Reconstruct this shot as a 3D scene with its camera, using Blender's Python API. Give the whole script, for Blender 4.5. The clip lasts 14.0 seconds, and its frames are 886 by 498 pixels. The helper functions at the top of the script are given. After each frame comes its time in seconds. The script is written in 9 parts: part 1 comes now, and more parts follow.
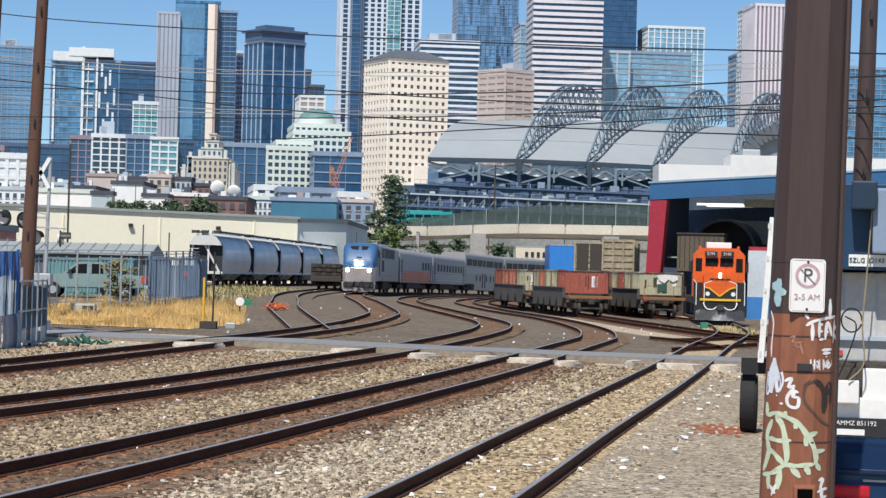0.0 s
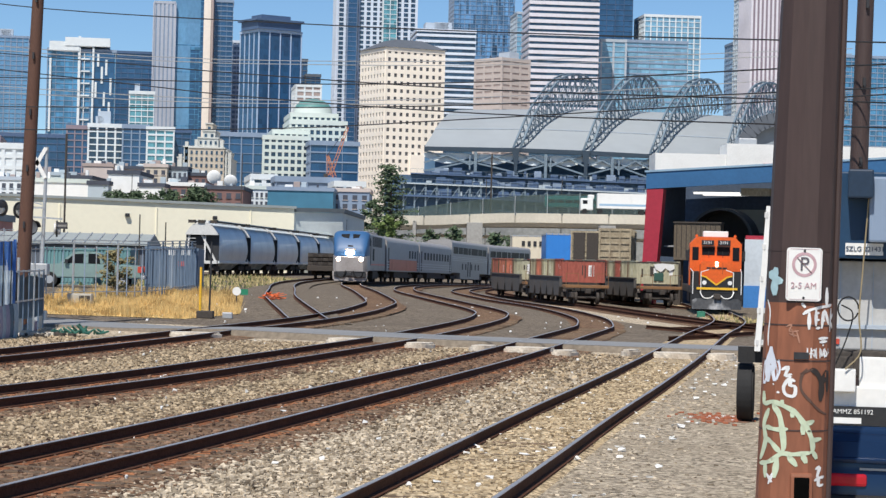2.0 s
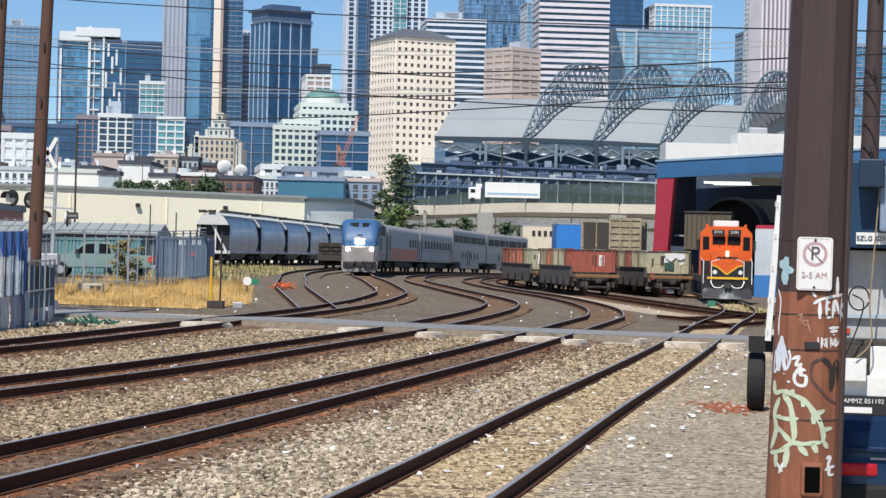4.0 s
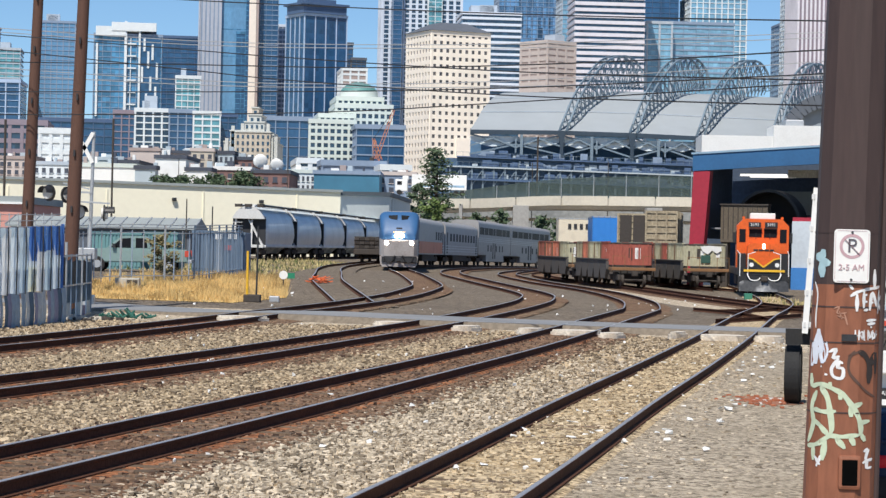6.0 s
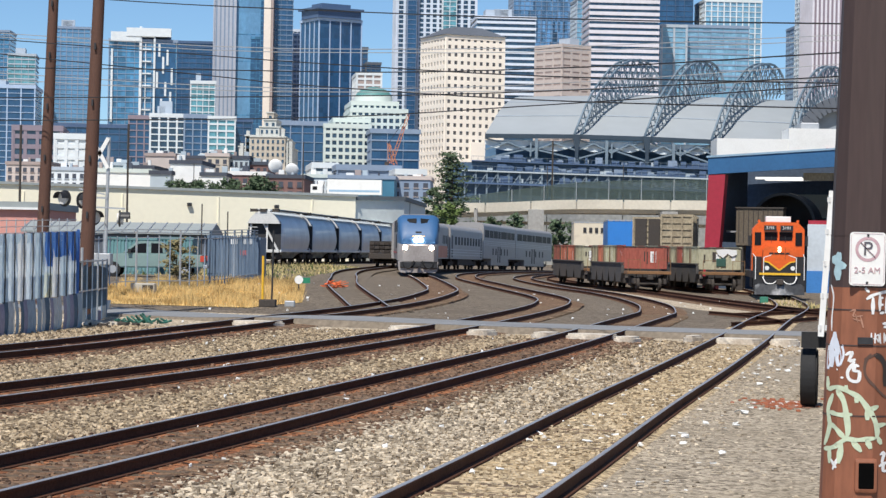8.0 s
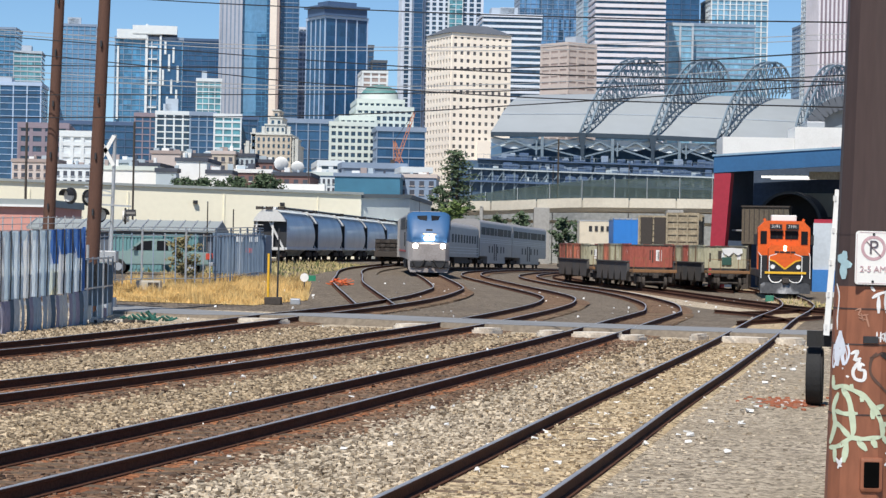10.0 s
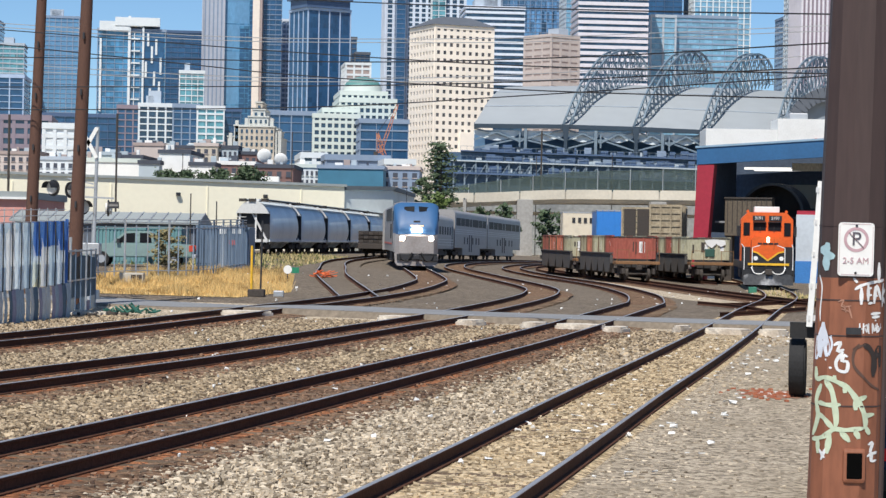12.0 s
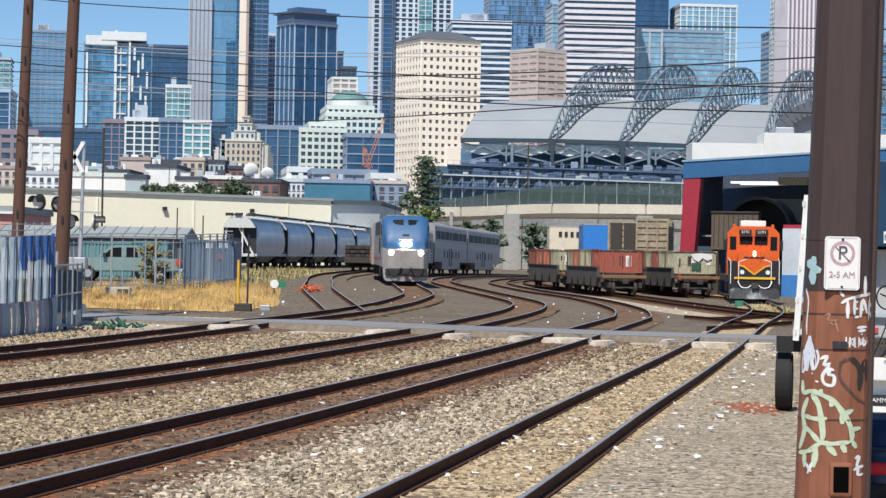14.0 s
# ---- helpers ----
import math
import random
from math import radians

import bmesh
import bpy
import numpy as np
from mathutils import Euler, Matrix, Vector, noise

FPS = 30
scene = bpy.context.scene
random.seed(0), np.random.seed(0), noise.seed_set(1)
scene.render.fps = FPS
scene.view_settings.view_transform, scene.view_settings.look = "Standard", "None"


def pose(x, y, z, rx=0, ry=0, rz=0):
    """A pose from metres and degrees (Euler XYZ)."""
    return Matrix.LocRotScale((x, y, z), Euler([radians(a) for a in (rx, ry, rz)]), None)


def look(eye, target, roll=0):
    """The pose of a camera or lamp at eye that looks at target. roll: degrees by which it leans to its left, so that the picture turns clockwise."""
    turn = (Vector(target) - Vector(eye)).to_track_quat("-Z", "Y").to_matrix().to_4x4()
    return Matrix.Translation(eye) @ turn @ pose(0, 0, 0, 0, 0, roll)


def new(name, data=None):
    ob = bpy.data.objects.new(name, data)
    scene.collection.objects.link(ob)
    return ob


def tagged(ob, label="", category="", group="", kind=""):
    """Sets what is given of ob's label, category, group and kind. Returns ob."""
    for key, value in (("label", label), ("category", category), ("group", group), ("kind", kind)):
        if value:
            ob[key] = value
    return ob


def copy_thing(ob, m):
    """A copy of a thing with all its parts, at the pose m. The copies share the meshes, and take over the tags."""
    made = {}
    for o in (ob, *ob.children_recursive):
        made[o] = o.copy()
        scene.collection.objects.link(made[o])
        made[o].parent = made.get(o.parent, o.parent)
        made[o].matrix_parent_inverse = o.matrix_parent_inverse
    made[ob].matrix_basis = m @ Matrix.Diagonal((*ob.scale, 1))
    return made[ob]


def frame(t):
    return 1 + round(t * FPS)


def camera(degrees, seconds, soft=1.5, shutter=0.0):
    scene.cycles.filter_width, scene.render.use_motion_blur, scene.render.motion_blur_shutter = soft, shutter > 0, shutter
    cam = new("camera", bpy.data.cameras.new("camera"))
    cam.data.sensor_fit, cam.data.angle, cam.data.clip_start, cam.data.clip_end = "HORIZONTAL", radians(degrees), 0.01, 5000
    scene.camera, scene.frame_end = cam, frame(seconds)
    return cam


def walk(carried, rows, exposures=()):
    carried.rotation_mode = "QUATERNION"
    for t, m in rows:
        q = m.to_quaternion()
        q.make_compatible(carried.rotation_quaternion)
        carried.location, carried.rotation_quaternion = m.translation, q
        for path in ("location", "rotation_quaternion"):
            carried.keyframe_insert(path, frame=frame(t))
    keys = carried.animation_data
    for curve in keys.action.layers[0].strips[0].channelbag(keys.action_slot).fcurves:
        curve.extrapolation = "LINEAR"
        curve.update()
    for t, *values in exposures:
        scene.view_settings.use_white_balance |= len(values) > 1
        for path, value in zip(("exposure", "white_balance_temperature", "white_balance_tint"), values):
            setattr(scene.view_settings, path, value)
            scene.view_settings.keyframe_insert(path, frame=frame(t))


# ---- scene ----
PATH = [
    (0, 0.659, 1.500, -0.000),
    (0.5, 0.657, 1.473, -0.088),
    (1, 0.664, 1.458, -0.127),
    (1.5, 0.561, 1.385, -0.092),
    (2, 0.390, 1.401, -0.091),
    (2.5, 0.330, 1.456, -0.102),
    (3, 0.321, 1.420, 0.003),
    (5.5, -0.198, 1.282, 0.700),
    (6, -0.064, 1.197, 1.073),
    (6.5, 0.028, 1.099, 1.282),
    (7, 0.051, 1.095, 1.347),
    (7.5, 0.037, 1.102, 1.387),
    (8, 0.036, 1.012, 1.461),
    (10.5, -0.059, 1.137, 1.615),
    (11, -0.122, 1.072, 1.518),
    (11.5, -0.196, 1.065, 1.392),
    (12, -0.213, 1.064, 1.175),
    (12.5, -0.156, 1.037, 0.936),
    (13, -0.052, 0.995, 0.795),
    (13.5, 0.039, 0.988, 0.792),
    (14, 0.151, 1.022, 0.844),
]
cam = camera(22.18, 14.0, soft=1.4)


def aim(pitch, roll, yaw):
    turn = Matrix.Rotation(radians(yaw), 4, "Z") @ Matrix.Rotation(radians(90 + pitch), 4, "X") @ Matrix.Rotation(radians(roll), 4, "Z")
    return Matrix.Translation((0, 0, 2.6)) @ turn


walk(cam, [(t, aim(p, r, y)) for t, p, r, y in PATH], [(0, 0.0), (3, 0.0), (6, 0.05), (11, 0.05), (14, 0.03)])

# ---- light ----
world = bpy.data.worlds.new("world")
scene.world = world
world.use_nodes = True
SUN_AZ, SUN_EL = 197.0, 55.0          # clockwise from +Y, above the horizon
sky = world.node_tree.nodes.new("ShaderNodeTexSky")
sky.sky_type, sky.sun_disc = "NISHITA", False
sky.sun_elevation, sky.sun_rotation = radians(SUN_EL), radians(SUN_AZ)
sky.air_density, sky.dust_density, sky.ozone_density, sky.altitude = 1.0, 0.0, 4.0, 2500.0
bg = world.node_tree.nodes["Background"]
bg.inputs["Strength"].default_value = 0.10
tone = world.node_tree.nodes.new("ShaderNodeMix")
tone.data_type, tone.blend_type = "RGBA", "MULTIPLY"
tone.inputs["Factor"].default_value, tone.inputs["B"].default_value = 1.0, (0.87, 1.0, 1.07, 1)
world.node_tree.links.new(sky.outputs[0], tone.inputs["A"])
world.node_tree.links.new(tone.outputs["Result"], bg.inputs["Color"])
sun = new("sun", bpy.data.lights.new("sun", "SUN"))
sun.data.energy, sun.data.angle, sun.data.color = 5.0, radians(0.55), (1.0, 0.95, 0.87)
sun.matrix_world = look((60 * math.sin(radians(SUN_AZ)), 60 * math.cos(radians(SUN_AZ)), 60 * math.tan(radians(SUN_EL))), (0, 0, 0))
scene.view_settings.exposure = 0.0


# ---- materials ----
def mat(name, color, rough=0.7, metal=0.0, var=0.15, scale=3.0, bump=0.0, tint=None, spec=0.5, stretch=(1, 1, 1), wear=0.35, rand=0.0):
    """A surface: base colour varied by coarse and fine noise, a second colour in worn patches, fine relief."""
    m = bpy.data.materials.new(name)
    m.use_nodes = True
    n, l = m.node_tree.nodes, m.node_tree.links
    b = n["Principled BSDF"]
    b.inputs["Metallic"].default_value = metal
    b.inputs["Specular IOR Level"].default_value = spec
    mp = n.new("ShaderNodeMapping")
    mp.inputs["Scale"].default_value = stretch
    tc = n.new("ShaderNodeTexCoord")
    l.new(tc.outputs["Object"], mp.inputs["Vector"])
    coarse, fine = n.new("ShaderNodeTexNoise"), n.new("ShaderNodeTexNoise")
    coarse.inputs["Scale"].default_value, fine.inputs["Scale"].default_value = scale * 0.3, scale * 4
    coarse.inputs["Detail"].default_value, fine.inputs["Detail"].default_value = 5, 4
    for t in (coarse, fine):
        l.new(mp.outputs[0], t.inputs["Vector"])
    ramp = n.new("ShaderNodeMapRange")
    ramp.inputs["From Min"].default_value, ramp.inputs["From Max"].default_value = 0.5, 0.72
    ramp.inputs["To Max"].default_value = wear
    l.new(coarse.outputs["Fac"], ramp.inputs["Value"])
    mix = n.new("ShaderNodeMix")
    mix.data_type = "RGBA"
    mix.inputs["A"].default_value = (*color, 1)
    mix.inputs["B"].default_value = (*(tint or [c * 0.6 for c in color]), 1)
    l.new(ramp.outputs[0], mix.inputs["Factor"])
    hsv = n.new("ShaderNodeHueSaturation")
    l.new(mix.outputs["Result"], hsv.inputs["Color"])
    val = n.new("ShaderNodeMapRange")
    val.inputs["From Min"].default_value, val.inputs["From Max"].default_value = 0.25, 0.75
    val.inputs["To Min"].default_value, val.inputs["To Max"].default_value = 1 - var, 1 + var
    l.new(fine.outputs["Fac"], val.inputs["Value"])
    out = val.outputs[0]
    if rand:
        info = n.new("ShaderNodeObjectInfo")
        isl = n.new("ShaderNodeMapRange")
        isl.inputs["To Min"].default_value, isl.inputs["To Max"].default_value = 1 - rand, 1 + rand
        l.new(info.outputs["Random"], isl.inputs["Value"])
        mul = n.new("ShaderNodeMath")
        mul.operation = "MULTIPLY"
        l.new(out, mul.inputs[0]), l.new(isl.outputs[0], mul.inputs[1])
        out = mul.outputs[0]
    l.new(out, hsv.inputs["Value"])
    l.new(hsv.outputs[0], b.inputs["Base Color"])
    rr = n.new("ShaderNodeMapRange")
    rr.inputs["To Min"].default_value, rr.inputs["To Max"].default_value = max(0.02, rough - 0.1), min(1, rough + 0.1)
    l.new(coarse.outputs["Fac"], rr.inputs["Value"])
    l.new(rr.outputs[0], b.inputs["Roughness"])
    if bump:
        bp = n.new("ShaderNodeBump")
        bp.inputs["Strength"].default_value, bp.inputs["Distance"].default_value = bump, 0.02
        l.new(fine.outputs["Fac"], bp.inputs["Height"])
        l.new(bp.outputs[0], b.inputs["Normal"])
    return m


def glow(name, color, strength):
    m = mat(name, color, 0.2)
    b = m.node_tree.nodes["Principled BSDF"]
    b.inputs["Emission Color"].default_value = (*color, 1)
    b.inputs["Emission Strength"].default_value = strength
    return m


def pane(name, color, rough=0.08, cell=None, spread=0.35):
    """Tinted coated glass of a facade: each storey and bay has its own shade."""
    # pale second colour: broad reflections of the surroundings painted into the glass
    pale = [color[0] * 1.35, color[1] * 1.5, color[2] * 1.5]
    m = mat(name, color, rough, 0.0, 0.14, 0.14, tint=pale, spec=0.9, wear=0.75, stretch=(1, 1, 0.45))
    if cell:
        n, l = m.node_tree.nodes, m.node_tree.links
        b = n["Principled BSDF"]
        tc = n.new("ShaderNodeTexCoord")
        sn = n.new("ShaderNodeVectorMath")
        sn.operation = "SNAP"
        sn.inputs[1].default_value = cell
        l.new(tc.outputs["Object"], sn.inputs[0])
        wn = n.new("ShaderNodeTexWhiteNoise")
        l.new(sn.outputs[0], wn.inputs["Vector"])
        mr = n.new("ShaderNodeMapRange")
        mr.inputs["To Min"].default_value, mr.inputs["To Max"].default_value = 1 - spread, 1 + spread
        l.new(wn.outputs["Value"], mr.inputs["Value"])
        hsv = n.new("ShaderNodeHueSaturation")
        old = b.inputs["Base Color"].links[0].from_socket
        l.new(old, hsv.inputs["Color"]), l.new(mr.outputs[0], hsv.inputs["Value"])
        l.new(hsv.outputs[0], b.inputs["Base Color"])
    return m


def stones(name, low, high, patch, size=0.07, strength=0.9):
    """Loose stones: cells of their own shade, dark gaps, broad patches of dust, real relief."""
    m = bpy.data.materials.new(name)
    m.use_nodes = True
    n, l = m.node_tree.nodes, m.node_tree.links
    b = n["Principled BSDF"]
    b.inputs["Roughness"].default_value = 0.95
    b.inputs["Specular IOR Level"].default_value = 0.2
    tc = n.new("ShaderNodeTexCoord")
    vor, big, dust = n.new("ShaderNodeTexVoronoi"), n.new("ShaderNodeTexVoronoi"), n.new("ShaderNodeTexNoise")
    vor.inputs["Scale"].default_value, big.inputs["Scale"].default_value = 1 / size, 0.4 / size
    dust.inputs["Scale"].default_value, dust.inputs["Detail"].default_value = 0.35, 6
    for t in (vor, big, dust):
        l.new(tc.outputs["Object"], t.inputs["Vector"])
    sep, sep2 = n.new("ShaderNodeSeparateColor"), n.new("ShaderNodeSeparateColor")
    l.new(vor.outputs["Color"], sep.inputs[0]), l.new(big.outputs["Color"], sep2.inputs[0])
    add = n.new("ShaderNodeMath")
    add.operation = "MULTIPLY_ADD"
    add.inputs[1].default_value = 0.35
    l.new(sep2.outputs[0], add.inputs[0]), l.new(sep.outputs[0], add.inputs[2])
    ramp = n.new("ShaderNodeValToRGB")
    ramp.color_ramp.elements[0].color, ramp.color_ramp.elements[1].color = (*low, 1), (*high, 1)
    ramp.color_ramp.elements[0].position, ramp.color_ramp.elements[1].position = 0.2, 1.0
    l.new(add.outputs[0], ramp.inputs["Fac"])
    mr = n.new("ShaderNodeMapRange")
    mr.inputs["From Min"].default_value, mr.inputs["From Max"].default_value, mr.inputs["To Max"].default_value = 0.45, 0.7, 0.75
    l.new(dust.outputs["Fac"], mr.inputs["Value"])
    mix = n.new("ShaderNodeMix")
    mix.data_type = "RGBA"
    mix.inputs["B"].default_value = (*patch, 1)
    l.new(mr.outputs[0], mix.inputs["Factor"]), l.new(ramp.outputs[0], mix.inputs["A"])
    l.new(mix.outputs["Result"], b.inputs["Base Color"])
    bp = n.new("ShaderNodeBump")
    bp.invert = True
    bp.inputs["Strength"].default_value, bp.inputs["Distance"].default_value = strength, size * 0.6
    l.new(vor.outputs["Distance"], bp.inputs["Height"]), l.new(bp.outputs[0], b.inputs["Normal"])
    return m


GRAVEL = stones("gravel", (0.18, 0.142, 0.098), (0.69, 0.58, 0.435), (0.40, 0.33, 0.24), 0.085)
DIRT = stones("dark_yard_dirt", (0.065, 0.053, 0.040), (0.245, 0.20, 0.152), (0.128, 0.104, 0.080), 0.09, 0.6)
BALLAST = stones("rusty_ballast", (0.050, 0.030, 0.019), (0.29, 0.185, 0.115), (0.115, 0.066, 0.040), 0.085)
RUSTBED = stones("rust_stained_ballast", (0.06, 0.022, 0.011), (0.42, 0.18, 0.085), (0.165, 0.062, 0.031), 0.075)
FINEDIRT = stones("fine_trodden_dirt", (0.12, 0.098, 0.070), (0.53, 0.45, 0.345), (0.30, 0.25, 0.183), 0.06, 1.0)
TANGRAVEL = stones("brown_gravel", (0.12, 0.09, 0.055), (0.50, 0.40, 0.265), (0.29, 0.215, 0.135), 0.08)
SANDY = stones("sandy_bed", (0.14, 0.105, 0.065), (0.66, 0.52, 0.34), (0.43, 0.315, 0.175), 0.07, 0.8)
RAILTOP = mat("worn_rail_head", (0.40, 0.39, 0.385), 0.36, 0.4, 0.12, 6)
RAIL = mat("rusty_rail", (0.092, 0.042, 0.026), 0.9, 0.0, 0.3, 6, 0.2, (0.045, 0.028, 0.02), spec=0.15)
TIE = mat("weathered_tie", (0.16, 0.108, 0.068), 0.95, 0, 0.4, 8, 0.6, (0.09, 0.07, 0.055), stretch=(1, 8, 1), rand=0.35)
ASPHALT = mat("worn_asphalt", (0.23, 0.235, 0.24), 0.85, 0, 0.2, 1.5, 0.3, (0.16, 0.16, 0.16), stretch=(0.4, 2.5, 1))
CONCRETE = mat("concrete", (0.46, 0.43, 0.37), 0.85, 0, 0.15, 1.0, 0.2, (0.33, 0.31, 0.27))
PALE_SLAB = mat("pale_crossing_slab", (0.66, 0.60, 0.51), 0.9, 0, 0.25, 4.0, 0.4, (0.30, 0.23, 0.17), wear=0.8)
DRYGRASS = mat("dry_grass", (0.66, 0.47, 0.20), 0.95, 0, 0.3, 2.0, 0.6, (0.50, 0.34, 0.13))
GREENGRASS = mat("green_weeds", (0.10, 0.13, 0.04), 0.95, 0, 0.35, 2.0, 0.6, (0.2, 0.19, 0.08))
STEELTOP = mat("dark_pole_brown", (0.055, 0.034, 0.031), 0.6, 0, 0.15, 2.0, 0.1, (0.048, 0.028, 0.026), stretch=(3, 3, 0.3))
POLEWOOD = mat("creosoted_pole", (0.10, 0.047, 0.031), 0.75, 0, 0.25, 5, 0.5, (0.08, 0.045, 0.035), stretch=(6, 6, 0.35))
DARKMETAL = mat("dark_metal", (0.035, 0.036, 0.04), 0.6, 0.2, 0.2, 4)
BLACK = mat("black_rubber", (0.015, 0.015, 0.016), 0.8, 0, 0.2, 6, 0.2)
UNDER = mat("grimy_underframe", (0.055, 0.046, 0.040), 0.85, 0, 0.3, 3, 0.3, (0.09, 0.065, 0.045))
WHITEP = mat("white_paint", (0.78, 0.78, 0.76), 0.5, 0, 0.05, 2, 0, (0.62, 0.61, 0.58))
GALV = mat("galvanised_steel", (0.52, 0.53, 0.54), 0.45, 0.6, 0.1, 4)
WIRE = mat("cable", (0.02, 0.02, 0.022), 0.7)
HOPPER = mat("hopper_grey_paint", (0.76, 0.82, 0.84), 0.34, 0, 0.1, 1.2, 0.03, (0.52, 0.58, 0.62), stretch=(1, 1, 0.3))
HOPPERTOP = mat("hopper_white", (0.62, 0.62, 0.60), 0.6, 0, 0.1, 2)
SILVER = mat("brushed_stainless", (0.35, 0.335, 0.325), 0.5, 0.2, 0.1, 2, 0.03, (0.26, 0.245, 0.235), stretch=(0.4, 4, 4))
TRAINGLASS = mat("dark_train_glass", (0.012, 0.013, 0.016), 0.5, 0, 0.05, 2, spec=0.12)
TRAINBLUE = mat("blue_livery", (0.035, 0.115, 0.26), 0.5, 0, 0.05, 2)
REDSTRIPE = mat("red_stripe", (0.55, 0.07, 0.04), 0.4)
LOCOGREY = mat("loco_grey", (0.27, 0.25, 0.24), 0.45, 0.2, 0.08, 2)
ORANGE = mat("orange_loco_paint", (0.70, 0.115, 0.014), 0.45, 0, 0.12, 2, 0, (0.46, 0.085, 0.02), wear=0.6)
YELLOW = mat("yellow_paint", (0.78, 0.45, 0.03), 0.45)
LOCOBLACK = mat("loco_black", (0.022, 0.022, 0.024), 0.5)
RUSTRED = mat("rust_red_paint", (0.33, 0.088, 0.062), 0.75, 0, 0.22, 1.6, 0.05, (0.15, 0.07, 0.05), wear=1.0, stretch=(1, 1, 0.45))
FADEDORANGE = mat("faded_orange_paint", (0.50, 0.165, 0.10), 0.7, 0, 0.22, 1.6, 0.05, (0.22, 0.09, 0.06), wear=1.0, stretch=(1, 1, 0.45))
OLIVE = mat("faded_olive_paint", (0.42, 0.40, 0.28), 0.75, 0, 0.22, 1.6, 0.05, (0.18, 0.14, 0.09), wear=1.0, stretch=(1, 1, 0.45))
TANBOX = mat("tan_container", (0.37, 0.31, 0.215), 0.75, 0, 0.3, 2.5, 0.1, (0.16, 0.12, 0.08), wear=0.9, stretch=(1, 1, 0.4))
CREAM = mat("cream_wall", (0.86, 0.81, 0.64), 0.85, 0, 0.03, 0.4, 0.05, (0.79, 0.74, 0.58))
GREYWALL = mat("grey_cladding", (0.30, 0.33, 0.33), 0.7, 0, 0.06, 0.5)
SHEDBLUE = mat("shed_blue", (0.03, 0.12, 0.27), 0.5, 0, 0.1, 1)
SHEDRED = mat("shed_red", (0.36, 0.025, 0.045), 0.5, 0, 0.1, 1)
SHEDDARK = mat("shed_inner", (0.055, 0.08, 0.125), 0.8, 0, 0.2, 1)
CONTBLUE = mat("blue_container", (0.006, 0.040, 0.095), 0.5, 0, 0.1, 1.5)
NAVY = mat("navy_car_paint", (0.012, 0.03, 0.075), 0.15, 0.2, 0.03, 2)
SLATESHEET = mat("slate_blue_sheet", (0.115, 0.165, 0.235), 0.6, 0, 0.2, 1.5, 0.1, (0.27, 0.33, 0.41), stretch=(2, 2, 0.3), wear=0.9)
BLUEGREY = mat("blue_grey_sheet", (0.27, 0.34, 0.44), 0.6, 0, 0.15, 1.5, 0.1, (0.38, 0.44, 0.52), stretch=(2, 2, 0.4))
STEELBLUE = mat("stadium_steel", (0.19, 0.25, 0.30), 0.5, 0.2, 0.1, 0.2)
ROOFGREY = mat("stadium_roof", (0.335, 0.365, 0.385), 0.6, 0, 0.04, 0.05)
BARK = mat("bark", (0.10, 0.07, 0.05), 0.9, 0, 0.3, 5, 0.5)
LEAF = mat("leaf_green", (0.045, 0.075, 0.025), 0.7, 0, 0.4, 1.2, 0, (0.09, 0.12, 0.035))


# ---- builders ----
def box(bm, x0, y0, z0, x1, y1, z1, bevel=0.0):
    r = bmesh.ops.create_cube(bm, size=1)
    vs = r["verts"]
    for v in vs:
        v.co = Vector(((x0 + x1) / 2 + v.co.x * (x1 - x0), (y0 + y1) / 2 + v.co.y * (y1 - y0), (z0 + z1) / 2 + v.co.z * (z1 - z0)))
    if bevel:
        es = list({e for v in vs for e in v.link_edges})
        bmesh.ops.bevel(bm, geom=es, offset=bevel, segments=2, affect="EDGES", profile=0.6)
    return vs


def rod(bm, a, b, r, r2=None, seg=8):
    a, b = Vector(a), Vector(b)
    d = b - a
    m = Matrix.Translation((a + b) / 2) @ d.to_track_quat("Z", "Y").to_matrix().to_4x4()
    return bmesh.ops.create_cone(bm, cap_ends=True, segments=seg, radius1=r, radius2=r if r2 is None else r2, depth=d.length, matrix=m)["verts"]


def tube(bm, line, r, seg=6):
    """A bent round bar through the points of a line, as one skin."""
    rings, up = [], None
    for i, p in enumerate(line):
        d = (line[min(i + 1, len(line) - 1)] - line[max(i - 1, 0)]).normalized()
        u = (up - d * up.dot(d)).normalized() if up else d.orthogonal().normalized()
        up, v = u, d.cross(u)
        rings.append([bm.verts.new(p + (u * math.cos(2 * math.pi * k / seg) + v * math.sin(2 * math.pi * k / seg)) * r) for k in range(seg)])
    for a, b in zip(rings, rings[1:]):
        for k in range(seg):
            bm.faces.new((a[k], a[(k + 1) % seg], b[(k + 1) % seg], b[k]))
    bm.faces.new(rings[0][::-1]), bm.faces.new(rings[-1])


def beam(bm, a, b, w, h):
    """A square bar from a to b."""
    a, b = Vector(a), Vector(b)
    d = b - a
    m = Matrix.Translation((a + b) / 2) @ d.to_track_quat("Z", "Y").to_matrix().to_4x4() @ Matrix.Diagonal((w, h, d.length, 1))
    return bmesh.ops.create_cube(bm, size=1, matrix=m)["verts"]


def ball(bm, c, r, seg=10, scale=(1, 1, 1)):
    return bmesh.ops.create_uvsphere(bm, u_segments=seg, v_segments=max(5, seg // 2 + 1), radius=r, matrix=Matrix.Translation(c) @ Matrix.Diagonal((*scale, 1)))["verts"]


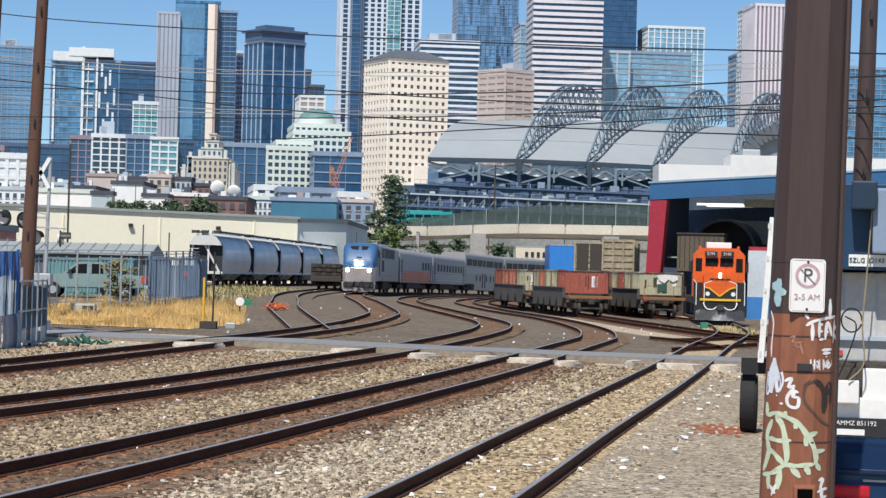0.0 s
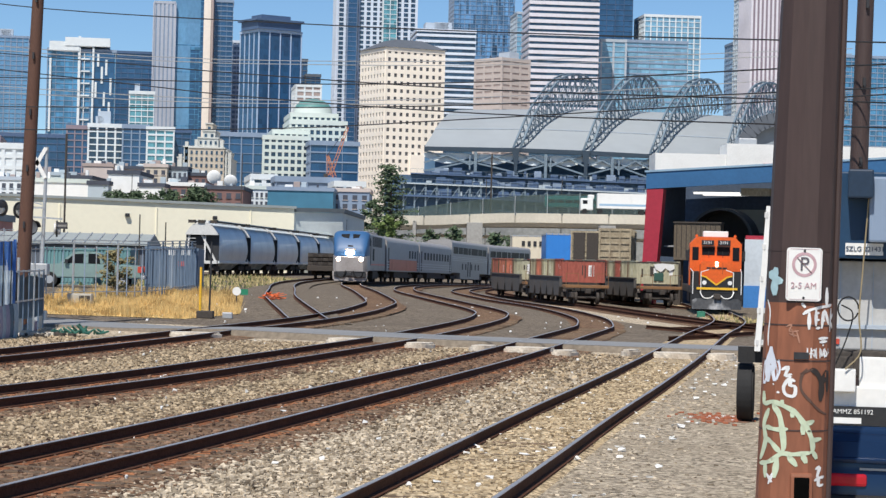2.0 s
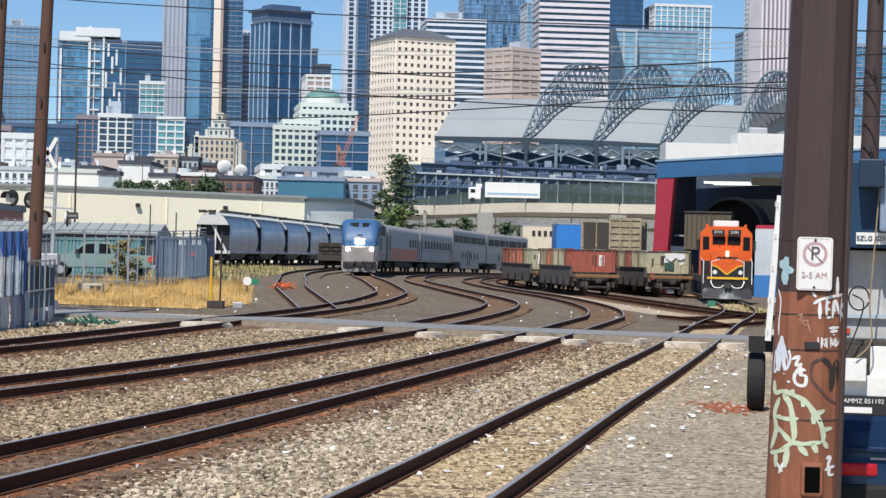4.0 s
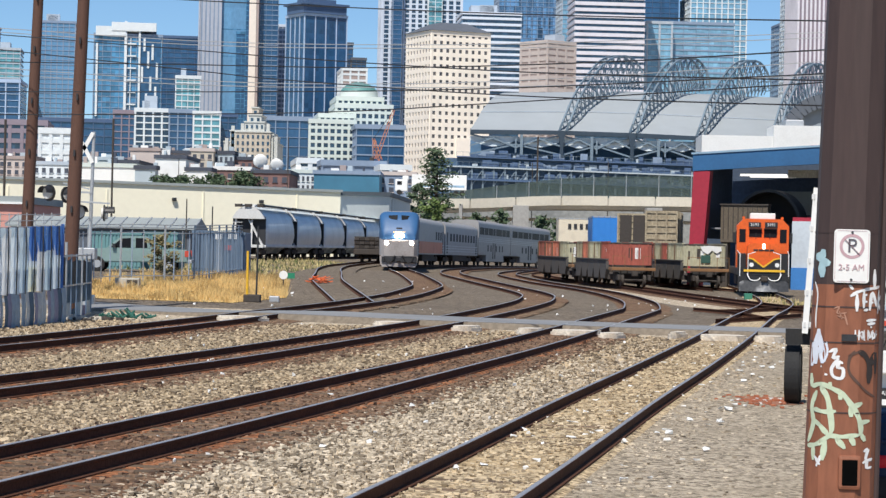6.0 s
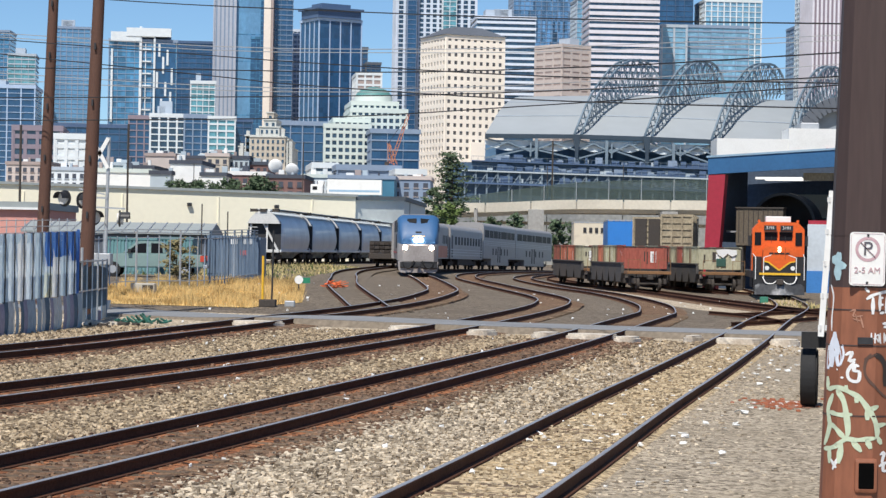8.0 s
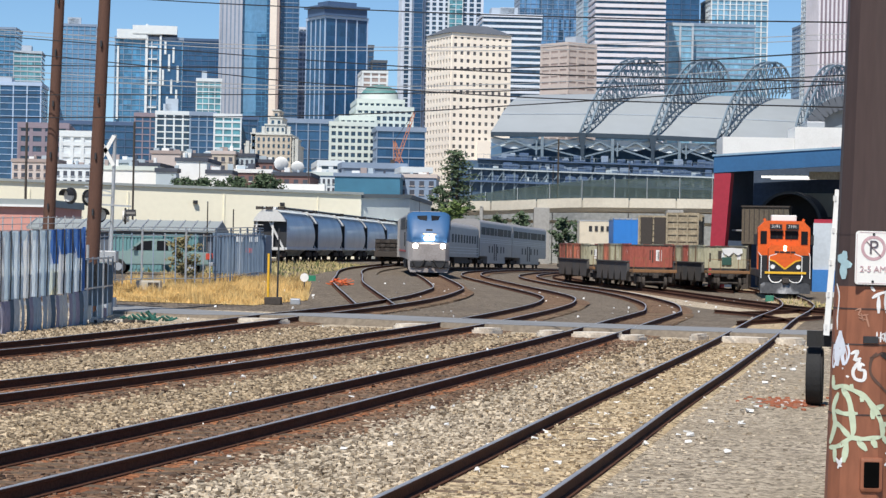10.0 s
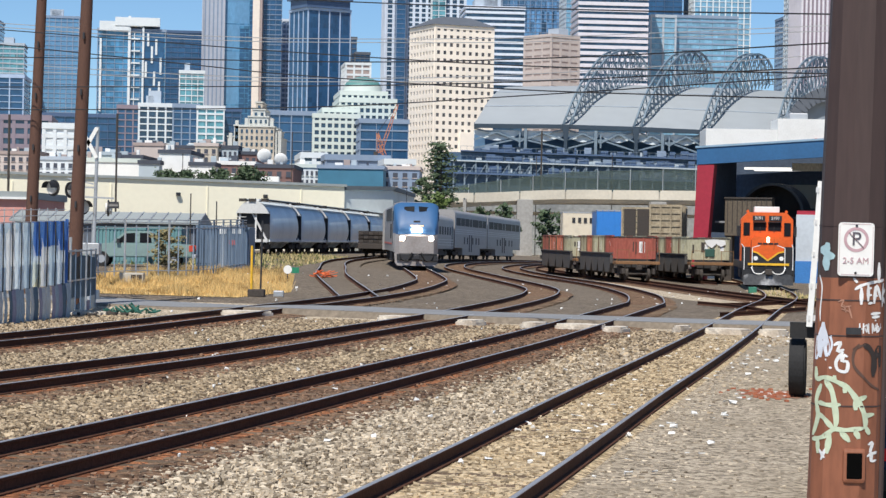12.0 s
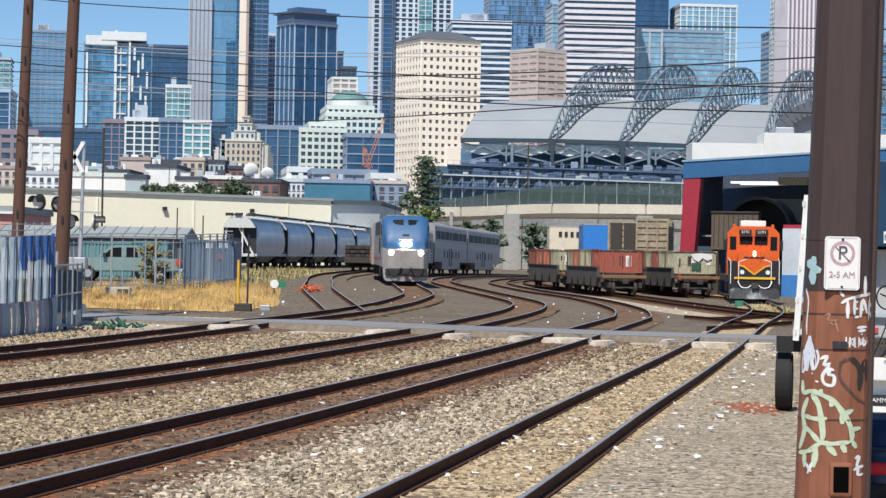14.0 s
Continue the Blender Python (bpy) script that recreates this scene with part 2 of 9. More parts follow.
def prism(bm, outline, y0, y1, axis="y"):
    """A closed outline in two axes, drawn out along the third."""
    def at(p, q):
        return {"y": (p[0], q, p[1]), "x": (q, p[0], p[1]), "z": (p[0], p[1], q)}[axis]
    a = [bm.verts.new(at(p, y0)) for p in outline]
    b = [bm.verts.new(at(p, y1)) for p in outline]
    fs = [bm.faces.new(a), bm.faces.new(b[::-1])]
    for i in range(len(outline)):
        j = (i + 1) % len(outline)
        fs.append(bm.faces.new((a[j], a[i], b[i], b[j])))
    bmesh.ops.recalc_face_normals(bm, faces=fs)
    return a + b


def thing(name, label, category, m=None, group="", kind=""):
    ob = new(name)
    ob.empty_display_size = 0.2
    tagged(ob, label, category, group, kind)
    if m is not None:
        ob.matrix_world = m
    return ob


def part(name, bm, material, parent=None, label="", smooth=False, m=None):
    me = bpy.data.meshes.new(name)
    bm.to_mesh(me)
    bm.free()
    me.materials.append(material)
    if smooth:
        for p in me.polygons:
            p.use_smooth = True
        me.set_sharp_from_angle(angle=radians(35))
    ob = new(name, me)
    if parent is not None:
        ob.parent = parent
    if m is not None:
        ob.matrix_basis = m
    if label:
        ob["label"] = label
    return ob


def boxpart(name, parent, material, x0, y0, z0, x1, y1, z1, bevel=0.0, label=""):
    bm = bmesh.new()
    box(bm, x0, y0, z0, x1, y1, z1, bevel)
    return part(name, bm, material, parent, label)


def smoothstep(a, b, x):
    t = min(1.0, max(0.0, (x - a) / (b - a)))
    return t * t * (3 - 2 * t)


def land(x, y):
    """Height of the ground: a slight rise to the west beyond the crossing."""
    return 0.047 * min(22.0, max(0.0, 6.7 - x)) * smoothstep(70, 115, y)


def spline(pts, step=1.0):
    """Even points along a smooth curve through pts."""
    p = [Vector(q) for q in pts]
    p = [2 * p[0] - p[1]] + p + [2 * p[-1] - p[-2]]
    raw = []
    for i in range(1, len(p) - 2):
        a, b, c, d = p[i - 1:i + 3]
        n = max(4, int((c - b).length / 0.5))
        for k in range(n):
            t = k / n
            raw.append(0.5 * (2 * b + (c - a) * t + (2 * a - 5 * b + 4 * c - d) * t * t + (3 * b - a - 3 * c + d) * t ** 3))
    raw.append(p[-2])
    out, left = [raw[0]], step
    for a, b in zip(raw, raw[1:]):
        L = (b - a).length
        while L >= left:
            a = a + (b - a) * (left / L)
            L -= left
            out.append(a)
            left = step
        left -= L
    return out


# ---- setting: ground, tracks, crossing ----
def ground():
    xs = [-4000, -1500, -600, -250, -120] + [-60 + 3 * i for i in range(41)] + [120, 250, 600, 1500, 4000]
    ys = [-600, -100, -20, 0, 10, 18] + [20 + 3 * i for i in range(64)] + [230, 280, 350, 500, 900, 1800, 4800]
    verts = [(x, y, land(x, y)) for y in ys for x in xs]
    n = len(xs)
    faces = [(j * n + i, j * n + i + 1, (j + 1) * n + i + 1, (j + 1) * n + i) for j in range(len(ys) - 1) for i in range(n - 1)]
    me = bpy.data.meshes.new("ground")
    me.from_pydata(verts, [], faces)
    me.materials.append(GRAVEL)
    return tagged(new("ground", me), "pale grey-tan gravel yard ground with stones and litter", "ground", kind="structure")


ground()


def dirt_sheet():
    """Dark trodden dirt of the yard beyond the crossing, laid on the ground."""
    xs = [-60 + 3 * i for i in range(41)]
    ys = [80 + 3 * i for i in range(44)] + [230, 280, 350, 420]
    n = len(xs)
    verts = [(x, y - (0.33 * x if j == 0 else 0.0) * (1 if abs(x) < 40 else 0), land(x, y) + 0.008) for j, y in enumerate(ys) for x in xs]
    faces = [(j * n + i, j * n + i + 1, (j + 1) * n + i + 1, (j + 1) * n + i) for j in range(len(ys) - 1) for i in range(n - 1)]
    me = bpy.data.meshes.new("dirt")
    me.from_pydata([(x, y, land(x, y) + 0.008) for x, y, z in verts], [], faces)
    me.materials.append(DIRT)
    return tagged(new("yard_ground", me), "dark grey-brown trodden dirt between the yard tracks", "ground", kind="structure")


dirt_sheet()

TRACKS = {
    "A": [(-24, 8), (-16.6, 28), (-13.0, 43), (-10.6, 54), (-7.75, 74.5), (-6.4, 80.7), (-4.75, 88.5), (-3.5, 97.5), (-2.9, 108), (-2.95, 116), (-3.75, 131), (-5.05, 152), (-6.65, 174),
          (-7.2, 192), (-5.9, 213), (-2.2, 245), (2.4, 275), (8.0, 300), (14.6, 324), (22, 350), (45, 415)],
    "B": [(-16, 6), (-10.6, 26.5), (-9.2, 32), (-7.74, 38), (-6.3, 44.3), (-5.36, 49), (-4.43, 54.4), (-3.12, 62), (-1.77, 70), (-0.45, 78.4), (1.35, 90.4), (2.35, 101), (2.3, 113), (-0.2, 139), (-2.5, 168),
          (-2.2, 203), (1.4, 245), (6.5, 278), (13, 305), (22, 335), (44, 390)],
    "C": [(-8.85, 6), (-6.75, 15.5), (-4.8, 25.3), (-3.88, 30), (-2.75, 36), (-0.93, 46), (0.83, 56), (2.6, 67), (4.3, 78.2), (5.8, 88), (6.65, 95.3), (7.3, 110.5), (6.5, 134), (3.6, 156),
          (1.9, 192), (5.3, 245), (11, 280), (20, 312), (40, 362)],
    "D": [(-3.6, 3), (0.05, 24.3), (2.1, 36.6), (4.25, 49), (6.95, 65.2), (10.1, 85), (14.08, 109), (16.38, 133), (18.3, 160), (19.7, 195)],
    "E": [(21, 78), (16.2, 92), (13.5, 103), (11.6, 122), (9.75, 148), (7.4, 170), (5.0, 192), (6.0, 225), (10, 262)],
    "F": [(-4.7, 85.0), (-5.2, 89), (-5.85, 94.5), (-7.0, 104), (-7.9, 113), (-9.0, 130), (-10.3, 150), (-11.0, 170), (-11.0, 190), (-10.8, 210), (-10, 240)],
}
LINES = {k: spline([Vector((x, y, 0)) for x, y in v], 0.5) for k, v in TRACKS.items()}
for line in LINES.values():
    for p in line:
        p.z = land(p.x, p.y)


def side(line, i):
    d = line[min(i + 1, len(line) - 1)] - line[max(i - 1, 0)]
    return Vector((d.y, -d.x, 0)).normalized()


def sweep(bm, line, profile, closed=True):
    """Profile points (offset to the right, height) drawn along a line."""
    rings = []
    for i, p in enumerate(line):
        s = side(line, i)
        rings.append([bm.verts.new(p + s * a + Vector((0, 0, b))) for a, b in profile])
    k = len(profile)
    for r, q in zip(rings, rings[1:]):
        for j in range(k if closed else k - 1):
            bm.faces.new((r[j], r[(j + 1) % k], q[(j + 1) % k], q[j]))
    return rings


RAILFOOT = [(-0.07, 0.0), (0.07, 0.0), (0.07, 0.02), (0.012, 0.045), (0.012, 0.125), (0.036, 0.14), (0.036, 0.168), (-0.036, 0.168), (-0.036, 0.14), (-0.012, 0.125), (-0.012, 0.045), (-0.07, 0.02)]
LABELS = {"A": "main line track curving past the crossing, brown rails on rusty ballast", "B": "second main line track with rusty brown rails and polished heads",
          "C": "third main line track with rusty rails and polished heads", "D": "weathered siding track with exposed old ties in sandy gravel",
          "E": "yard track curving off beneath stored well cars", "F": "short branch track diverging beside dry grass"}


def track(key, first, last):
    line = [p for p in LINES[key] if first <= p.y <= last]
    root = thing("railway_track", LABELS[key], "railway track", kind="structure")
    bm = bmesh.new()
    if key in "ABC":
        far = [p for p in line if p.y > 80][::2]
        rng = random.Random(len(line))
        rings = [[bm.verts.new(p + side(far, i) * o + Vector((0, 0, h))) for o, h in ((-1.22 - 0.12 * math.sin(i * 0.31) - 0.07 * rng.random(), 0.022), (-0.9, 0.045), (0.9, 0.045), (1.22 + 0.12 * math.sin(i * 0.23 + 2) + 0.07 * rng.random(), 0.022))] for i, p in enumerate(far)]
        for r, q in zip(rings, rings[1:]):
            for j in range(3):
                bm.faces.new((r[j], r[j + 1], q[j + 1], q[j]))
    sweep(bm, [p for p in line if key not in "ABC" or p.y < 81][::3], [(-1.75, 0.014), (-1.2, 0.045), (1.2, 0.045), (1.75, 0.014)] if key != "D" else [(-1.3, 0.014), (-0.9, 0.045), (0.84, 0.045), (0.98, 0.010)], False)
    part("ballast_bed", bm, SANDY if key == "D" else DIRT if key == "F" else BALLAST, root)
    if key in "ABC":
        for o in (-0.78, 0.78):
            bm = bmesh.new()
            near = [(p, i) for i, p in enumerate(line) if p.y < 72][::3]
            sweep(bm, [p + side(line, i) * o for p, i in near], [(-0.36, 0.02), (-0.2, 0.052), (0.2, 0.052), (0.36, 0.02)], False)
            part("rust_strip", bm, RUSTBED, root, "rust-stained ballast beside the rail")
    for o in (-0.753, 0.753):
        bm = bmesh.new()
        rail = [p + side(line, i) * o + Vector((0, 0, 0.05)) for i, p in enumerate(line)]
        sweep(bm, rail, RAILFOOT)
        r = part("rail", bm, RAIL, root)
        bm = bmesh.new()
        sweep(bm, rail, [(-0.03, 0.1685), (0.03, 0.1685), (0.026, 0.174), (-0.026, 0.174)])
        part("rail_head", bm, RAILTOP if key != "E" else RAIL, r, "polished steel running surface")
    return root


bm = bmesh.new()
sweep(bm, [p for p in LINES["E"] if 98 < p.y < 200][::4], [(-3.6, 0.014), (-1.9, 0.03), (-1.9, 0.03), (-1.4, 0.014)], False)
tagged(part("gravel_path", bm, GRAVEL), "pale gravel strip beside the yard track", "path", kind="structure")
for key_, wide in (("A", 4.0), ("B", 3.3)):
    bm = bmesh.new()
    sweep(bm, [p for p in LINES[key_] if 18 < p.y and p.y + 0.45 * (p.x + wide) < 69][::3], [(1.72, 0.008), (2.1, 0.012), (wide - 0.3, 0.012), (wide, 0.008)], False)
    tagged(part("gravel_strip", bm, TANGRAVEL), "brown dusty gravel between the main tracks", "gravel", kind="structure")
bm = bmesh.new()
sweep(bm, [p for p in LINES["D"] if 6 < p.y < 60][::3], [(0.86, 0.022), (2.2, 0.016), (4.5, 0.016), (6.5, 0.006)], False)
tagged(part("dirt_shoulder", bm, FINEDIRT), "fine pale trodden dirt beside the track", "path", kind="structure")
TRACKROOT = {"A": track("A", 20, 420), "B": track("B", 14, 390), "C": track("C", 10, 360), "D": track("D", 10, 190), "E": track("E", 92, 262), "F": track("F", 87.4, 240)}



def switch_rails():
    """Diverging rails that cross the siding beyond the road."""
    root = thing("railway_track", "diverging switch rails crossing the siding", "railway track", kind="structure")
    for a, b, c in (((8.30, 81.04), (10.20, 84.91), (12.87, 91.02)), ((9.80, 94.39), (11.78, 97.72), (14.95, 105.84)), ((8.96, 96.87), (10.21, 91.71), (10.65, 83.41))):
        line = spline([Vector((*p, 0.05)) for p in (a, b, c)], 0.5)
        bm = bmesh.new()
        sweep(bm, line, RAILFOOT)
        part("rail", bm, RAIL, root)


switch_rails()


def ties():
    bm = bmesh.new()
    box(bm, -1.28, -0.115, -0.1, 1.28, 0.115, 0.0, 0.012)
    me = bpy.data.meshes.new("tie")
    bm.to_mesh(me)
    bm.free()
    me.materials.append(TIE)
    rng = random.Random(4)
    for key, lo, hi, n in (("A", 45, 100, 110), ("B", 34, 100, 130), ("C", 22, 95, 150), ("D", 22, 108, 170)):
        line = LINES[key]
        count = 0
        for i, p in enumerate(line):
            if lo <= p.y <= hi and count < n and not 70.5 < p.y + 0.45 * p.x < 81:
                s = side(line, i)
                ob = new("tie", me)
                ob.parent = TRACKROOT[key]
                ob.matrix_basis = Matrix.Translation(p + Vector((0, 0, (0.046 if key != "D" else 0.044 if p.y < 33 else 0.012) + rng.uniform(-0.016, 0.014)))) @ Matrix.Rotation(math.atan2(s.y, s.x) + rng.uniform(-0.03, 0.03), 4, "Z") @ Matrix.Diagonal((0.67 if key == "D" else 1, 1, 1, 1))
                count += 1


def crossing():
    """The asphalt road across the tracks, with pale slab ends."""
    line = spline([Vector((x, y, 0)) for x, y in ((-60, 94), (-20, 85), (-12, 82), (-1.5, 76.5), (4, 74.2), (9.5, 72.3), (16, 70.5), (60, 62))], 1.0)
    for p in line:
        p.z = land(p.x, p.y)
    root = thing("road", "worn grey asphalt road crossing the railway tracks", "road", kind="structure")
    bm = bmesh.new()
    low = [p + Vector((0, 0, -0.17 * (1 - smoothstep(-10, -5, p.x)))) for p in line]
    sweep(bm, low, [(-1.6, -0.02), (-1.1, 0.19), (0.6, 0.23), (3.55, 0.21)], False)
    part("asphalt_surface", bm, ASPHALT, root)
    bm = bmesh.new()
    sweep(bm, low, [(3.55, 0.206), (3.7, 0.19), (3.82, -0.02)], False)
    part("road_edge", bm, mat("dusty_road_edge", (0.20, 0.165, 0.125), 0.95, 0, 0.3, 1.5, 0.4, (0.12, 0.10, 0.08)), root, "broken dusty asphalt edge")
    for x, y, w in SLABS:
        bm = bmesh.new()
        rim = [(w * math.copysign(abs(math.cos(a)) ** 0.5, math.cos(a)) * (1 + 0.06 * math.sin(5 * a + x)), 0.55 * math.copysign(abs(math.sin(a)) ** 0.7, math.sin(a)) * (1 + 0.08 * math.sin(3 * a + y))) for a in (2 * math.pi * k / 24 for k in range(24))]
        prism(bm, rim, -0.12, 0.17, "z")
        bmesh.ops.bevel(bm, geom=[e for e in bm.edges if all(v.co.z > 0.1 for v in e.verts)], offset=0.06, segments=2, affect="EDGES")
        part("crossing_slab", bm, PALE_SLAB, root, "pale worn concrete slab", smooth=True, m=Matrix.Translation((x, y, land(x, y) + 0.03)) @ Matrix.Rotation(-0.4, 4, "Z"))
    return root


SLABS = ((-7.86, 73.22, 0.85), (-2.93, 71.31, 0.5), (-0.54, 69.07, 0.38), (1.41, 68.11, 0.35), (2.79, 67.25, 0.75), (3.72, 65.71, 0.32), (5.79, 67.55, 0.2), (6.92, 65.75, 0.72), (8.30, 65.83, 0.4))


crossing()


# ---- the city beyond ----
def boxes(name, items, material, parent, label="", stuff=False, turn=None):
    """Many plain blocks (x0, y0, z0, x1, y1, z1) in one mesh."""
    verts, faces = [], []
    for x0, y0, z0, x1, y1, z1 in items:
        b = len(verts)
        verts += [(x0, y0, z0), (x1, y0, z0), (x1, y1, z0), (x0, y1, z0), (x0, y0, z1), (x1, y0, z1), (x1, y1, z1), (x0, y1, z1)]
        faces += [(b, b + 3, b + 2, b + 1), (b + 4, b + 5, b + 6, b + 7), (b, b + 1, b + 5, b + 4), (b + 1, b + 2, b + 6, b + 5), (b + 2, b + 3, b + 7, b + 6), (b + 3, b, b + 4, b + 7)]
    me = bpy.data.meshes.new(name)
    me.from_pydata(verts, [], faces)
    me.materials.append(material)
    ob = new(name, me)
    ob.parent = parent
    if label:
        ob["label"] = label
    if stuff:
        ob["kind"] = "stuff"
    return ob


GLASS_SKY = pane("sky_blue_glass", (0.115, 0.255, 0.42), 0.12, (24, 24, 20), 0.1)
GLASS_DEEP = pane("deep_blue_glass", (0.022, 0.075, 0.165), 0.15, (4, 4, 3.8), 0.22)
GLASS_MID = pane("mid_blue_glass", (0.055, 0.175, 0.31), 0.15, (3, 3, 3.6), 0.38)
GLASS_PALE = pane("pale_blue_glass", (0.17, 0.33, 0.46), 0.18, (3, 3, 3.6), 0.2)
GLASS_TEAL = pane("teal_glass", (0.10, 0.27, 0.32), 0.15, (3, 3, 3.2), 0.4)
GLASS_DARK = pane("dark_window_glass", (0.026, 0.055, 0.095), 0.15, (3, 3, 3.6), 0.4)
GLASS_FLECK = pane("flecked_blue_glass", (0.09, 0.20, 0.36), 0.12, (2.2, 2.2, 9), 0.8)
# white dimmed and blued: distance haze is put into the base colour
F_WHITE = mat("hazy_white_facade", (0.66, 0.71, 0.74), 0.7, 0, 0.05, 0.1)
F_BEIGE = mat("beige_facade", (0.80, 0.71, 0.62), 0.8, 0, 0.05, 0.1)
F_GREY = mat("grey_facade", (0.40, 0.46, 0.53), 0.7, 0, 0.06, 0.1)
F_BLUEGREY = mat("bluegrey_facade", (0.22, 0.29, 0.40), 0.6, 0, 0.06, 0.1)
F_TAN = mat("tan_facade", (0.54, 0.47, 0.44), 0.8, 0, 0.06, 0.1)
F_BROWN = mat("brown_facade", (0.37, 0.30, 0.28), 0.8, 0, 0.06, 0.1)
F_NAVY = mat("navy_facade", (0.07, 0.12, 0.22), 0.5, 0, 0.06, 0.1)
F_ROOF = mat("dark_roof", (0.10, 0.115, 0.14), 0.8, 0, 0.08, 0.1)
F_DOME = mat("green_copper_dome", (0.10, 0.26, 0.25), 0.6, 0, 0.1, 0.1)
F_LAV = mat("pale_lavender_stone", (0.66, 0.64, 0.70), 0.7, 0, 0.05, 0.1)
F_CREAM = mat("cream_stone", (0.90, 0.82, 0.72), 0.8, 0, 0.04, 0.1)
F_ICE = mat("bluish_white_panel", (0.62, 0.68, 0.78), 0.6, 0, 0.05, 0.1)
F_SAGE = mat("greenish_white_panel", (0.60, 0.66, 0.62), 0.7, 0, 0.05, 0.1)
F_PALEBLUE = mat("pale_blue_rib", (0.42, 0.54, 0.72), 0.5, 0, 0.05, 0.1)
F_DEEPLAV = mat("dull_mauve_stone", (0.24, 0.20, 0.24), 0.7, 0, 0.05, 0.1)
F_MAUVE = mat("mauve_grey_panel", (0.40, 0.43, 0.50), 0.7, 0, 0.05, 0.1)
F_BRICK = mat("red_brick_facade", (0.20, 0.115, 0.105), 0.85, 0, 0.12, 0.2)


def tower(label, x, y, w, d, h, turn, glass, trim, bay=4.0, storey=3.8, pier=0.5, band=0.7, deep=0.35, base=0.0, crown=0, name="office_tower", blank=0.0):
    """A block whose near corner stands at x, y: glass core, piers and spandrel bands proud of it, a parapet."""
    root = thing(name, label, "building", Matrix.Translation((x, y, 0)) @ Matrix.Rotation(radians(turn), 4, "Z"))
    boxpart("glazing", root, glass, 0, 0, base, w, d, h - 0.5)
    nz = max(1, round((h - base) / storey))
    if band:
        s = (h - base) / nz
        items = [(-deep, -deep, base + k * s, w + deep, d + deep, base + k * s + band) for k in range(nz)]
        boxes("spandrel_grid", items, trim, root, stuff=True)
    if pier:
        items = []
        nx, ny = max(1, round(w / bay)), max(1, round(d / bay))
        e = deep + 0.12
        items += [(w * i / nx - pier / 2, -e, base, w * i / nx + pier / 2, 0.1, h) for i in range(nx + 1)]
        items += [(-e, d * i / ny - pier / 2, base, 0.1, d * i / ny + pier / 2, h) for i in range(ny + 1)]
        boxes("pier_grid", items, trim, root, stuff=True)
    boxpart("parapet", root, trim, -deep - 0.3, -deep - 0.3, h - 0.8, w + deep + 0.3, d + deep + 0.3, h + 1.2)
    rng = random.Random(int(abs(x) * 10 + h))
    for i in range(crown):
        a, b = rng.uniform(0.1, 0.6) * w, rng.uniform(0.2, 0.4) * w
        boxpart("plant_room", root, F_GREY, a, d * 0.3, h + 1, a + b, d * 0.7, h + rng.uniform(4, 8))
    return root


tower("tall dark blue glass tower with light mullions", -379.5, 1900.00, 29.5, 40.00, 185.2, 10, GLASS_SKY, F_BLUEGREY, 5, 4, 0.8, 0.5, crown=2)
tower("blue glass tower beyond low teal glass block", -484.1, 2000, 43.5, 40, 190.9, 4, GLASS_MID, F_BLUEGREY, 5, 4, 0.4, 0.6)
tower("low teal glass block with pale bands", -408.1, 1850, 22.4, 40, 157.4, 8, GLASS_TEAL, F_GREY, 5, 4, 0.4, 1.1, crown=1)
tower("dark glass block with white corner frames and flat dark roof", -298.8, 1250, 37.9, 40, 89.5, 6, GLASS_DEEP, F_PALEBLUE, 7, 3.6, 0.7, 0.3, crown=1)
t = tower("blue glass tower with a white roof canopy and white frame", -280.57, 1600.00, 47.66, 40.00, 148.07, 8, GLASS_MID, F_BLUEGREY, 6, 4, 0.3, 0.4)
W_ = 47.20
H_ = 152.06
boxes("roof_canopy", [(1.0, -3, 147.5, 22, 25, 154), (12.0, -3.5, 151.0, 43.5, 25, 157)], F_WHITE, t)
boxes("white_frame", [(21.2, -2.5, 80, 23.0, 0, 158), (31.2, -2.5, 80, 32.6, 0, 152), (25.4, -1.2, 80, 26.0, 0, 146), (21.2, -2.5, 150.5, 32.6, 0, 152)]
      + [(23.0, -1.6, 98.5 + 8.6 * k, 29.6, 0, 99.5 + 8.6 * k) for k in range(6)]
      + [(a, -1.6, z0, a + 1.5, 0, z1) for a, z0, z1 in ((34.6, 137, 146), (40.4, 131, 142), (37.4, 125, 137), (43.6, 117, 129), (33.2, 115, 126), (39.2, 109, 119), (42.8, 103, 112), (36.4, 101, 107), (1.2, 90, 142))], F_WHITE, t)
boxpart("dark_bay", t, GLASS_DEEP, 32.6, -0.9, 60, 46.5, 0, 147)
tower("dark blue glass office block with a flat roof", -255.20, 1750.00, 31.81, 40.00, 160.87, 8, GLASS_DEEP, F_NAVY, 5, 4, 0.3, 0.5)
tower("teal glass block with white piers", -187.13, 1350.00, 14.31, 40.00, 100.64, 8, GLASS_TEAL, F_WHITE, 4, 3.6, 0.4, 0.6, crown=1)
t = tower("grey ribbed concrete tower", -218.73, 1700.00, 15.38, 40.00, 194.52, 6, F_BLUEGREY, F_MAUVE, 3.2, 3.8, 2.0, 0.0, 0.2)
tower("tall blue glass tower with stepped top", -206.38, 1705.00, 33.43, 40.00, 203.96, 6, GLASS_SKY, GLASS_MID, 60, 21, 0.4, 0.7, 0.12)
# two dark slabs added in the outline of a reflection on the tower's glass
tower("dark slab standing for a reflection on a tall glass tower", -191.2, 1703.00, 12.6, 30.00, 160.5, 6, GLASS_DEEP, GLASS_MID, 5, 3.8, 0.3, 0.5, 0.15)
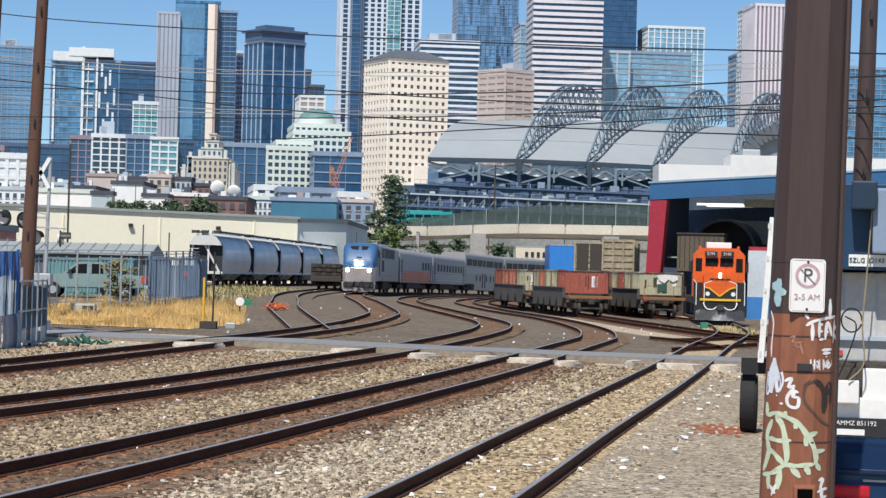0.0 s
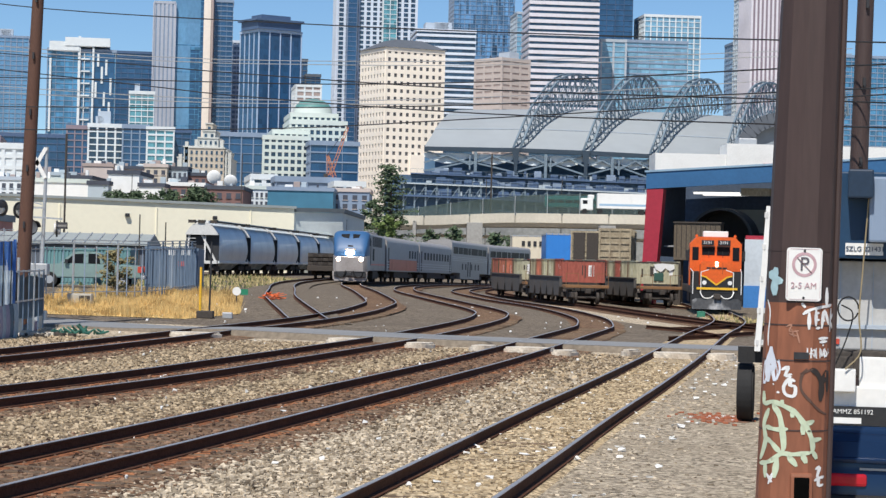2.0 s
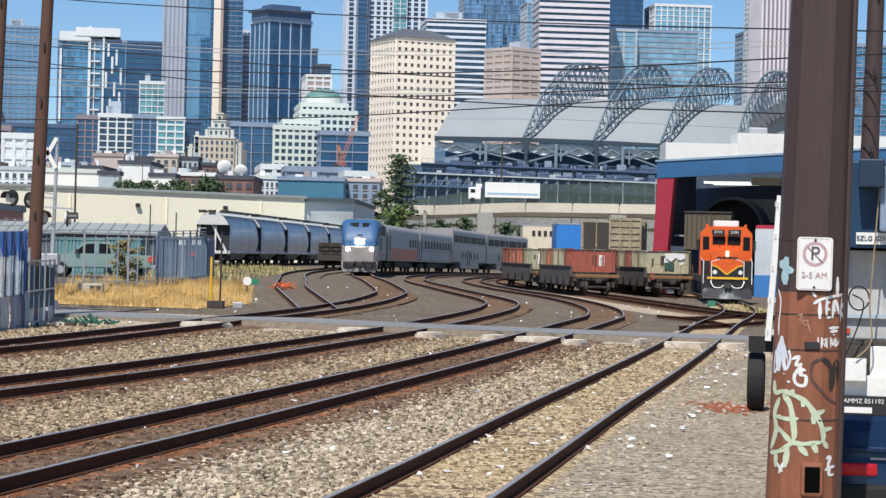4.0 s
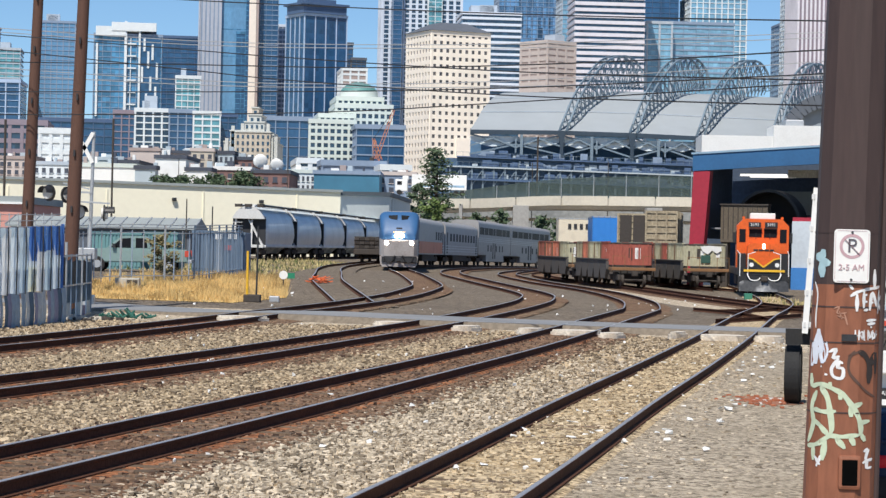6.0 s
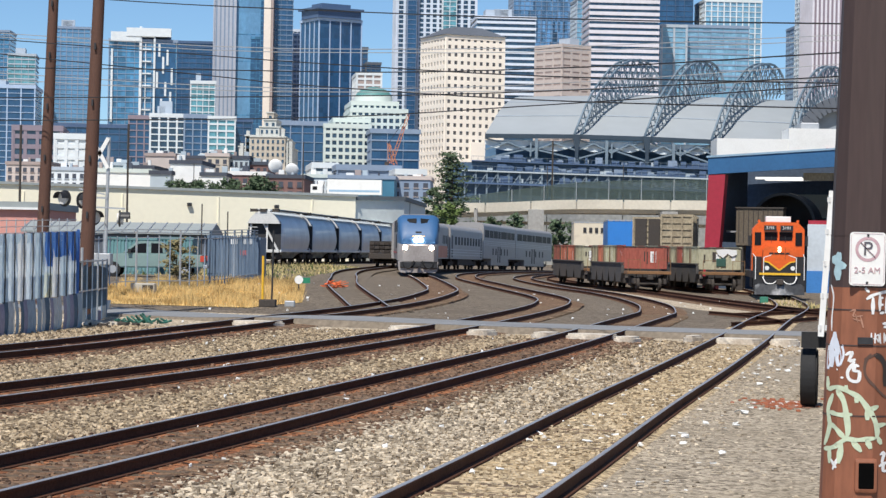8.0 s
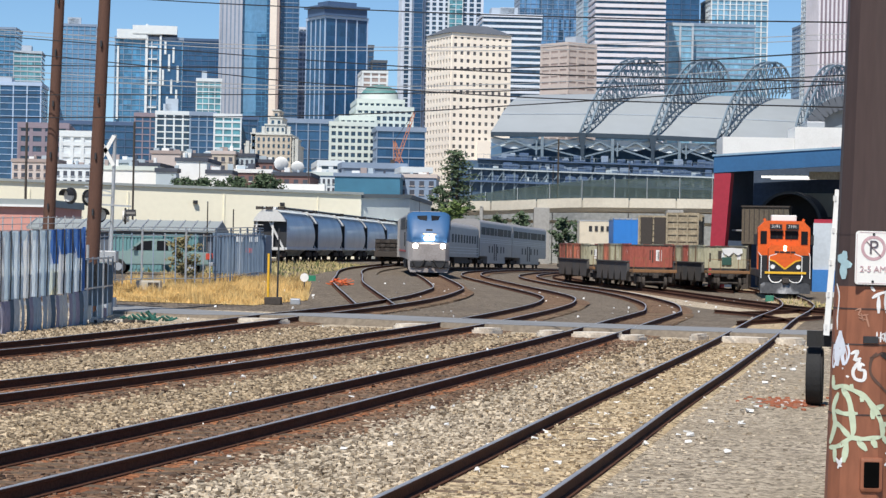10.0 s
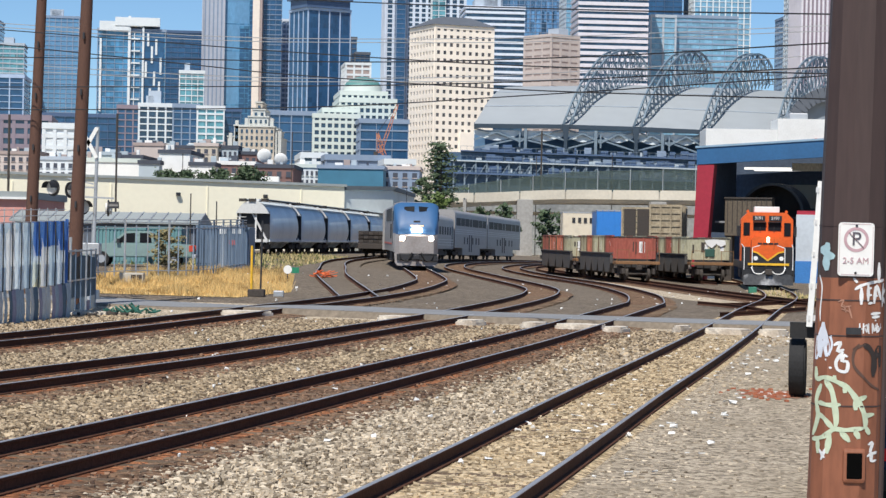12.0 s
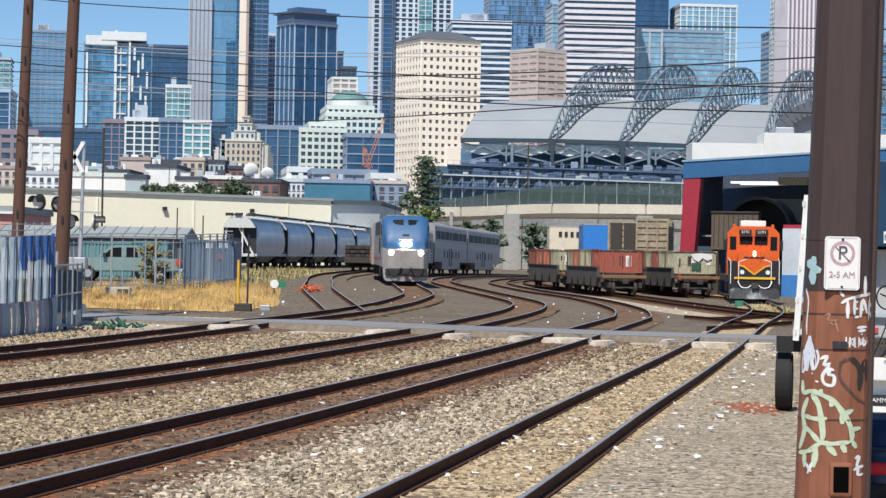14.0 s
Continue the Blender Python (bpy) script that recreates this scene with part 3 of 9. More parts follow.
tower("dark slab standing for a reflection on a tall glass tower", -184.0, 1702.00, 5.4, 30.00, 203.5, 6, GLASS_DEEP, GLASS_MID, 5, 3.8, 0.3, 0.5, 0.15)
tower("narrow pale grey tower between glass towers", -164.5, 1760, 9.0, 30.0, 172.0, 6, F_BLUEGREY, F_ICE, 3, 3.8, 0.6, 1.5, 0.3)
tower("dark blue glass tower wing", -173.29, 1700.00, 13.67, 40.00, 196.56, 6, GLASS_DEEP, F_BLUEGREY, 4, 3.8, 0.2, 0.6)
t = thing("tower_fin", "tall cream vertical fin on a glass tower face", "building")
boxpart("fin", t, F_BEIGE, -180.40, 1690, 0, -175.2, 1699, 200.87)
boxpart("fin_side", t, F_BROWN, -175.2, 1690.5, 0, -173.3, 1699, 200.6)
t = tower("navy glass tower with pale vertical ribs and flared roof", -131.36, 1600.00, 33.96, 28.68, 165.18, 32, GLASS_DEEP, F_PALEBLUE, 8, 4, 0.7, 0.0)
W_, H_ = 28.80 / 0.85, 165.18
boxes("roof_fin", [(-2, -2, H_ + 1, W_ * 0.96, 24, H_ + 7), (-4, -4, H_ + 7, W_, 26, H_ + 8.5), (4, 4, H_ + 8.5, W_ * 0.8, 20, H_ + 12)], F_NAVY, t)
tower("dark stepped glass office block", -110.09, 1700.00, 7.30, 40.00, 153.58, 8, GLASS_DEEP, F_ROOF, 4, 4, 0.3, 0.6)
tower("dark stepped glass office block", -102.81, 1690.00, 10.67, 40.00, 141.45, 8, GLASS_DEEP, F_ROOF, 4, 4, 0.3, 0.6)
tower("brown and white gridded apartment block", -97.45, 1500.00, 16.28, 40.00, 118.93, 8, F_BROWN, F_WHITE, 5, 4, 1.2, 1.4, name="apartment_block")
tower("white-ribbed tower with blue glass bays", -90.21, 1900.00, 18.23, 40.00, 260.11, 8, GLASS_DARK, F_ICE, 6, 4, 2.2, 0.9)
tower("blue glass bay of a white-ribbed tower", -81.02, 1885.00, 7.61, 40.00, 258.29, 8, GLASS_DEEP, F_BLUEGREY, 8, 4, 0.3, 0.3)
tower("white-ribbed tower with blue glass bays", -72.43, 1895.00, 22.01, 40.00, 240.93, 8, GLASS_DARK, F_ICE, 6, 4, 2.2, 1.2)
tower("pale teal glazed tower face", -51.70, 1890.00, 11.45, 40.00, 250.29, 8, GLASS_TEAL, F_WHITE, 6, 4, 0.6, 0.5)
tower("white-ribbed tower with blue glass bays", -41.66, 1895.00, 17.70, 40.00, 260.69, 8, GLASS_DARK, F_ICE, 6, 4, 2.2, 0.9)
t = tower("cream tower with small square windows and dark hipped roof", -28.21, 1100.00, 30.90, 28.86, 106.65, 26, pane("brown_window_glass", (0.10, 0.088, 0.085), 0.15, (3, 3, 3.7), 0.4), F_CREAM, 27.77 / 0.9 / 9, 3.75, 1.75, 2.0, 0.4, name="cream_tower")
W_, D_, H_ = 27.77 / 0.9, 12.65 / 0.438, 106.65
bm = bmesh.new()
a = [bm.verts.new(p) for p in ((-1.5, -1.5, H_ + 1.2), (W_ + 1.5, -1.5, H_ + 1.2), (W_ + 1.5, D_ + 1.5, H_ + 1.2), (-1.5, D_ + 1.5, H_ + 1.2))]
b = [bm.verts.new(p) for p in ((8, 8, H_ + 6), (W_ - 8, 8, H_ + 6), (W_ - 8, D_ - 8, H_ + 6), (8, D_ - 8, H_ + 6))]
bm.faces.new(b)
for i in range(4):
    bm.faces.new((a[i], a[(i + 1) % 4], b[(i + 1) % 4], b[i]))
part("roof", bm, F_ROOF, t)
boxpart("blank_base", t, F_CREAM, W_ * 0.45, -1.2, 0, W_ + 1, 0, 55.89)
tower("rounded office tower banded in white and dark glass", -18.19, 1500.00, 38.84, 40.00, 157.77, 6, GLASS_DARK, F_ICE, 9, 3.9, 0.0, 1.7, 0.5, crown=2)
tower("blue glass tower with flecked panels", 7.64, 2000.00, 54.30, 40.00, 252.34, 6, GLASS_FLECK, F_BLUEGREY, 5, 4, 0.35, 0.35)
tower("pale glass tower with sloping crown", 60.63, 1900.00, 14.33, 40.00, 215.59, 6, GLASS_PALE, F_GREY, 5, 4, 0.4, 0.4)
tower("tan stone hotel block with blank walls", 33.41, 1300.00, 21.21, 23.26, 121.46, 40, F_BROWN, F_TAN, 7, 3.6, 1.6, 2.4, 0.25, crown=1)
tower("tall office tower with pale horizontal bands", 56.44, 1500.00, 45.92, 40.00, 201.73, 5, GLASS_DARK, F_LAV, 9, 4.1, 0.0, 2.3, 0.6)
tower("tall dark blue glass skyscraper", 114.94, 1700.00, 26.45, 40.00, 229.62, 5, GLASS_DEEP, F_NAVY, 6, 4, 0.3, 0.3)
tower("pale blue glass block with a grey corner frame", 107.68, 1550.00, 17.14, 40.00, 158.88, 6, GLASS_PALE, F_GREY, 9, 3.8, 1.4, 0.3)
tower("pale blue banded glass office block", 124.76, 1560.00, 43.92, 40.00, 159.93, 6, GLASS_PALE, F_BLUEGREY, 9, 3.8, 0.2, 1.1)
tower("pale lattice-fronted residential tower", 150.32, 1700.00, 42.73, 40.00, 193.56, 6, GLASS_PALE, F_WHITE, 5, 4, 0.9, 0.5)
tower("slim blue-grey glass tower", 233.05, 1800.00, 10.86, 40.00, 185.57, 6, GLASS_PALE, F_BLUEGREY, 5, 4, 0.5, 0.6)
tower("narrow white and blue tower edge", 233.48, 1750.00, 5.28, 40.00, 217.43, 6, GLASS_MID, F_WHITE, 5, 4, 0.6, 0.9)
tower("tall brown tower with vertical ribs", 231.04, 1700.00, 25.64, 40.00, 212.25, 6, F_DEEPLAV, F_LAV, 3.4, 4, 1.5, 0.0, 0.5)
tower("plain blue glass office tower", 301.96, 1700.00, 59.83, 40.00, 166.49, 6, GLASS_MID, F_BLUEGREY, 5, 4, 0.4, 0.6)
# middle distance
tower("concrete-framed apartment block with balconies", -172.12, 1100.00, 17.22, 40.00, 66.01, 8, GLASS_DARK, F_WHITE, 4.2, 3.2, 0.9, 0.6, name="apartment_block", crown=2)
tower("brick and glass apartment block", -183.38, 1105.00, 11.16, 40.00, 65.20, 8, GLASS_DEEP, F_DEEPLAV, 4, 3.2, 0.6, 0.5, name="apartment_block")
tower("dark glass apartment block with white piers", -153.93, 1090.00, 12.11, 40.00, 65.33, 8, GLASS_DEEP, F_BLUEGREY, 3.6, 3.2, 0.6, 0.4, name="apartment_block")
tower("pale green glass apartment block", -141.53, 1085.00, 12.60, 40.00, 64.26, 8, GLASS_TEAL, F_WHITE, 4, 3.2, 0.7, 0.9, name="apartment_block")
tower("dark blue glass office block", -133.19, 1120.00, 8.48, 40.00, 65.47, 8, GLASS_DEEP, F_NAVY, 4, 3.6, 0.3, 0.4)
tower("low navy glass office block", -99.39, 1000.00, 21.21, 40.00, 57.74, 8, GLASS_DEEP, F_BLUEGREY, 6, 4, 0.5, 0.2)
F_DECO = mat("grey_tan_brick", (0.52, 0.46, 0.38), 0.85, 0, 0.08, 0.3)
t = thing("stepped_building", "stepped beige art deco building with small windows", "building")
F_STONE = mat("pale_grey_stone", (0.55, 0.56, 0.53), 0.85, 0, 0.08, 0.3)
for x0, x1, zt, yy, m in ((-105.2, -84.3, 42.4, 0, F_STONE), (-100.4, -86.4, 46.4, -2, F_DECO), (-102.6, -96.5, 46.8, -1, F_STONE), (-90.6, -85.4, 45.4, -1, F_STONE), (-97.4, -89.4, 50.6, 3, F_STONE), (-95.9, -90.9, 53.6, 5, F_STONE), (-94.9, -92.2, 56.6, 7, F_DECO)):
    boxpart("wall", t, m, x0, 900 + yy, 0, x1, 930 - abs(yy), zt)
    boxpart("cornice", t, F_STONE, x0 - 0.3, 899.6 + yy, zt, x1 + 0.3, 930 - abs(yy), zt + 0.5)
    n = max(1, int((x1 - x0) / 1.9))
    boxes("window_grid", [(x0 + (i + 0.3) * (x1 - x0) / n, 899.8 + yy, zt - 2.4 - 2.6 * k, x0 + (i + 0.72) * (x1 - x0) / n, 900.1 + yy, zt - 1.0 - 2.6 * k) for i in range(n) for k in range(4)], GLASS_DARK, t, stuff=True)
for xx, zz in ((-104.6, 44), (-102.2, 49), (-98.4, 50), (-88.2, 50), (-85.0, 45)):
    boxpart("turret", t, F_STONE, xx, 899, 0, xx + 1.3, 901, zz)
t = tower("white office building with rows of small windows", -78.86, 1000.00, 20.20, 40.00, 56.78, 8, GLASS_DARK, F_SAGE, 2.7, 3.2, 1.0, 1.3)
tower("white office building with rows of small windows", -75.05, 1005.00, 15.73, 40.00, 59.67, 8, GLASS_DARK, F_SAGE, 2.7, 3.2, 1.0, 1.3)
tower("white upper block below a green dome", -67.96, 1010.00, 24.99, 40.00, 64.45, 8, GLASS_DARK, F_SAGE, 2.7, 3.2, 1.0, 1.3)
tower("white upper block below a green dome", -67.88, 1015.00, 20.50, 40.00, 68.06, 8, GLASS_DARK, F_SAGE, 2.7, 3.2, 1.0, 1.4)
t = thing("domed_roof", "green copper dome on a white drum", "dome")
bm = bmesh.new()
xc, zc, rr = -59.18, 70.34, 8.50
rod(bm, (xc, 1030, zc - 6), (xc, 1030, zc + 2), rr * 1.12, rr * 1.0, 24)
part("drum", bm, F_SAGE, t, smooth=True)
bm = bmesh.new()
ball(bm, (xc, 1030, zc + 1), rr, 24, (1, 1, 0.62))
part("dome", bm, F_DOME, t, smooth=True)
tower("dark glass office block with ledges", -56.89, 980.00, 20.78, 40.00, 53.78, 8, GLASS_DEEP, F_BLUEGREY, 8, 4, 0.2, 0.6)
tower("low white block with windows", -66.92, 800.00, 8.48, 40.00, 31.84, 8, GLASS_DARK, F_WHITE, 4, 3.6, 1.6, 1.6, name="low_building")
tower("low blue metal-clad warehouse", -56.84, 780.00, 21.66, 40.00, 30.55, 8, F_BLUEGREY, F_BLUEGREY, 12, 6, 0.3, 0.4, name="low_building")
tower("low blue flat-roofed building", -35.40, 760.00, 9.59, 40.00, 28.64, 8, F_BLUEGREY, F_WHITE, 12, 6, 0.3, 0.4, name="low_building")
tower("dark glass waterfront block", -244.63, 1200.00, 45.44, 40.00, 65.79, 8, GLASS_DEEP, F_NAVY, 6, 4, 0.3, 0.4)
tower("dull purple-brown block with dark windows", -174.06, 800.00, 16.97, 40.00, 43.44, 8, GLASS_DARK, F_DEEPLAV, 4, 3.6, 1.2, 1.6, name="low_building")
tower("white block with windows", -151.03, 760.00, 10.74, 40.00, 38.73, 8, F_WHITE, F_WHITE, 4, 4, 1.2, 1.4, name="low_building")


# ---- low roofs, warehouse, stadium, overpass ----
F_SLATE = mat("dark_slate_roof", (0.06, 0.07, 0.095), 0.8, 0, 0.1, 0.1)
F_TEALBLUE = mat("teal_blue_cladding", (0.045, 0.17, 0.27), 0.6, 0, 0.12, 0.1)
F_PALEGREY = mat("pale_grey_wall", (0.42, 0.49, 0.54), 0.8, 0, 0.06, 0.1)


def low_roof(label, x0, x1, z1, y, wall, cap, windows=0, units=3, depth=24):
    root = thing("low_building", label, "building", group="low roofs behind the warehouse")
    boxpart("wall", root, wall, x0, y, 0, x1, y + depth, z1 - 0.9)
    boxpart("parapet", root, cap, x0 - 0.3, y - 0.3, z1 - 0.9, x1 + 0.3, y + depth + 0.3, z1)
    w = x1 - x0
    for k in range(windows):
        for q in range(2):
            wn = boxpart("window", root, F_SLATE, x0 + (k + 0.25) * w / windows, y - 0.05, z1 - 2.9 - 2.2 * q, x0 + (k + 0.75) * w / windows, y + 0.1, z1 - 1.7 - 2.2 * q)
            boxpart("window_sill", wn, cap, x0 + (k + 0.2) * w / windows, y - 0.25, z1 - 3.05 - 2.2 * q, x0 + (k + 0.8) * w / windows, y, z1 - 2.9 - 2.2 * q)
    rng = random.Random(int(abs(x0) * 7 + y))
    for k in range(units):
        a, s = rng.uniform(0.03, 0.88) * w, rng.uniform(0.5, 2.2)
        boxpart("roof_unit", root, (F_PALEGREY, WHITEP, F_BROWN, F_SLATE)[k % 4], x0 + a, y + 2 + 1.13 * k, z1, x0 + a + s, y + 2.9 + 1.13 * k, z1 + rng.uniform(0.4, 1.5), 0.05)
    return root


def low_roofs():
    L = low_roof
    L("white low building with a flat roof", -90.82, -77.95, 19.52, 500, WHITEP, F_SAGE, 0, 4)
    L("pale grey metal-clad block", -77.12, -72.68, 19.04, 494, F_PALEGREY, F_SLATE, 0, 1, 5)
    L("white painted building with a dark roof edge", -76.86, -69.69, 22.48, 522, WHITEP, F_SLATE, 0, 3)
    L("white terrace building with a low roof", -68.81, -63.14, 19.53, 515, WHITEP, F_SLATE, 0, 3, 10)
    L("flat grey-tan commercial block", -101.33, -93.01, 28.86, 640, F_TAN, F_BROWN, 0, 5)
    L("long grey roofed building", -96.55, -85.67, 29.10, 660, F_TAN, F_SLATE, 5, 5)
    L("tan building with dark balcony openings", -78.80, -72.80, 27.46, 600, F_DECO, F_TAN, 3, 3)
    L("grey building with a dark sloping roof", -73.26, -67.83, 27.03, 604, F_PALEGREY, F_SLATE, 4, 3)
    L("dark roofed brick building", -68.01, -62.86, 25.59, 606, F_BRICK, F_SLATE, 3, 2)
    L("red brick building below a white canopy", -65.25, -55.45, 20.37, 530, F_BRICK, WHITEP, 5, 4)
    L("dark roofed brick building", -54.64, -45.98, 19.65, 525, F_BRICK, F_SLATE, 4, 4)
    L("white building with rows of small windows", -49.61, -42.61, 20.97, 560, F_WHITE, F_SAGE, 6, 2)
    L("long teal-blue clad building", -41.73, -25.93, 20.39, 545, F_TEALBLUE, F_BLUEGREY, 0, 4)
    L("low blue-grey building with small windows", -27.20, -17.68, 20.89, 560, F_BLUEGREY, F_TAN, 4, 4)
    L("pale green low building", -106.92, -98.07, 24.25, 590, F_SAGE, F_PALEGREY, 5, 4)
    L("low white building with a dark roof", -96.97, -89.72, 23.20, 580, F_PALEGREY, F_SLATE, 4, 3)
    L("white low building with windows", -112.93, -101.73, 21.77, 560, F_WHITE, F_GREY, 6, 4)
    L("tan commercial building with a brown parapet", -136.69, -124.29, 25.09, 620, F_TAN, F_BROWN, 6, 4)


low_roofs()


def dish(x, y, z, r):
    root = thing("satellite_dish", "large white satellite dish on a flat roof", "satellite dish", group="roof dishes")
    bm = bmesh.new()
    ball(bm, (0, 0, 0), r, 20, (1, 0.35, 1))
    part("reflector", bm, WHITEP, root, smooth=True)
    bm = bmesh.new()
    rod(bm, (0, 2.5, -r * 1.4 - 3.0), (0, 0.3, 0), r * 0.12)
    part("mast", bm, GALV, root)
    root.matrix_world = Matrix.Translation((x, y, z)) @ Matrix.Rotation(radians(20), 4, "X")


dish(-53.83, 536, 21.97, 1.74)
dish(-50.01, 537, 21.16, 1.61)


def warehouse():
    """A long cream wall that recedes to the east, with a grey-clad end bay."""
    root = thing("warehouse", "long low cream-painted warehouse with a flat roof", "warehouse")
    a, b, h, h2 = Vector((-60.75, 257, 0)), Vector((-17.57, 272, 0)), 9.68, 9.15
    d = (b - a)
    L = d.length
    root.matrix_world = Matrix.Translation(a) @ Matrix.Rotation(math.atan2(d.y, d.x), 4, "Z")
    bm = bmesh.new()
    prism(bm, [(0, 0), (L, 0), (L, h2 - 0.3), (0, h - 0.3)], 0, 40)
    part("wall", bm, CREAM, root)
    bm = bmesh.new()
    prism(bm, [(-0.3, h - 0.3), (L + 0.2, h2 - 0.3), (L + 0.2, h2), (-0.3, h)], -0.3, 40)
    part("coping", bm, GREYWALL, root)
    for k in range(4):
        boxpart("downpipe", root, CREAM, 6 + k * L / 4, -0.12, 0, 6.12 + k * L / 4, 0.0, h2 - 0.6)
    for k in (0.55, 0.78):
        boxpart("wall_lamp", root, DARKMETAL, L * k, -0.5, h - 2.4, L * k + 0.5, 0, h - 2.0, 0.05)
    e = thing("grey_shed", "grey metal-clad end building with a shallow pitched roof", "building")
    x0, x1, y0 = -17.59, -11.97, 272.5
    x2 = -10.24
    z0, zp = 9.49, 9.79
    bm = bmesh.new()
    vs = [bm.verts.new(p) for p in ((x0, y0, 0), (x1, y0 + 6, 0), (x2, y0 + 32, 0), (x0 - 1, y0 + 32, 0), (x0, y0, z0 - 1), (x1, y0 + 6, zp - 1.2), (x2, y0 + 32, zp - 1.4), (x0 - 1, y0 + 32, z0 - 1))]
    for f in ((0, 1, 5, 4), (1, 2, 6, 5), (2, 3, 7, 6), (3, 0, 4, 7), (4, 5, 6, 7)):
        bm.faces.new([vs[i] for i in f])
    part("wall", bm, mat("pale_grey_cladding", (0.62, 0.66, 0.64), 0.7, 0, 0.04, 0.5), e)
    bm = bmesh.new()
    beam(bm, (x0, y0 - 0.2, z0 - 0.75), (x1, y0 + 5.8, zp - 0.9), 0.4, 0.5)
    beam(bm, (x1, y0 + 5.8, zp - 0.9), (x2, y0 + 32, zp - 1.2), 0.4, 0.5)
    part("eave", bm, mat("dark_eaves", (0.13, 0.15, 0.16), 0.7), e)


warehouse()


def grid_at(rib, i, near, seam, j, end):
    """A point of roof panel i at row j, on its near or far edge, a little proud of the sheet."""
    q = near[j] if end == 0 else seam[j]
    return rib(i + end, *q) + Vector((0, -0.3, 0.15))


def stadium():
    root = thing("stadium", "large stadium with grey arched roof panels and blue steel trusses", "stadium")
    Y, eye = 700.0, 2.6
    xl, xr = -5.44, 110.60
    feet = [(-5.44, 39.0), (22.9, 39.2), (44.6, 38.9), (65.2, 38.3), (87.9, 37.7), (110.6, 37.1)]
    apex = [None, (41.0, 65.7), (62.6, 65.5), (83.0, 65.0), (104.0, 64.4), (125.6, 64.0)]

    def rib(i, q, h):
        """A point over the line of rib i: q along it (1 under the crown), h of the crown's height."""
        x0, z0 = feet[i]
        dx, dz = (9.6, 21.8) if i == 0 else (apex[i][0] * 700 / 735 - x0, (apex[i][1] - eye) * 700 / 735 + eye - z0)
        k = 1 + 60.0 / Y * min(1.0, max(0.0, q) / 1.3)
        return Vector(((x0 + q * dx) * k, Y * k, eye + (z0 + h * dz - eye) * k))

    def curve(pts, n):
        line = spline([Vector((a, 0, b)) for a, b in pts], 0.02)
        return [(line[round(k * (len(line) - 1) / n)].x, line[round(k * (len(line) - 1) / n)].z) for k in range(n + 1)]
    seam = curve(((0.0, 0.0), (0.22, 0.14), (0.42, 0.29), (0.66, 0.41), (0.92, 0.50), (1.2, 0.535)), 12)
    outer = curve(((-0.05, 0.0), (0.22, 0.47), (0.47, 0.74), (0.71, 0.93), (1.0, 1.0), (1.24, 0.95), (1.41, 0.77), (1.46, 0.6)), 18)
    inner = curve(((0.16, 0.0), (0.34, 0.16), (0.58, 0.34), (0.82, 0.48), (1.06, 0.56), (1.3, 0.6), (1.42, 0.61)), 18)
    gable = [(q * 0.92, h) for q, h in seam]
    for i in range(5):
        bm = bmesh.new()
        grid = []
        for j, (q, h) in enumerate(seam):
            a, b = rib(i, *(gable[j] if i == 0 else (q, h))), rib(i + 1, q, h)
            grid.append([bm.verts.new(a.lerp(b, k / 4)) for k in range(5)])
        for r, s in zip(grid, grid[1:]):
            for k in range(4):
                bm.faces.new((r[k], r[k + 1], s[k + 1], s[k]))
        part("roof_panel", bm, ROOFGREY, root, smooth=True)
        for j in (4, 8):
            bm = bmesh.new()
            beam(bm, grid_at(rib, i, gable if i == 0 else seam, seam, j, 0), grid_at(rib, i, gable if i == 0 else seam, seam, j, 1), 0.18, 0.18)
            part("roof_seam", bm, F_GREY, root)
    # crescent lattice trusses that stand over the roof seams
    for i in range(1, 6):
        bm = bmesh.new()
        for off in (0.0, 2.2):
            v = Vector((off, 0, 0))
            rows = [[rib(i, *o).lerp(rib(i, *p), r / 2) + v for r in range(3)] for o, p in zip(outer, inner)]
            for a, b in zip(rows, rows[1:]):
                beam(bm, a[0], b[0], 0.55, 0.55)
                for r in range(2):
                    beam(bm, a[r], b[r + 1], 0.26, 0.26)
                    beam(bm, a[r + 1], b[r], 0.26, 0.26)
            for a in rows[1:-1]:
                d = (a[2] - a[0]).normalized()
                beam(bm, a[2], a[2] + d * 1.3, 0.3, 0.3)
                if off == 0.0:
                    beam(bm, a[0], a[0] + Vector((2.2, 0, 0)), 0.28, 0.28)
        part("arch_truss", bm, STEELBLUE, root)
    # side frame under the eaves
    # darker copy of the stadium steel, with the eaves' shade put into its colour
    shade = mat("stadium_shaded_steel", (0.04, 0.062, 0.088), 0.5, 0.2, 0.1, 0.2)
    for i in range(5):
        (a, za), (b, zb) = feet[i], feet[i + 1]
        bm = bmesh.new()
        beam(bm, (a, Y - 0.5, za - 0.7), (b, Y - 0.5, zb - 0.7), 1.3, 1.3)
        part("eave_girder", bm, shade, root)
        m, zm = (a + b) / 2, (za + zb) / 2
        lay = 0.0
        for p, q in (((a, za - 1.4), (m, zm - 4.8)), ((m, zm - 4.8), (b, zb - 1.4)), ((a, za - 7.6), (m, zm - 4.4)), ((m, zm - 4.4), (b, zb - 7.6)),
                     ((a, za - 5.0), ((a + m) / 2, zm - 2.6)), (((a + m) / 2, zm - 2.6), (m, zm - 5.4)), ((m, zm - 5.4), ((m + b) / 2, zm - 2.6)), (((m + b) / 2, zm - 2.6), (b, zb - 5.0)),
                     ((m, zm - 2.6), (m, zm - 7.0))):
            bm = bmesh.new()
            lay += 0.06
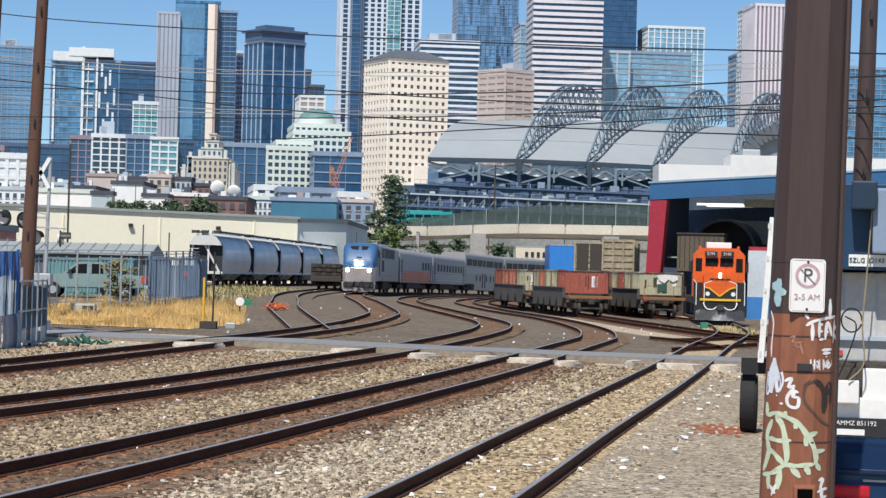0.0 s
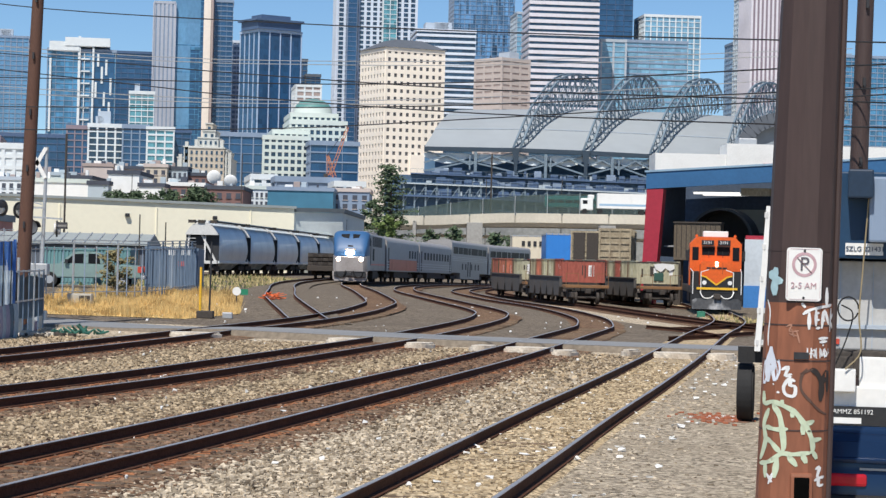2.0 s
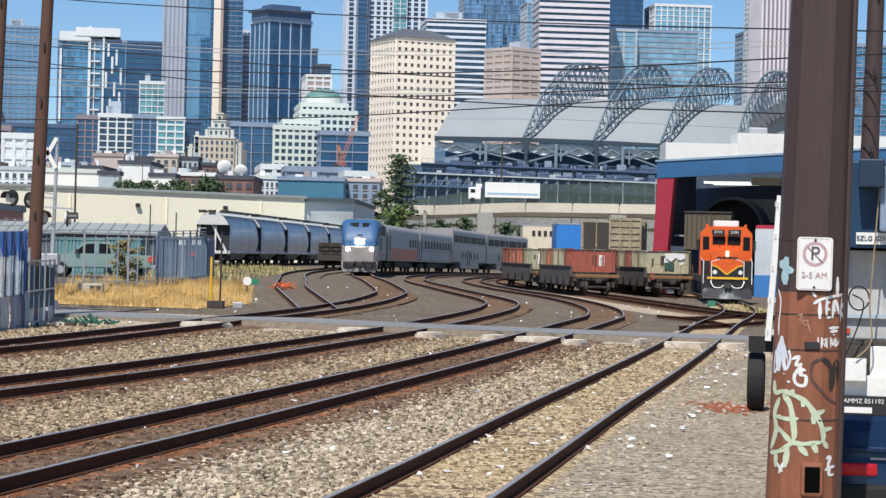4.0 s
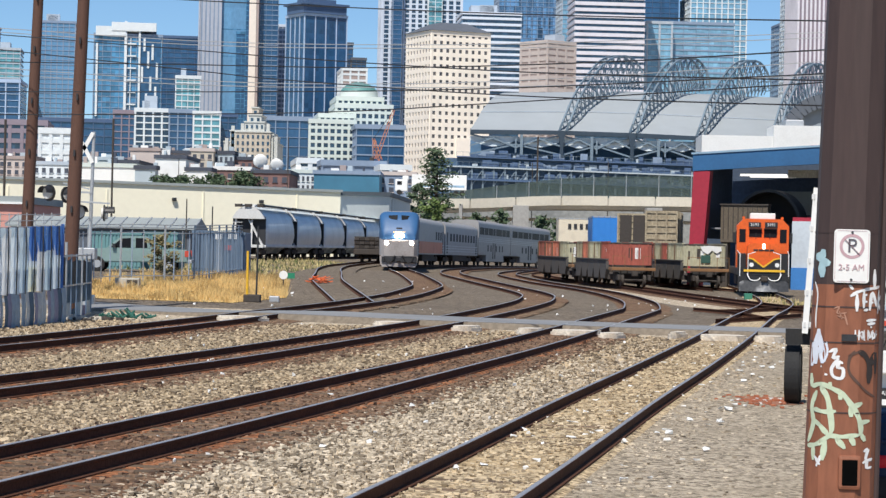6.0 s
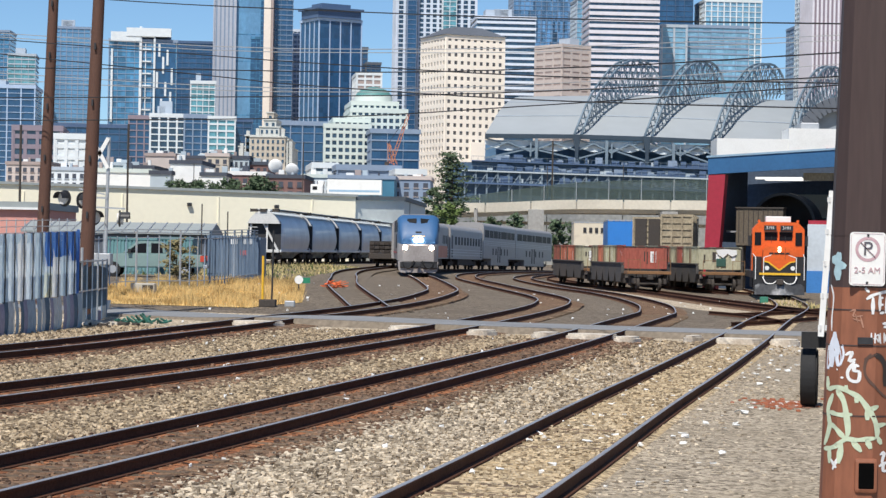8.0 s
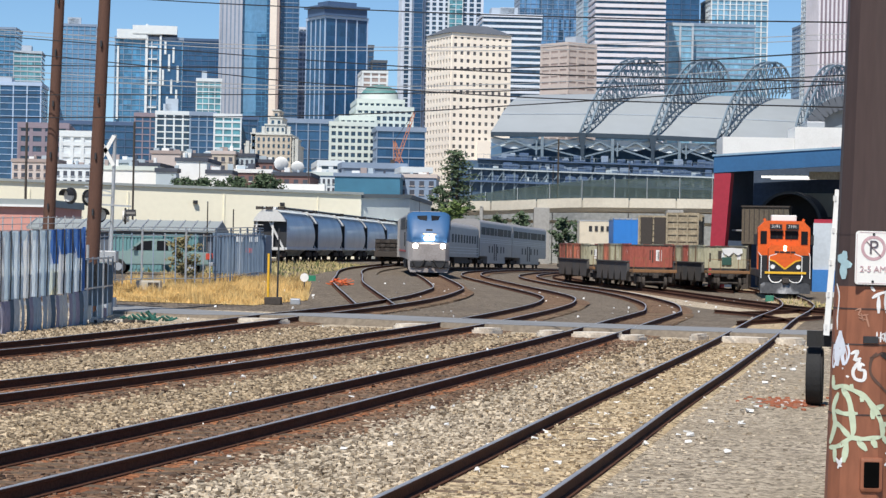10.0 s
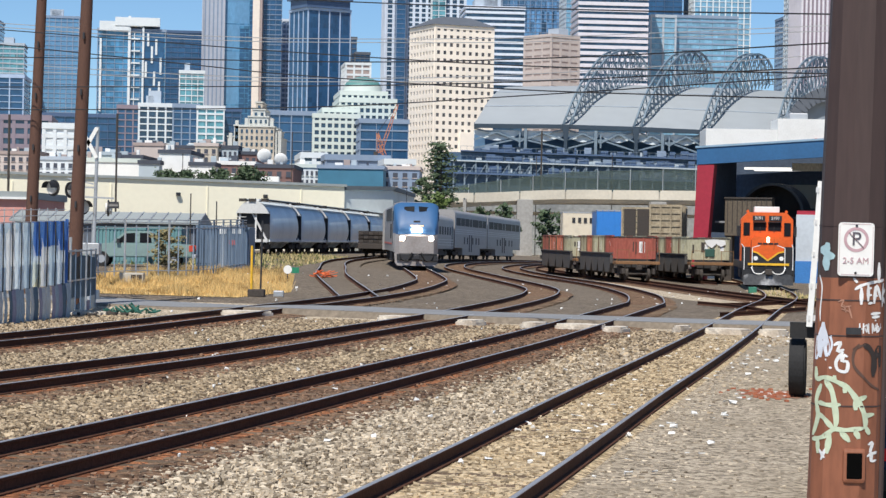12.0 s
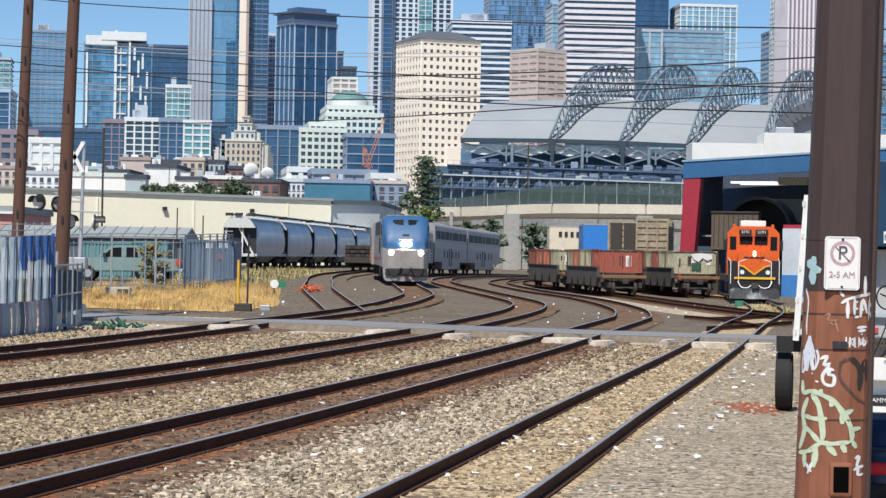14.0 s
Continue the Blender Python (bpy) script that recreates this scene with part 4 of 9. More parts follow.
            beam(bm, (p[0], Y - lay, p[1]), (q[0], Y - lay, q[1]), 0.5, 0.5)
            part("cross_brace", bm, STEELBLUE, root)
        # scalloped pale lining behind the braces
        for s in (0, 1):
            x0, x1 = (a, m) if s == 0 else (m, b)
            bm = bmesh.new()
            prism(bm, [(x0, zm - 2.0), (x1, zm - 2.0)] + [(x1 + (x0 - x1) * k / 8, zm - 3.2 - 2.0 * math.sin(math.pi * k / 8)) for k in range(9)], Y + 0.5, Y + 1.0)
            part("pale_lining", bm, mat("stadium_pale_panels", (0.62, 0.68, 0.71), 0.8, 0, 0.15, 0.1) if i + s == 0 else bpy.data.materials["stadium_pale_panels"], root)
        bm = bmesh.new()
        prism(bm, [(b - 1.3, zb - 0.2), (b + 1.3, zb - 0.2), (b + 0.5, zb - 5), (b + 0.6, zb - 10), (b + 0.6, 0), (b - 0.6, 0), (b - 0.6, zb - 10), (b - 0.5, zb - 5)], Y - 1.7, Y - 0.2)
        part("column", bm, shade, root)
        bm = bmesh.new()
        beam(bm, (b - 12.4, Y - 1, 10), (b - 12.4, Y - 1, zb - 1.5), 0.9, 0.9)
        part("column", bm, STEELBLUE, root)
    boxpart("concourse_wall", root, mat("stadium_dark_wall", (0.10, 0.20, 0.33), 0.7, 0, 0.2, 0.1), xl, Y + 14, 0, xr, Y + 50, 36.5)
    # added slab whose flat blue stands in for haze over the dim concourse
    boxpart("concourse_haze_slab", root, mat("stadium_haze_blue", (0.055, 0.105, 0.175), 0.7, 0, 0.25, 0.3), xl - 12, Y - 3, 10, xr, Y + 13, 30.0)
    for k, (v, th, m) in enumerate(((30.6, 0.35, F_NAVY), (27.6, 0.4, F_PALEGREY), (23.99, 0.6, F_NAVY))):
        bm = bmesh.new()
        drop = 0.0205 * (xr - xl)
        prism(bm, [(xl - 4 - 3 * k, v - th), (xr, v - th - drop), (xr, v - drop), (xl - 4 - 3 * k, v)], Y - 4.6 - 0.2 * k, Y + 10)
        part("deck", bm, m, root)
        n = 60
        boxes("railing", [(xl - 4 + (xr - xl) * i / n, Y - 4.6, v - drop * i / n, xl - 3.92 + (xr - xl) * i / n, Y - 4.45, v - drop * i / n + 1.3) for i in range(n)]
              + [(xl - 4 + (xr - xl) * i / n, Y - 4.6, v - drop * i / n + 1.22, xl - 4 + (xr - xl) * (i + 1) / n, Y - 4.45, v - drop * i / n + 1.3) for i in range(n)], STEELBLUE, root)
    rng = random.Random(3)
    items = []
    for k in range(300):
        x, lv = rng.uniform(xl, xr), rng.choice((0, 1, 1, 2))
        v = (30.6, 27.6, 23.99)[lv] - 0.0205 * (x - xl)
        s = rng.uniform(0.5, 3.0)
        items.append((x, Y - 4.35 + 0.003 * k, v, x + s, Y - 3.3, v + rng.uniform(0.5, 2.1)))
    boxes("concourse_clutter", items[:130], F_NAVY, root, stuff=True)
    boxes("concourse_clutter", items[130:235], F_BLUEGREY, root, stuff=True)
    boxes("concourse_clutter", items[235:], F_PALEGREY, root, stuff=True)
    for k in range(34):
        x = xl - 6 + 3.4 * k
        bm = bmesh.new()
        beam(bm, (x, Y - 4, 14), (x, Y - 4, 27.0 - 0.0205 * (x - xl)), 0.5, 0.5)
        beam(bm, (x, Y - 4, 21.5), (x + 3.2, Y - 4, 26.4 - 0.0205 * (x - xl)), 0.3, 0.3)
        part("deck_post", bm, STEELBLUE, root)
    # the rounded gable far along
    t = thing("arena_roof", "dark arched roof edge of another arena", "roof")
    bm = bmesh.new()
    xc, zc, r = 97.03, 35.54, 11.05
    for j in range(20):
        a0, a1 = math.pi * j / 20, math.pi * (j + 1) / 20
        beam(bm, (xc - r * math.cos(a0), 650, zc + r * math.sin(a0)), (xc - r * math.cos(a1), 650, zc + r * math.sin(a1)), 1.2, 4)
    part("arched_rim", bm, F_ROOF, t)
    bm = bmesh.new()
    prism(bm, [(xc - r * math.cos(math.pi * j / 20), zc + r * math.sin(math.pi * j / 20)) for j in range(21)] + [(xc + r, 0), (xc - r, 0)], 652, 680)
    part("gable_wall", bm, mat("arena_grey", (0.24, 0.28, 0.32), 0.7, 0, 0.1, 0.1), t)


stadium()


def overpass():
    root = thing("road_overpass", "long concrete road overpass with cream parapet and mesh fence", "bridge")
    Y = 430.0
    pts = [Vector(p) for p in ((-56.81, 425, 9.51), (-23.90, 425, 10.90), (-14.37, 426, 11.28), (-2.67, 428, 11.41), (12.41, 432, 12.32), (28.61, 432, 12.53), (44.40, 428, 12.54), (74.18, 415, 12.32))]
    line = spline(pts, 3.0)
    bm = bmesh.new()
    sweep(bm, line, [(-17.0, -2.2), (-18.0, 0), (0.0, 0.0), (0.0, -1.5), (-0.6, -2.2)])
    part("deck", bm, CONCRETE, root)
    cream = mat("cream_parapet", (0.62, 0.57, 0.47), 0.85, 0, 0.08, 0.5)
    for i in range(0, len(line) - 3, 3):
        seg = line[i:i + 4]
        bm = bmesh.new()
        seg = [seg[0].lerp(seg[1], 0.05)] + seg[1:-1] + [seg[-1].lerp(seg[-2], 0.05)]
        sweep(bm, seg, [(0.05, -1.45), (0.3, -1.45), (0.3, 0.35), (0.05, 0.35)])
        bmesh.ops.holes_fill(bm, edges=bm.edges)
        part("parapet_panel", bm, cream, root)
    # green-grey screens: mesh fence on the far road, rising to the east
    mesh_ = mat("green_mesh_screen", (0.06, 0.088, 0.078), 0.8, 0, 0.15, 0.3)
    # an open weave: part of the light passes
    nt = mesh_.node_tree
    gap, mx = nt.nodes.new("ShaderNodeBsdfTransparent"), nt.nodes.new("ShaderNodeMixShader")
    mx.inputs[0].default_value = 0.48
    nt.links.new(nt.nodes["Principled BSDF"].outputs[0], mx.inputs[1]), nt.links.new(gap.outputs[0], mx.inputs[2])
    nt.links.new(mx.outputs[0], nt.nodes["Material Output"].inputs["Surface"])
    F = [Vector(p) for p in ((-10.61, 446, 12.69), (-2.84, 446, 14.01), (7.16, 446, 15.50), (14.94, 446, 16.49), (26.08, 446, 17.11), (40.57, 446, 17.38), (79.61, 446, 17.51))]
    fl = spline(F, 3.2)
    bm = bmesh.new()
    rows = [[bm.verts.new(p) for p in ((a.x, a.y, 11), (a.x, a.y, a.z), (a.x, a.y + 0.1, a.z), (a.x, a.y + 0.1, 11))] for a in fl]
    for r, q in zip(rows, rows[1:]):
        for k in range(3):
            bm.faces.new((r[k], q[k], q[k + 1], r[k + 1]))
    part("screen", bm, mesh_, root, "dark green mesh screen")
    for p in fl[::2]:
        bm = bmesh.new()
        beam(bm, (p.x, p.y - 0.2, 11), (p.x, p.y - 0.2, p.z + 0.15), 0.1, 0.1)
        part("fence_post", bm, GALV, root)
    # piers: their concrete is greyed, with the deck's shade put into the colour
    for u0, u1, wy in ((5.08, 8.06, 426), (-5.12, -4.48, 424), (30.20, 33.19, 426), (54.65, 57.30, 424)):
        boxpart("pier", root, mat("shaded_pier_concrete", (0.34, 0.33, 0.31), 0.85, 0, 0.15, 0.6, 0.1, (0.24, 0.23, 0.21)), u0, wy, 0, u1, wy + 8, 10.65, 0.1)
    # the lower road below, its dark underside and pale edge
    low = thing("lower_ramp", "lower concrete ramp in the shade of the overpass", "bridge")
    boxpart("slab", low, CONCRETE, -5.42, 440, 7.96, 51.21, 448, 8.51)
    # added backdrop in place of the open, daylit things beyond the overpass
    boxpart("back_wall", low, mat("underpass_backdrop", (0.27, 0.28, 0.275), 0.85, 0, 0.25, 0.3, 0, (0.13, 0.145, 0.155), wear=0.9), -16.95, 470, 0, 54.70, 474, 10.89)


overpass()


# ---- rolling stock ----
def round_section(hw, z0, z1, r, n=6, top_only=True):
    """Outline of a car body: vertical sides, rounded roof corners."""
    pts = [(-hw, z0), (hw, z0)]
    for k in range(n + 1):
        a = math.pi / 2 * k / n
        pts.append((hw - r + r * math.cos(a), z1 - r * 0.62 + r * 0.62 * math.sin(a)))
    for k in range(n + 1):
        a = math.pi / 2 * (1 - k / n)
        pts.append((-(hw - r + r * math.cos(a)), z1 - r * 0.62 + r * 0.62 * math.sin(a)))
    return pts


def loft(bm, stations):
    """Skin through equal-count outlines: (y, outline)."""
    rings = [[bm.verts.new((p[0], y + (p[2] if len(p) > 2 else 0), p[1])) for p in o] for y, o in stations]
    fs = [bm.faces.new(rings[0]), bm.faces.new(rings[-1][::-1])]
    for r, q in zip(rings, rings[1:]):
        for i in range(len(r)):
            j = (i + 1) % len(r)
            fs.append(bm.faces.new((r[i], r[j], q[j], q[i])))
    bmesh.ops.recalc_face_normals(bm, faces=fs)


def bogie(parent, y, r=0.46, axles=2, gap=2.4, frame_mat=None):
    bm = bmesh.new()
    L = gap * (axles - 1) / 2 + 0.75
    for s in (-1, 1):
        box(bm, s * 1.0 - 0.09, y - L, 0.42, s * 1.0 + 0.09, y + L, 0.78, 0.04)
        box(bm, s * 1.0 - 0.12, y - 0.45, 0.3, s * 1.0 + 0.12, y + 0.45, 0.95, 0.04)
    box(bm, -1.0, y - 0.3, 0.5, 1.0, y + 0.3, 0.85)
    tr = part("bogie", bm, frame_mat or UNDER, parent)
    for k in range(axles):
        yy = y + (k - (axles - 1) / 2) * gap
        for s in (-1, 1):
            bm = bmesh.new()
            rod(bm, (s * 0.69, yy, r), (s * 0.82, yy, r), r, seg=20)
            rod(bm, (s * 0.64, yy, r), (s * 0.70, yy, r), r * 1.06, seg=20)
            part("wheel", bm, UNDER, tr, smooth=True)
        bm = bmesh.new()
        rod(bm, (-0.7, yy, r), (0.7, yy, r), 0.09)
        part("axle", bm, UNDER, tr)
    return tr


HEADLAMP = glow("headlamp_glow", (1.0, 0.78, 0.60), 30.0)
DIMLAMP = glow("lamp_glow", (1.0, 0.75, 0.5), 4.0)


NOSESILVER = mat("silver_nose_paint", (0.37, 0.34, 0.325), 0.45, 0.1, 0.15, 2, 0, (0.21, 0.18, 0.165), wear=0.7)


def passenger_loco():
    root = thing("diesel_locomotive", "blue and silver streamlined passenger locomotive with lit headlights", "locomotive")
    L = 10.5
    def sec(hw, z0, z1, r=0.55):
        return round_section(hw, z0, z1, r)
    bm = bmesh.new()
    loft(bm, [(-L, sec(1.48, 1.05, 4.2)), (L - 3.4, sec(1.5, 1.05, 4.28)), (L - 3.39, sec(1.5, 1.05, 4.3)), (L - 2.6, sec(1.5, 1.05, 4.3))])
    part("body", bm, LOCOGREY, root, smooth=True)
    bm = bmesh.new()
    # cab: upper shell, raked back
    st = [(L - 2.6, 1.51, 2.35, 4.32, 0.6), (L - 1.9, 1.51, 2.3, 4.33, 0.62), (L - 1.35, 1.48, 2.25, 4.2, 0.66), (L - 0.85, 1.42, 2.2, 3.72, 0.7), (L - 0.45, 1.34, 2.2, 3.15, 0.6), (L - 0.15, 1.22, 2.2, 2.62, 0.4)]
    loft(bm, [(y, sec(a, b, c, d)) for y, a, b, c, d in st[:2]])
    part("cab_side_shell", bm, LOCOGREY, root, smooth=True)
    bm = bmesh.new()
    loft(bm, [(y, sec(a, b, c, d)) for y, a, b, c, d in st[1:]])
    part("cab_shell", bm, TRAINBLUE, root, "blue painted cab", smooth=True)
    bm = bmesh.new()
    loft(bm, [(L - 2.6, sec(1.5, 1.05, 2.4, 0.2)), (L - 0.9, sec(1.46, 1.0, 2.34, 0.2)), (L - 0.3, sec(1.32, 0.95, 2.28, 0.25)), (L, sec(1.12, 0.95, 2.1, 0.3))])
    part("nose", bm, NOSESILVER, root, "silver-grey lower nose", smooth=True)
    # windscreens on the rake
    for s in (-1, 1):
        bm = bmesh.new()
        q = [(s * 0.14, L - 1.17, 4.00), (s * 0.98, L - 1.30, 3.95), (s * 1.10, L - 1.06, 3.69), (s * 0.17, L - 0.90, 3.67)]
        q = q if s > 0 else q[::-1]
        a = [bm.verts.new(Vector(p) + Vector((0, 0.10, 0.07))) for p in q]
        b = [bm.verts.new(Vector(p) + Vector((0, -0.15, -0.12))) for p in q]
        bm.faces.new(a), bm.faces.new(b[::-1])
        for i in range(4):
            bm.faces.new((a[(i + 1) % 4], a[i], b[i], b[(i + 1) % 4]))
        bmesh.ops.recalc_face_normals(bm, faces=bm.faces)
        part("windscreen", bm, TRAINGLASS, root)
        boxpart("cab_window", root, TRAINGLASS, s * 1.49, L - 2.5, 3.1, s * 1.535, L - 1.75, 3.75)
        boxpart("side_door", root, DARKMETAL, s * 1.485, L - 3.3, 1.5, s * 1.52, L - 2.75, 3.6)
        for k in range(5):
            boxpart("side_grille", root, DARKMETAL, s * 1.48, -6 + 2.4 * k, 3.1, s * 1.52, -4.2 + 2.4 * k, 3.95)
        for k in range(2):
            boxpart("side_window", root, TRAINGLASS, s * 1.48, 3.6 + 1.0 * k, 1.9, s * 1.53, 4.1 + 1.0 * k, 2.9)
        boxpart("livery_stripe", root, REDSTRIPE, s * 1.49, -L + 0.3, 1.5, s * 1.515, L - 3.5, 1.62)
        bm = bmesh.new()
        rod(bm, (s * 0.95, L - 0.28, 1.95), (s * 0.95, L + 0.02, 1.95), 0.17, seg=16)
        part("ditch_light", bm, HEADLAMP, root, "lit ditch light")
        boxpart("handrail", root, GALV, s * 1.36, L - 0.62, 1.2, s * 1.40, L - 0.58, 2.1)
        # pilot recess
        boxpart("step_recess", root, DARKMETAL, s * 0.42, L - 0.3, 0.5, s * 1.3, L + 0.03, 0.92, 0.05)
        bm = bmesh.new()
        arc = spline([Vector((s * 0.3, L + 0.06, 1.0)), Vector((s * 0.6, L + 0.12, 0.5)), Vector((s * 0.95, L + 0.1, 0.55)), Vector((s * 1.15, L + 0.04, 1.0))], 0.15)
        tube(bm, arc, 0.045)
        part("brake_hose", bm, BLACK, root)
    bm = bmesh.new()
    for a in (-0.19, 0.19):
        rod(bm, (a, L - 0.3, 2.50), (a, L + 0.02, 2.50), 0.165, seg=16)
    part("headlight", bm, HEADLAMP, root, "lit twin headlight")
    boxpart("number_board", root, DARKMETAL, -0.22, L - 0.6, 2.95, 0.22, L - 0.36, 3.12, 0.02)
    boxpart("marker_bar", root, mat("amber_lens", (0.7, 0.5, 0.3), 0.3), -0.45, L - 0.5, 2.74, 0.45, L - 0.14, 2.82)
    bm = bmesh.new()
    prism(bm, [(-1.45, 0.95), (1.45, 0.95), (1.4, 0.35), (1.25, 0.14), (-1.25, 0.14), (-1.4, 0.35)], L - 0.8, L - 0.12)
    part("pilot", bm, NOSESILVER, root, "grey pilot plow")
    boxpart("coupler_pocket", root, DARKMETAL, -0.42, L - 0.2, 0.5, 0.42, L - 0.05, 1.0, 0.05)
    bm = bmesh.new()
    rod(bm, (0, L - 0.2, 0.72), (0, L + 0.45, 0.72), 0.12)
    box(bm, -0.2, L + 0.25, 0.55, 0.2, L + 0.5, 0.9, 0.06)
    part("coupler", bm, DARKMETAL, root)
    boxpart("fuel_tank", root, UNDER, -1.35, -2.6, 0.3, 1.35, 2.6, 1.05, 0.15)
    for k in range(4):
        boxpart("roof_hatch", root, LOCOGREY, -1.0, -7 + 3.2 * k, 4.15, 1.0, -5 + 3.2 * k, 4.42, 0.05)
    bm = bmesh.new()
    rod(bm, (0.6, L - 3.2, 4.2), (0.6, L - 3.2, 5.3), 0.02)
    part("antenna", bm, DARKMETAL, root)
    bogie(root, 6.2, 0.5, 2, 2.75)
    bogie(root, -6.2, 0.5, 2, 2.75)
    return root


def coach(two_level, label, marked=False):
    root = thing("passenger_car", label, "railway car", group="passenger cars of the train")
    L, h, r = 12.85, (4.92 if two_level else 4.25), (0.7 if two_level else 0.95)
    bm = bmesh.new()
    z0 = 0.55 if two_level else 1.0
    prism(bm, round_section(1.53, 1.15 if two_level else z0, h, r), -L, L)
    part("body", bm, SILVER, root, smooth=True)
    if two_level:
        boxpart("low_floor_skirt", root, SILVER, -1.525, -7.0, 0.42, 1.525, 7.0, 1.15, 0.03)
    else:
        boxpart("underfloor_box", root, UNDER, -1.3, -5.5, 0.4, 1.3, 5.5, 1.0, 0.05)
    for s in (-1, 1):
        def pane_(name, y0, y1, z0, z1, m=TRAINGLASS, out=0.012):
            boxpart(name, root, m, s * 1.50, y0, z0, s * (1.53 + out), y1, z1, 0)
        if two_level:
            for y0, y1 in ((-11.9, -9.0), (-8.6, -5.7), (-5.3, -0.6), (-0.1, 1.6), (2.0, 5.2), (5.6, 8.4), (8.8, 11.9)):
                pane_("upper_window", y0, y1, 3.36, 4.14)
            for y0 in (-6.3, -4.0, -1.3, 2.9, 5.2):
                pane_("lower_window", y0, y0 + 0.75, 1.55, 2.25)
            for y0 in (-0.2, 1.4):
                pane_("door_leaf", y0, y0 + 0.6, 0.75, 2.5)
            for z in (2.55, 2.75, 2.95):
                pane_("fluted_rib", -L + 0.1, L - 0.1, z, z + 0.06, GALV, 0.02)
        else:
            for k in range(9 if not marked else 3):
                pane_("side_window", -10.2 + 2.3 * k, -8.9 + 2.3 * k, 2.35, 3.1)
            pane_("end_door", -11.9, -11.1, 1.15, 3.2, DARKMETAL)
            pane_("end_door", 11.1, 11.9, 1.15, 3.2, DARKMETAL)
            for z in (1.35, 1.6, 1.85):
                pane_("fluted_rib", -L + 0.1, L - 0.1, z, z + 0.07, GALV, 0.02)
            if marked:
                pane_("orange_panel", -10.9, 10.9, 1.1, 2.15, mat("orange_band", (0.60, 0.17, 0.07), 0.5), 0.03)
    for s in (-1, 1):
        boxpart("gangway", root, BLACK, -0.6, s * L, 1.2, 0.6, s * (L + 0.4), 3.3 + (0.9 if two_level else 0), 0.04)
    for k in range(6):
        boxpart("roof_vent", root, SILVER, -0.5, -10 + 3.8 * k, h - 0.1, 0.5, -8.8 + 3.8 * k, h + 0.06, 0.02)
    bogie(root, 9.1, 0.46, 2, 2.6)
    bogie(root, -9.1, 0.46, 2, 2.6)
    return root


TRAIN = [(passenger_loco(), 21.0, 6.2), (coach(False, "silver single-level car with an orange side band", True), 26.2, 9.1), (coach(False, "silver single-level passenger car with dark windows"), 26.2, 9.1),
         (coach(True, "silver two-level passenger car with dark upper windows"), 26.2, 9.1), (coach(True, "silver two-level passenger car with dark upper windows"), 26.2, 9.1)]
RAILTOP_Z = 0.224


def on_line(key, s0):
    """Point at the distance s0 along a track from its near end."""
    line = LINES[key]
    i = max(0, min(len(line) - 2, int(s0 / 0.5)))
    return line[i].lerp(line[i + 1], s0 / 0.5 - i) + Vector((0, 0, RAILTOP_Z))


def car_pose(key, s_mid, half, forward_near=True):
    a, b = on_line(key, s_mid - half), on_line(key, s_mid + half)
    d = (a - b) if forward_near else (b - a)
    return Matrix.Translation((a + b) / 2) @ d.to_track_quat("Y", "Z").to_matrix().to_4x4()


def s_at(key, y):
    return min(range(len(LINES[key])), key=lambda i: abs(LINES[key][i].y - y)) * 0.5


